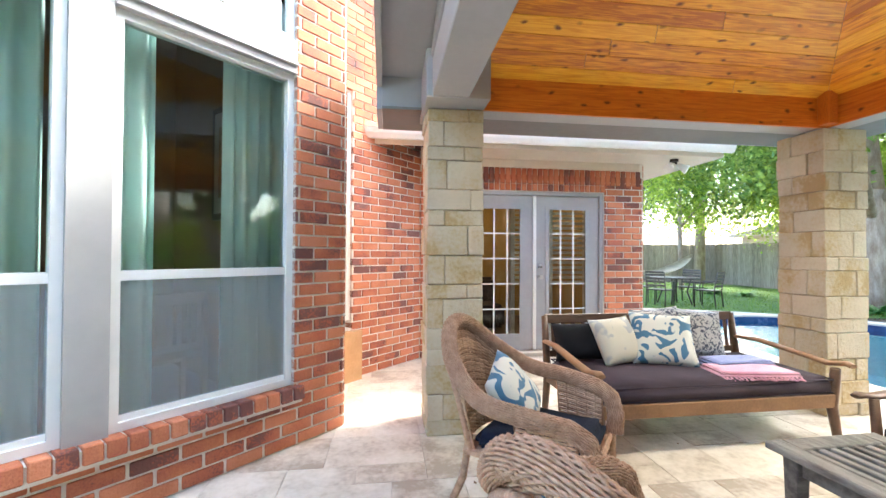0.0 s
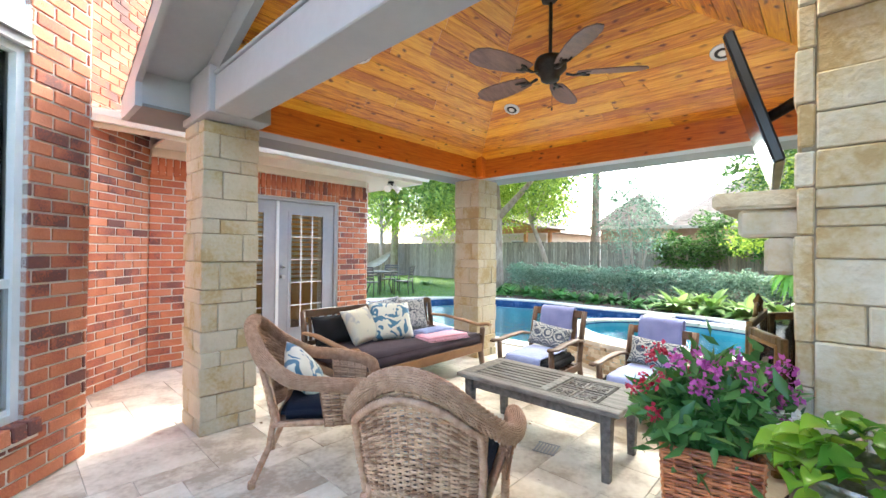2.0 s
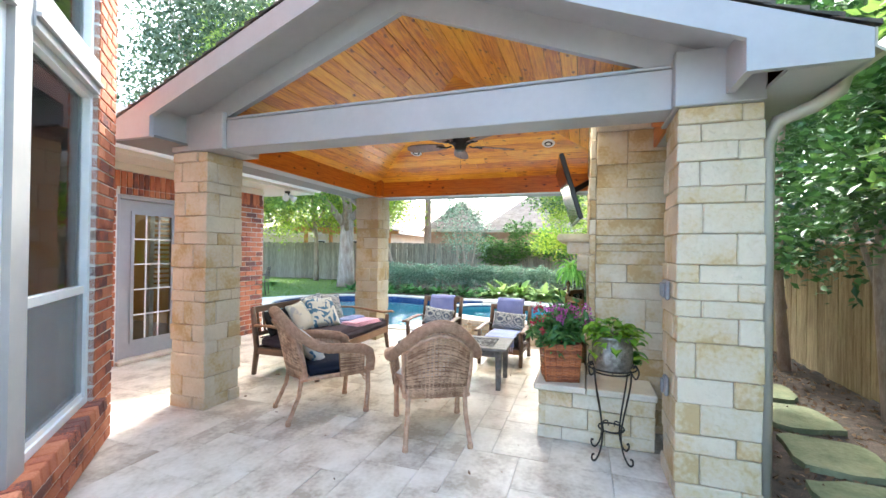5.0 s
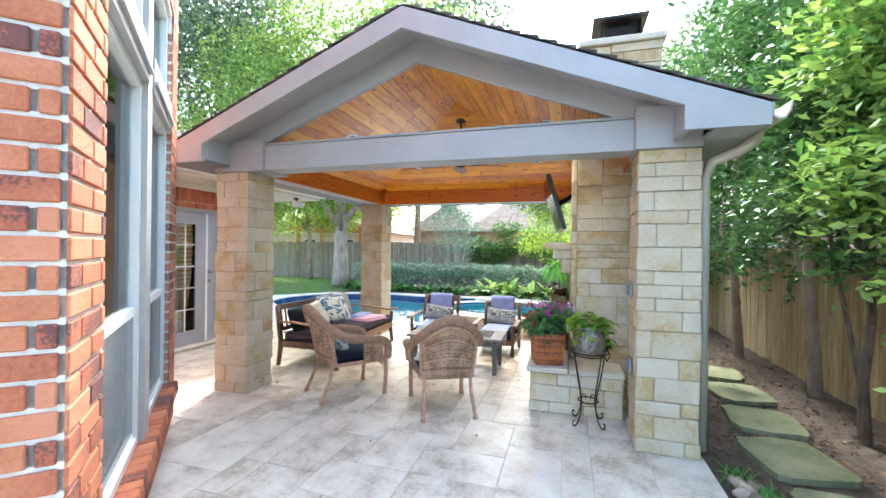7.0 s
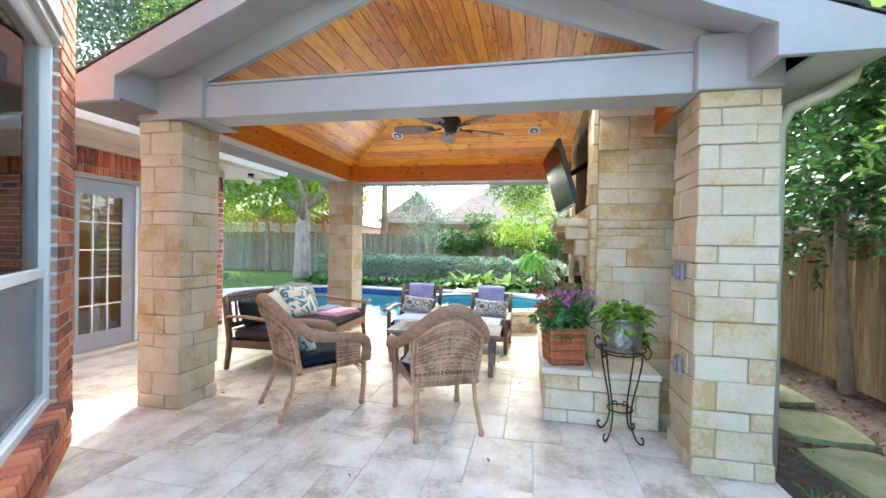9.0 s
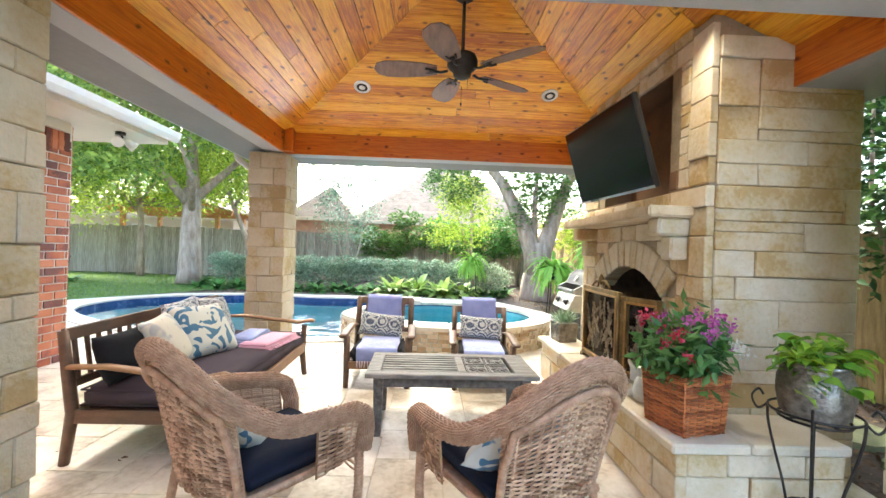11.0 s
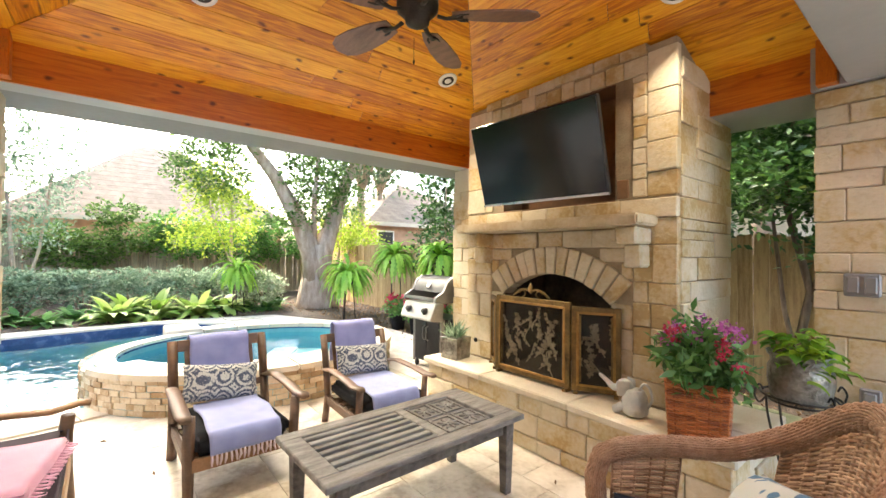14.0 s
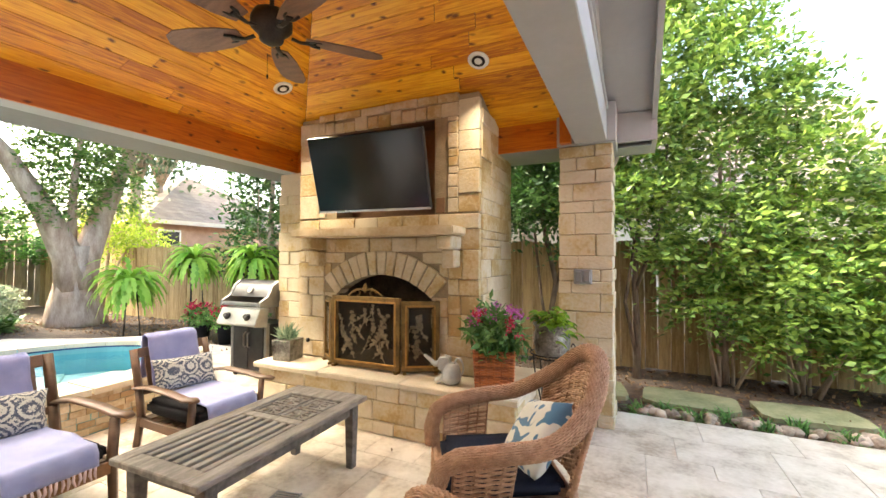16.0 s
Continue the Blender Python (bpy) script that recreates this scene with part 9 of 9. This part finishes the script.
# ---------------- paving ----------------
floor = tagged(new("floor"), "pale travertine terrace paving in mixed rectangles", kind="structure")
G = 0.203
taken, tiles = set(), []
rnd = random.Random(77)
nx, ny = int(18.0 / G), int(12.0 / G)
for i in range(nx):
    for j in range(ny):
        if (i, j) in taken:
            continue
        for w, h in rnd.sample([(3, 2), (2, 3), (2, 2), (3, 2), (2, 3)], 5) + [(2, 1), (1, 2), (1, 1)]:
            cells = [(i + a, j + b) for a in range(w) for b in range(h)]
            if all(q not in taken for q in cells):
                taken.update(cells)
                tiles.append((i * G - 7.0, j * G - 0.60, w, h))
                break
TILE = {}
rv, rf, count = [], [], 0
RIMO = offset_loop(RIM, 0.02)
for x, y, w, h in tiles:
    x1, y1 = x + w * G - 0.0035, y + h * G - 0.0035
    mx, my = (x + x1) / 2, (y + y1) / 2
    if not all(inside(a, b, DECK) for a, b in ((x + 0.02, y + 0.02), (x1 - 0.02, y + 0.02), (x + 0.02, y1 - 0.02), (x1 - 0.02, y1 - 0.02))):
        continue
    if any(inside(a, b, RIMO) for a, b in ((x, y), (x1, y), (x, y1), (x1, y1), (mx, my))) or ((mx - SPC[0]) / SRX) ** 2 + ((my - SPC[1]) / SRY) ** 2 < 0.8:
        continue
    P = Vector((mx, my, 0)) - C0
    if P.dot(DN) < -0.2 and P.dot(DU) < LW and my > 1.5 and mx < 0.6:
        continue
    if my > YD + 0.1 and mx < XE - 0.2:
        continue
    if -2.2 < mx < 4.6 and -0.6 < my < 5.9 and count < 300 and (mx < 2.4 or my < 3.2):
        if (w, h) not in TILE:
            bm = bmesh.new()
            box(bm, 0, w * G - 0.0035, 0, h * G - 0.0035, -0.03, 0, 0.002)
            TILE[w, h] = mesh_of("tile", bm, travertine)
        share("tile", TILE[w, h], floor, pose(x, y, rnd.uniform(-0.0012, 0.0012)))
        count += 1
    else:
        k = len(rv)
        z = rnd.uniform(-0.001, 0.001)
        for zz, s in ((-0.03, 0), (z, 0.002)):
            rv += [(x + s, y + s, zz), (x1 - s, y + s, zz), (x1 - s, y1 - s, zz), (x + s, y1 - s, zz)]
        rf += [(k + 4, k + 5, k + 6, k + 7)] + [(k + a, k + (a + 1) % 4, k + (a + 1) % 4 + 4, k + a + 4) for a in range(4)]
ob = new("tiles", fast_mesh("tiles", rv, rf, travertine_joined))
ob.parent = floor
ob["kind"] = "stuff"
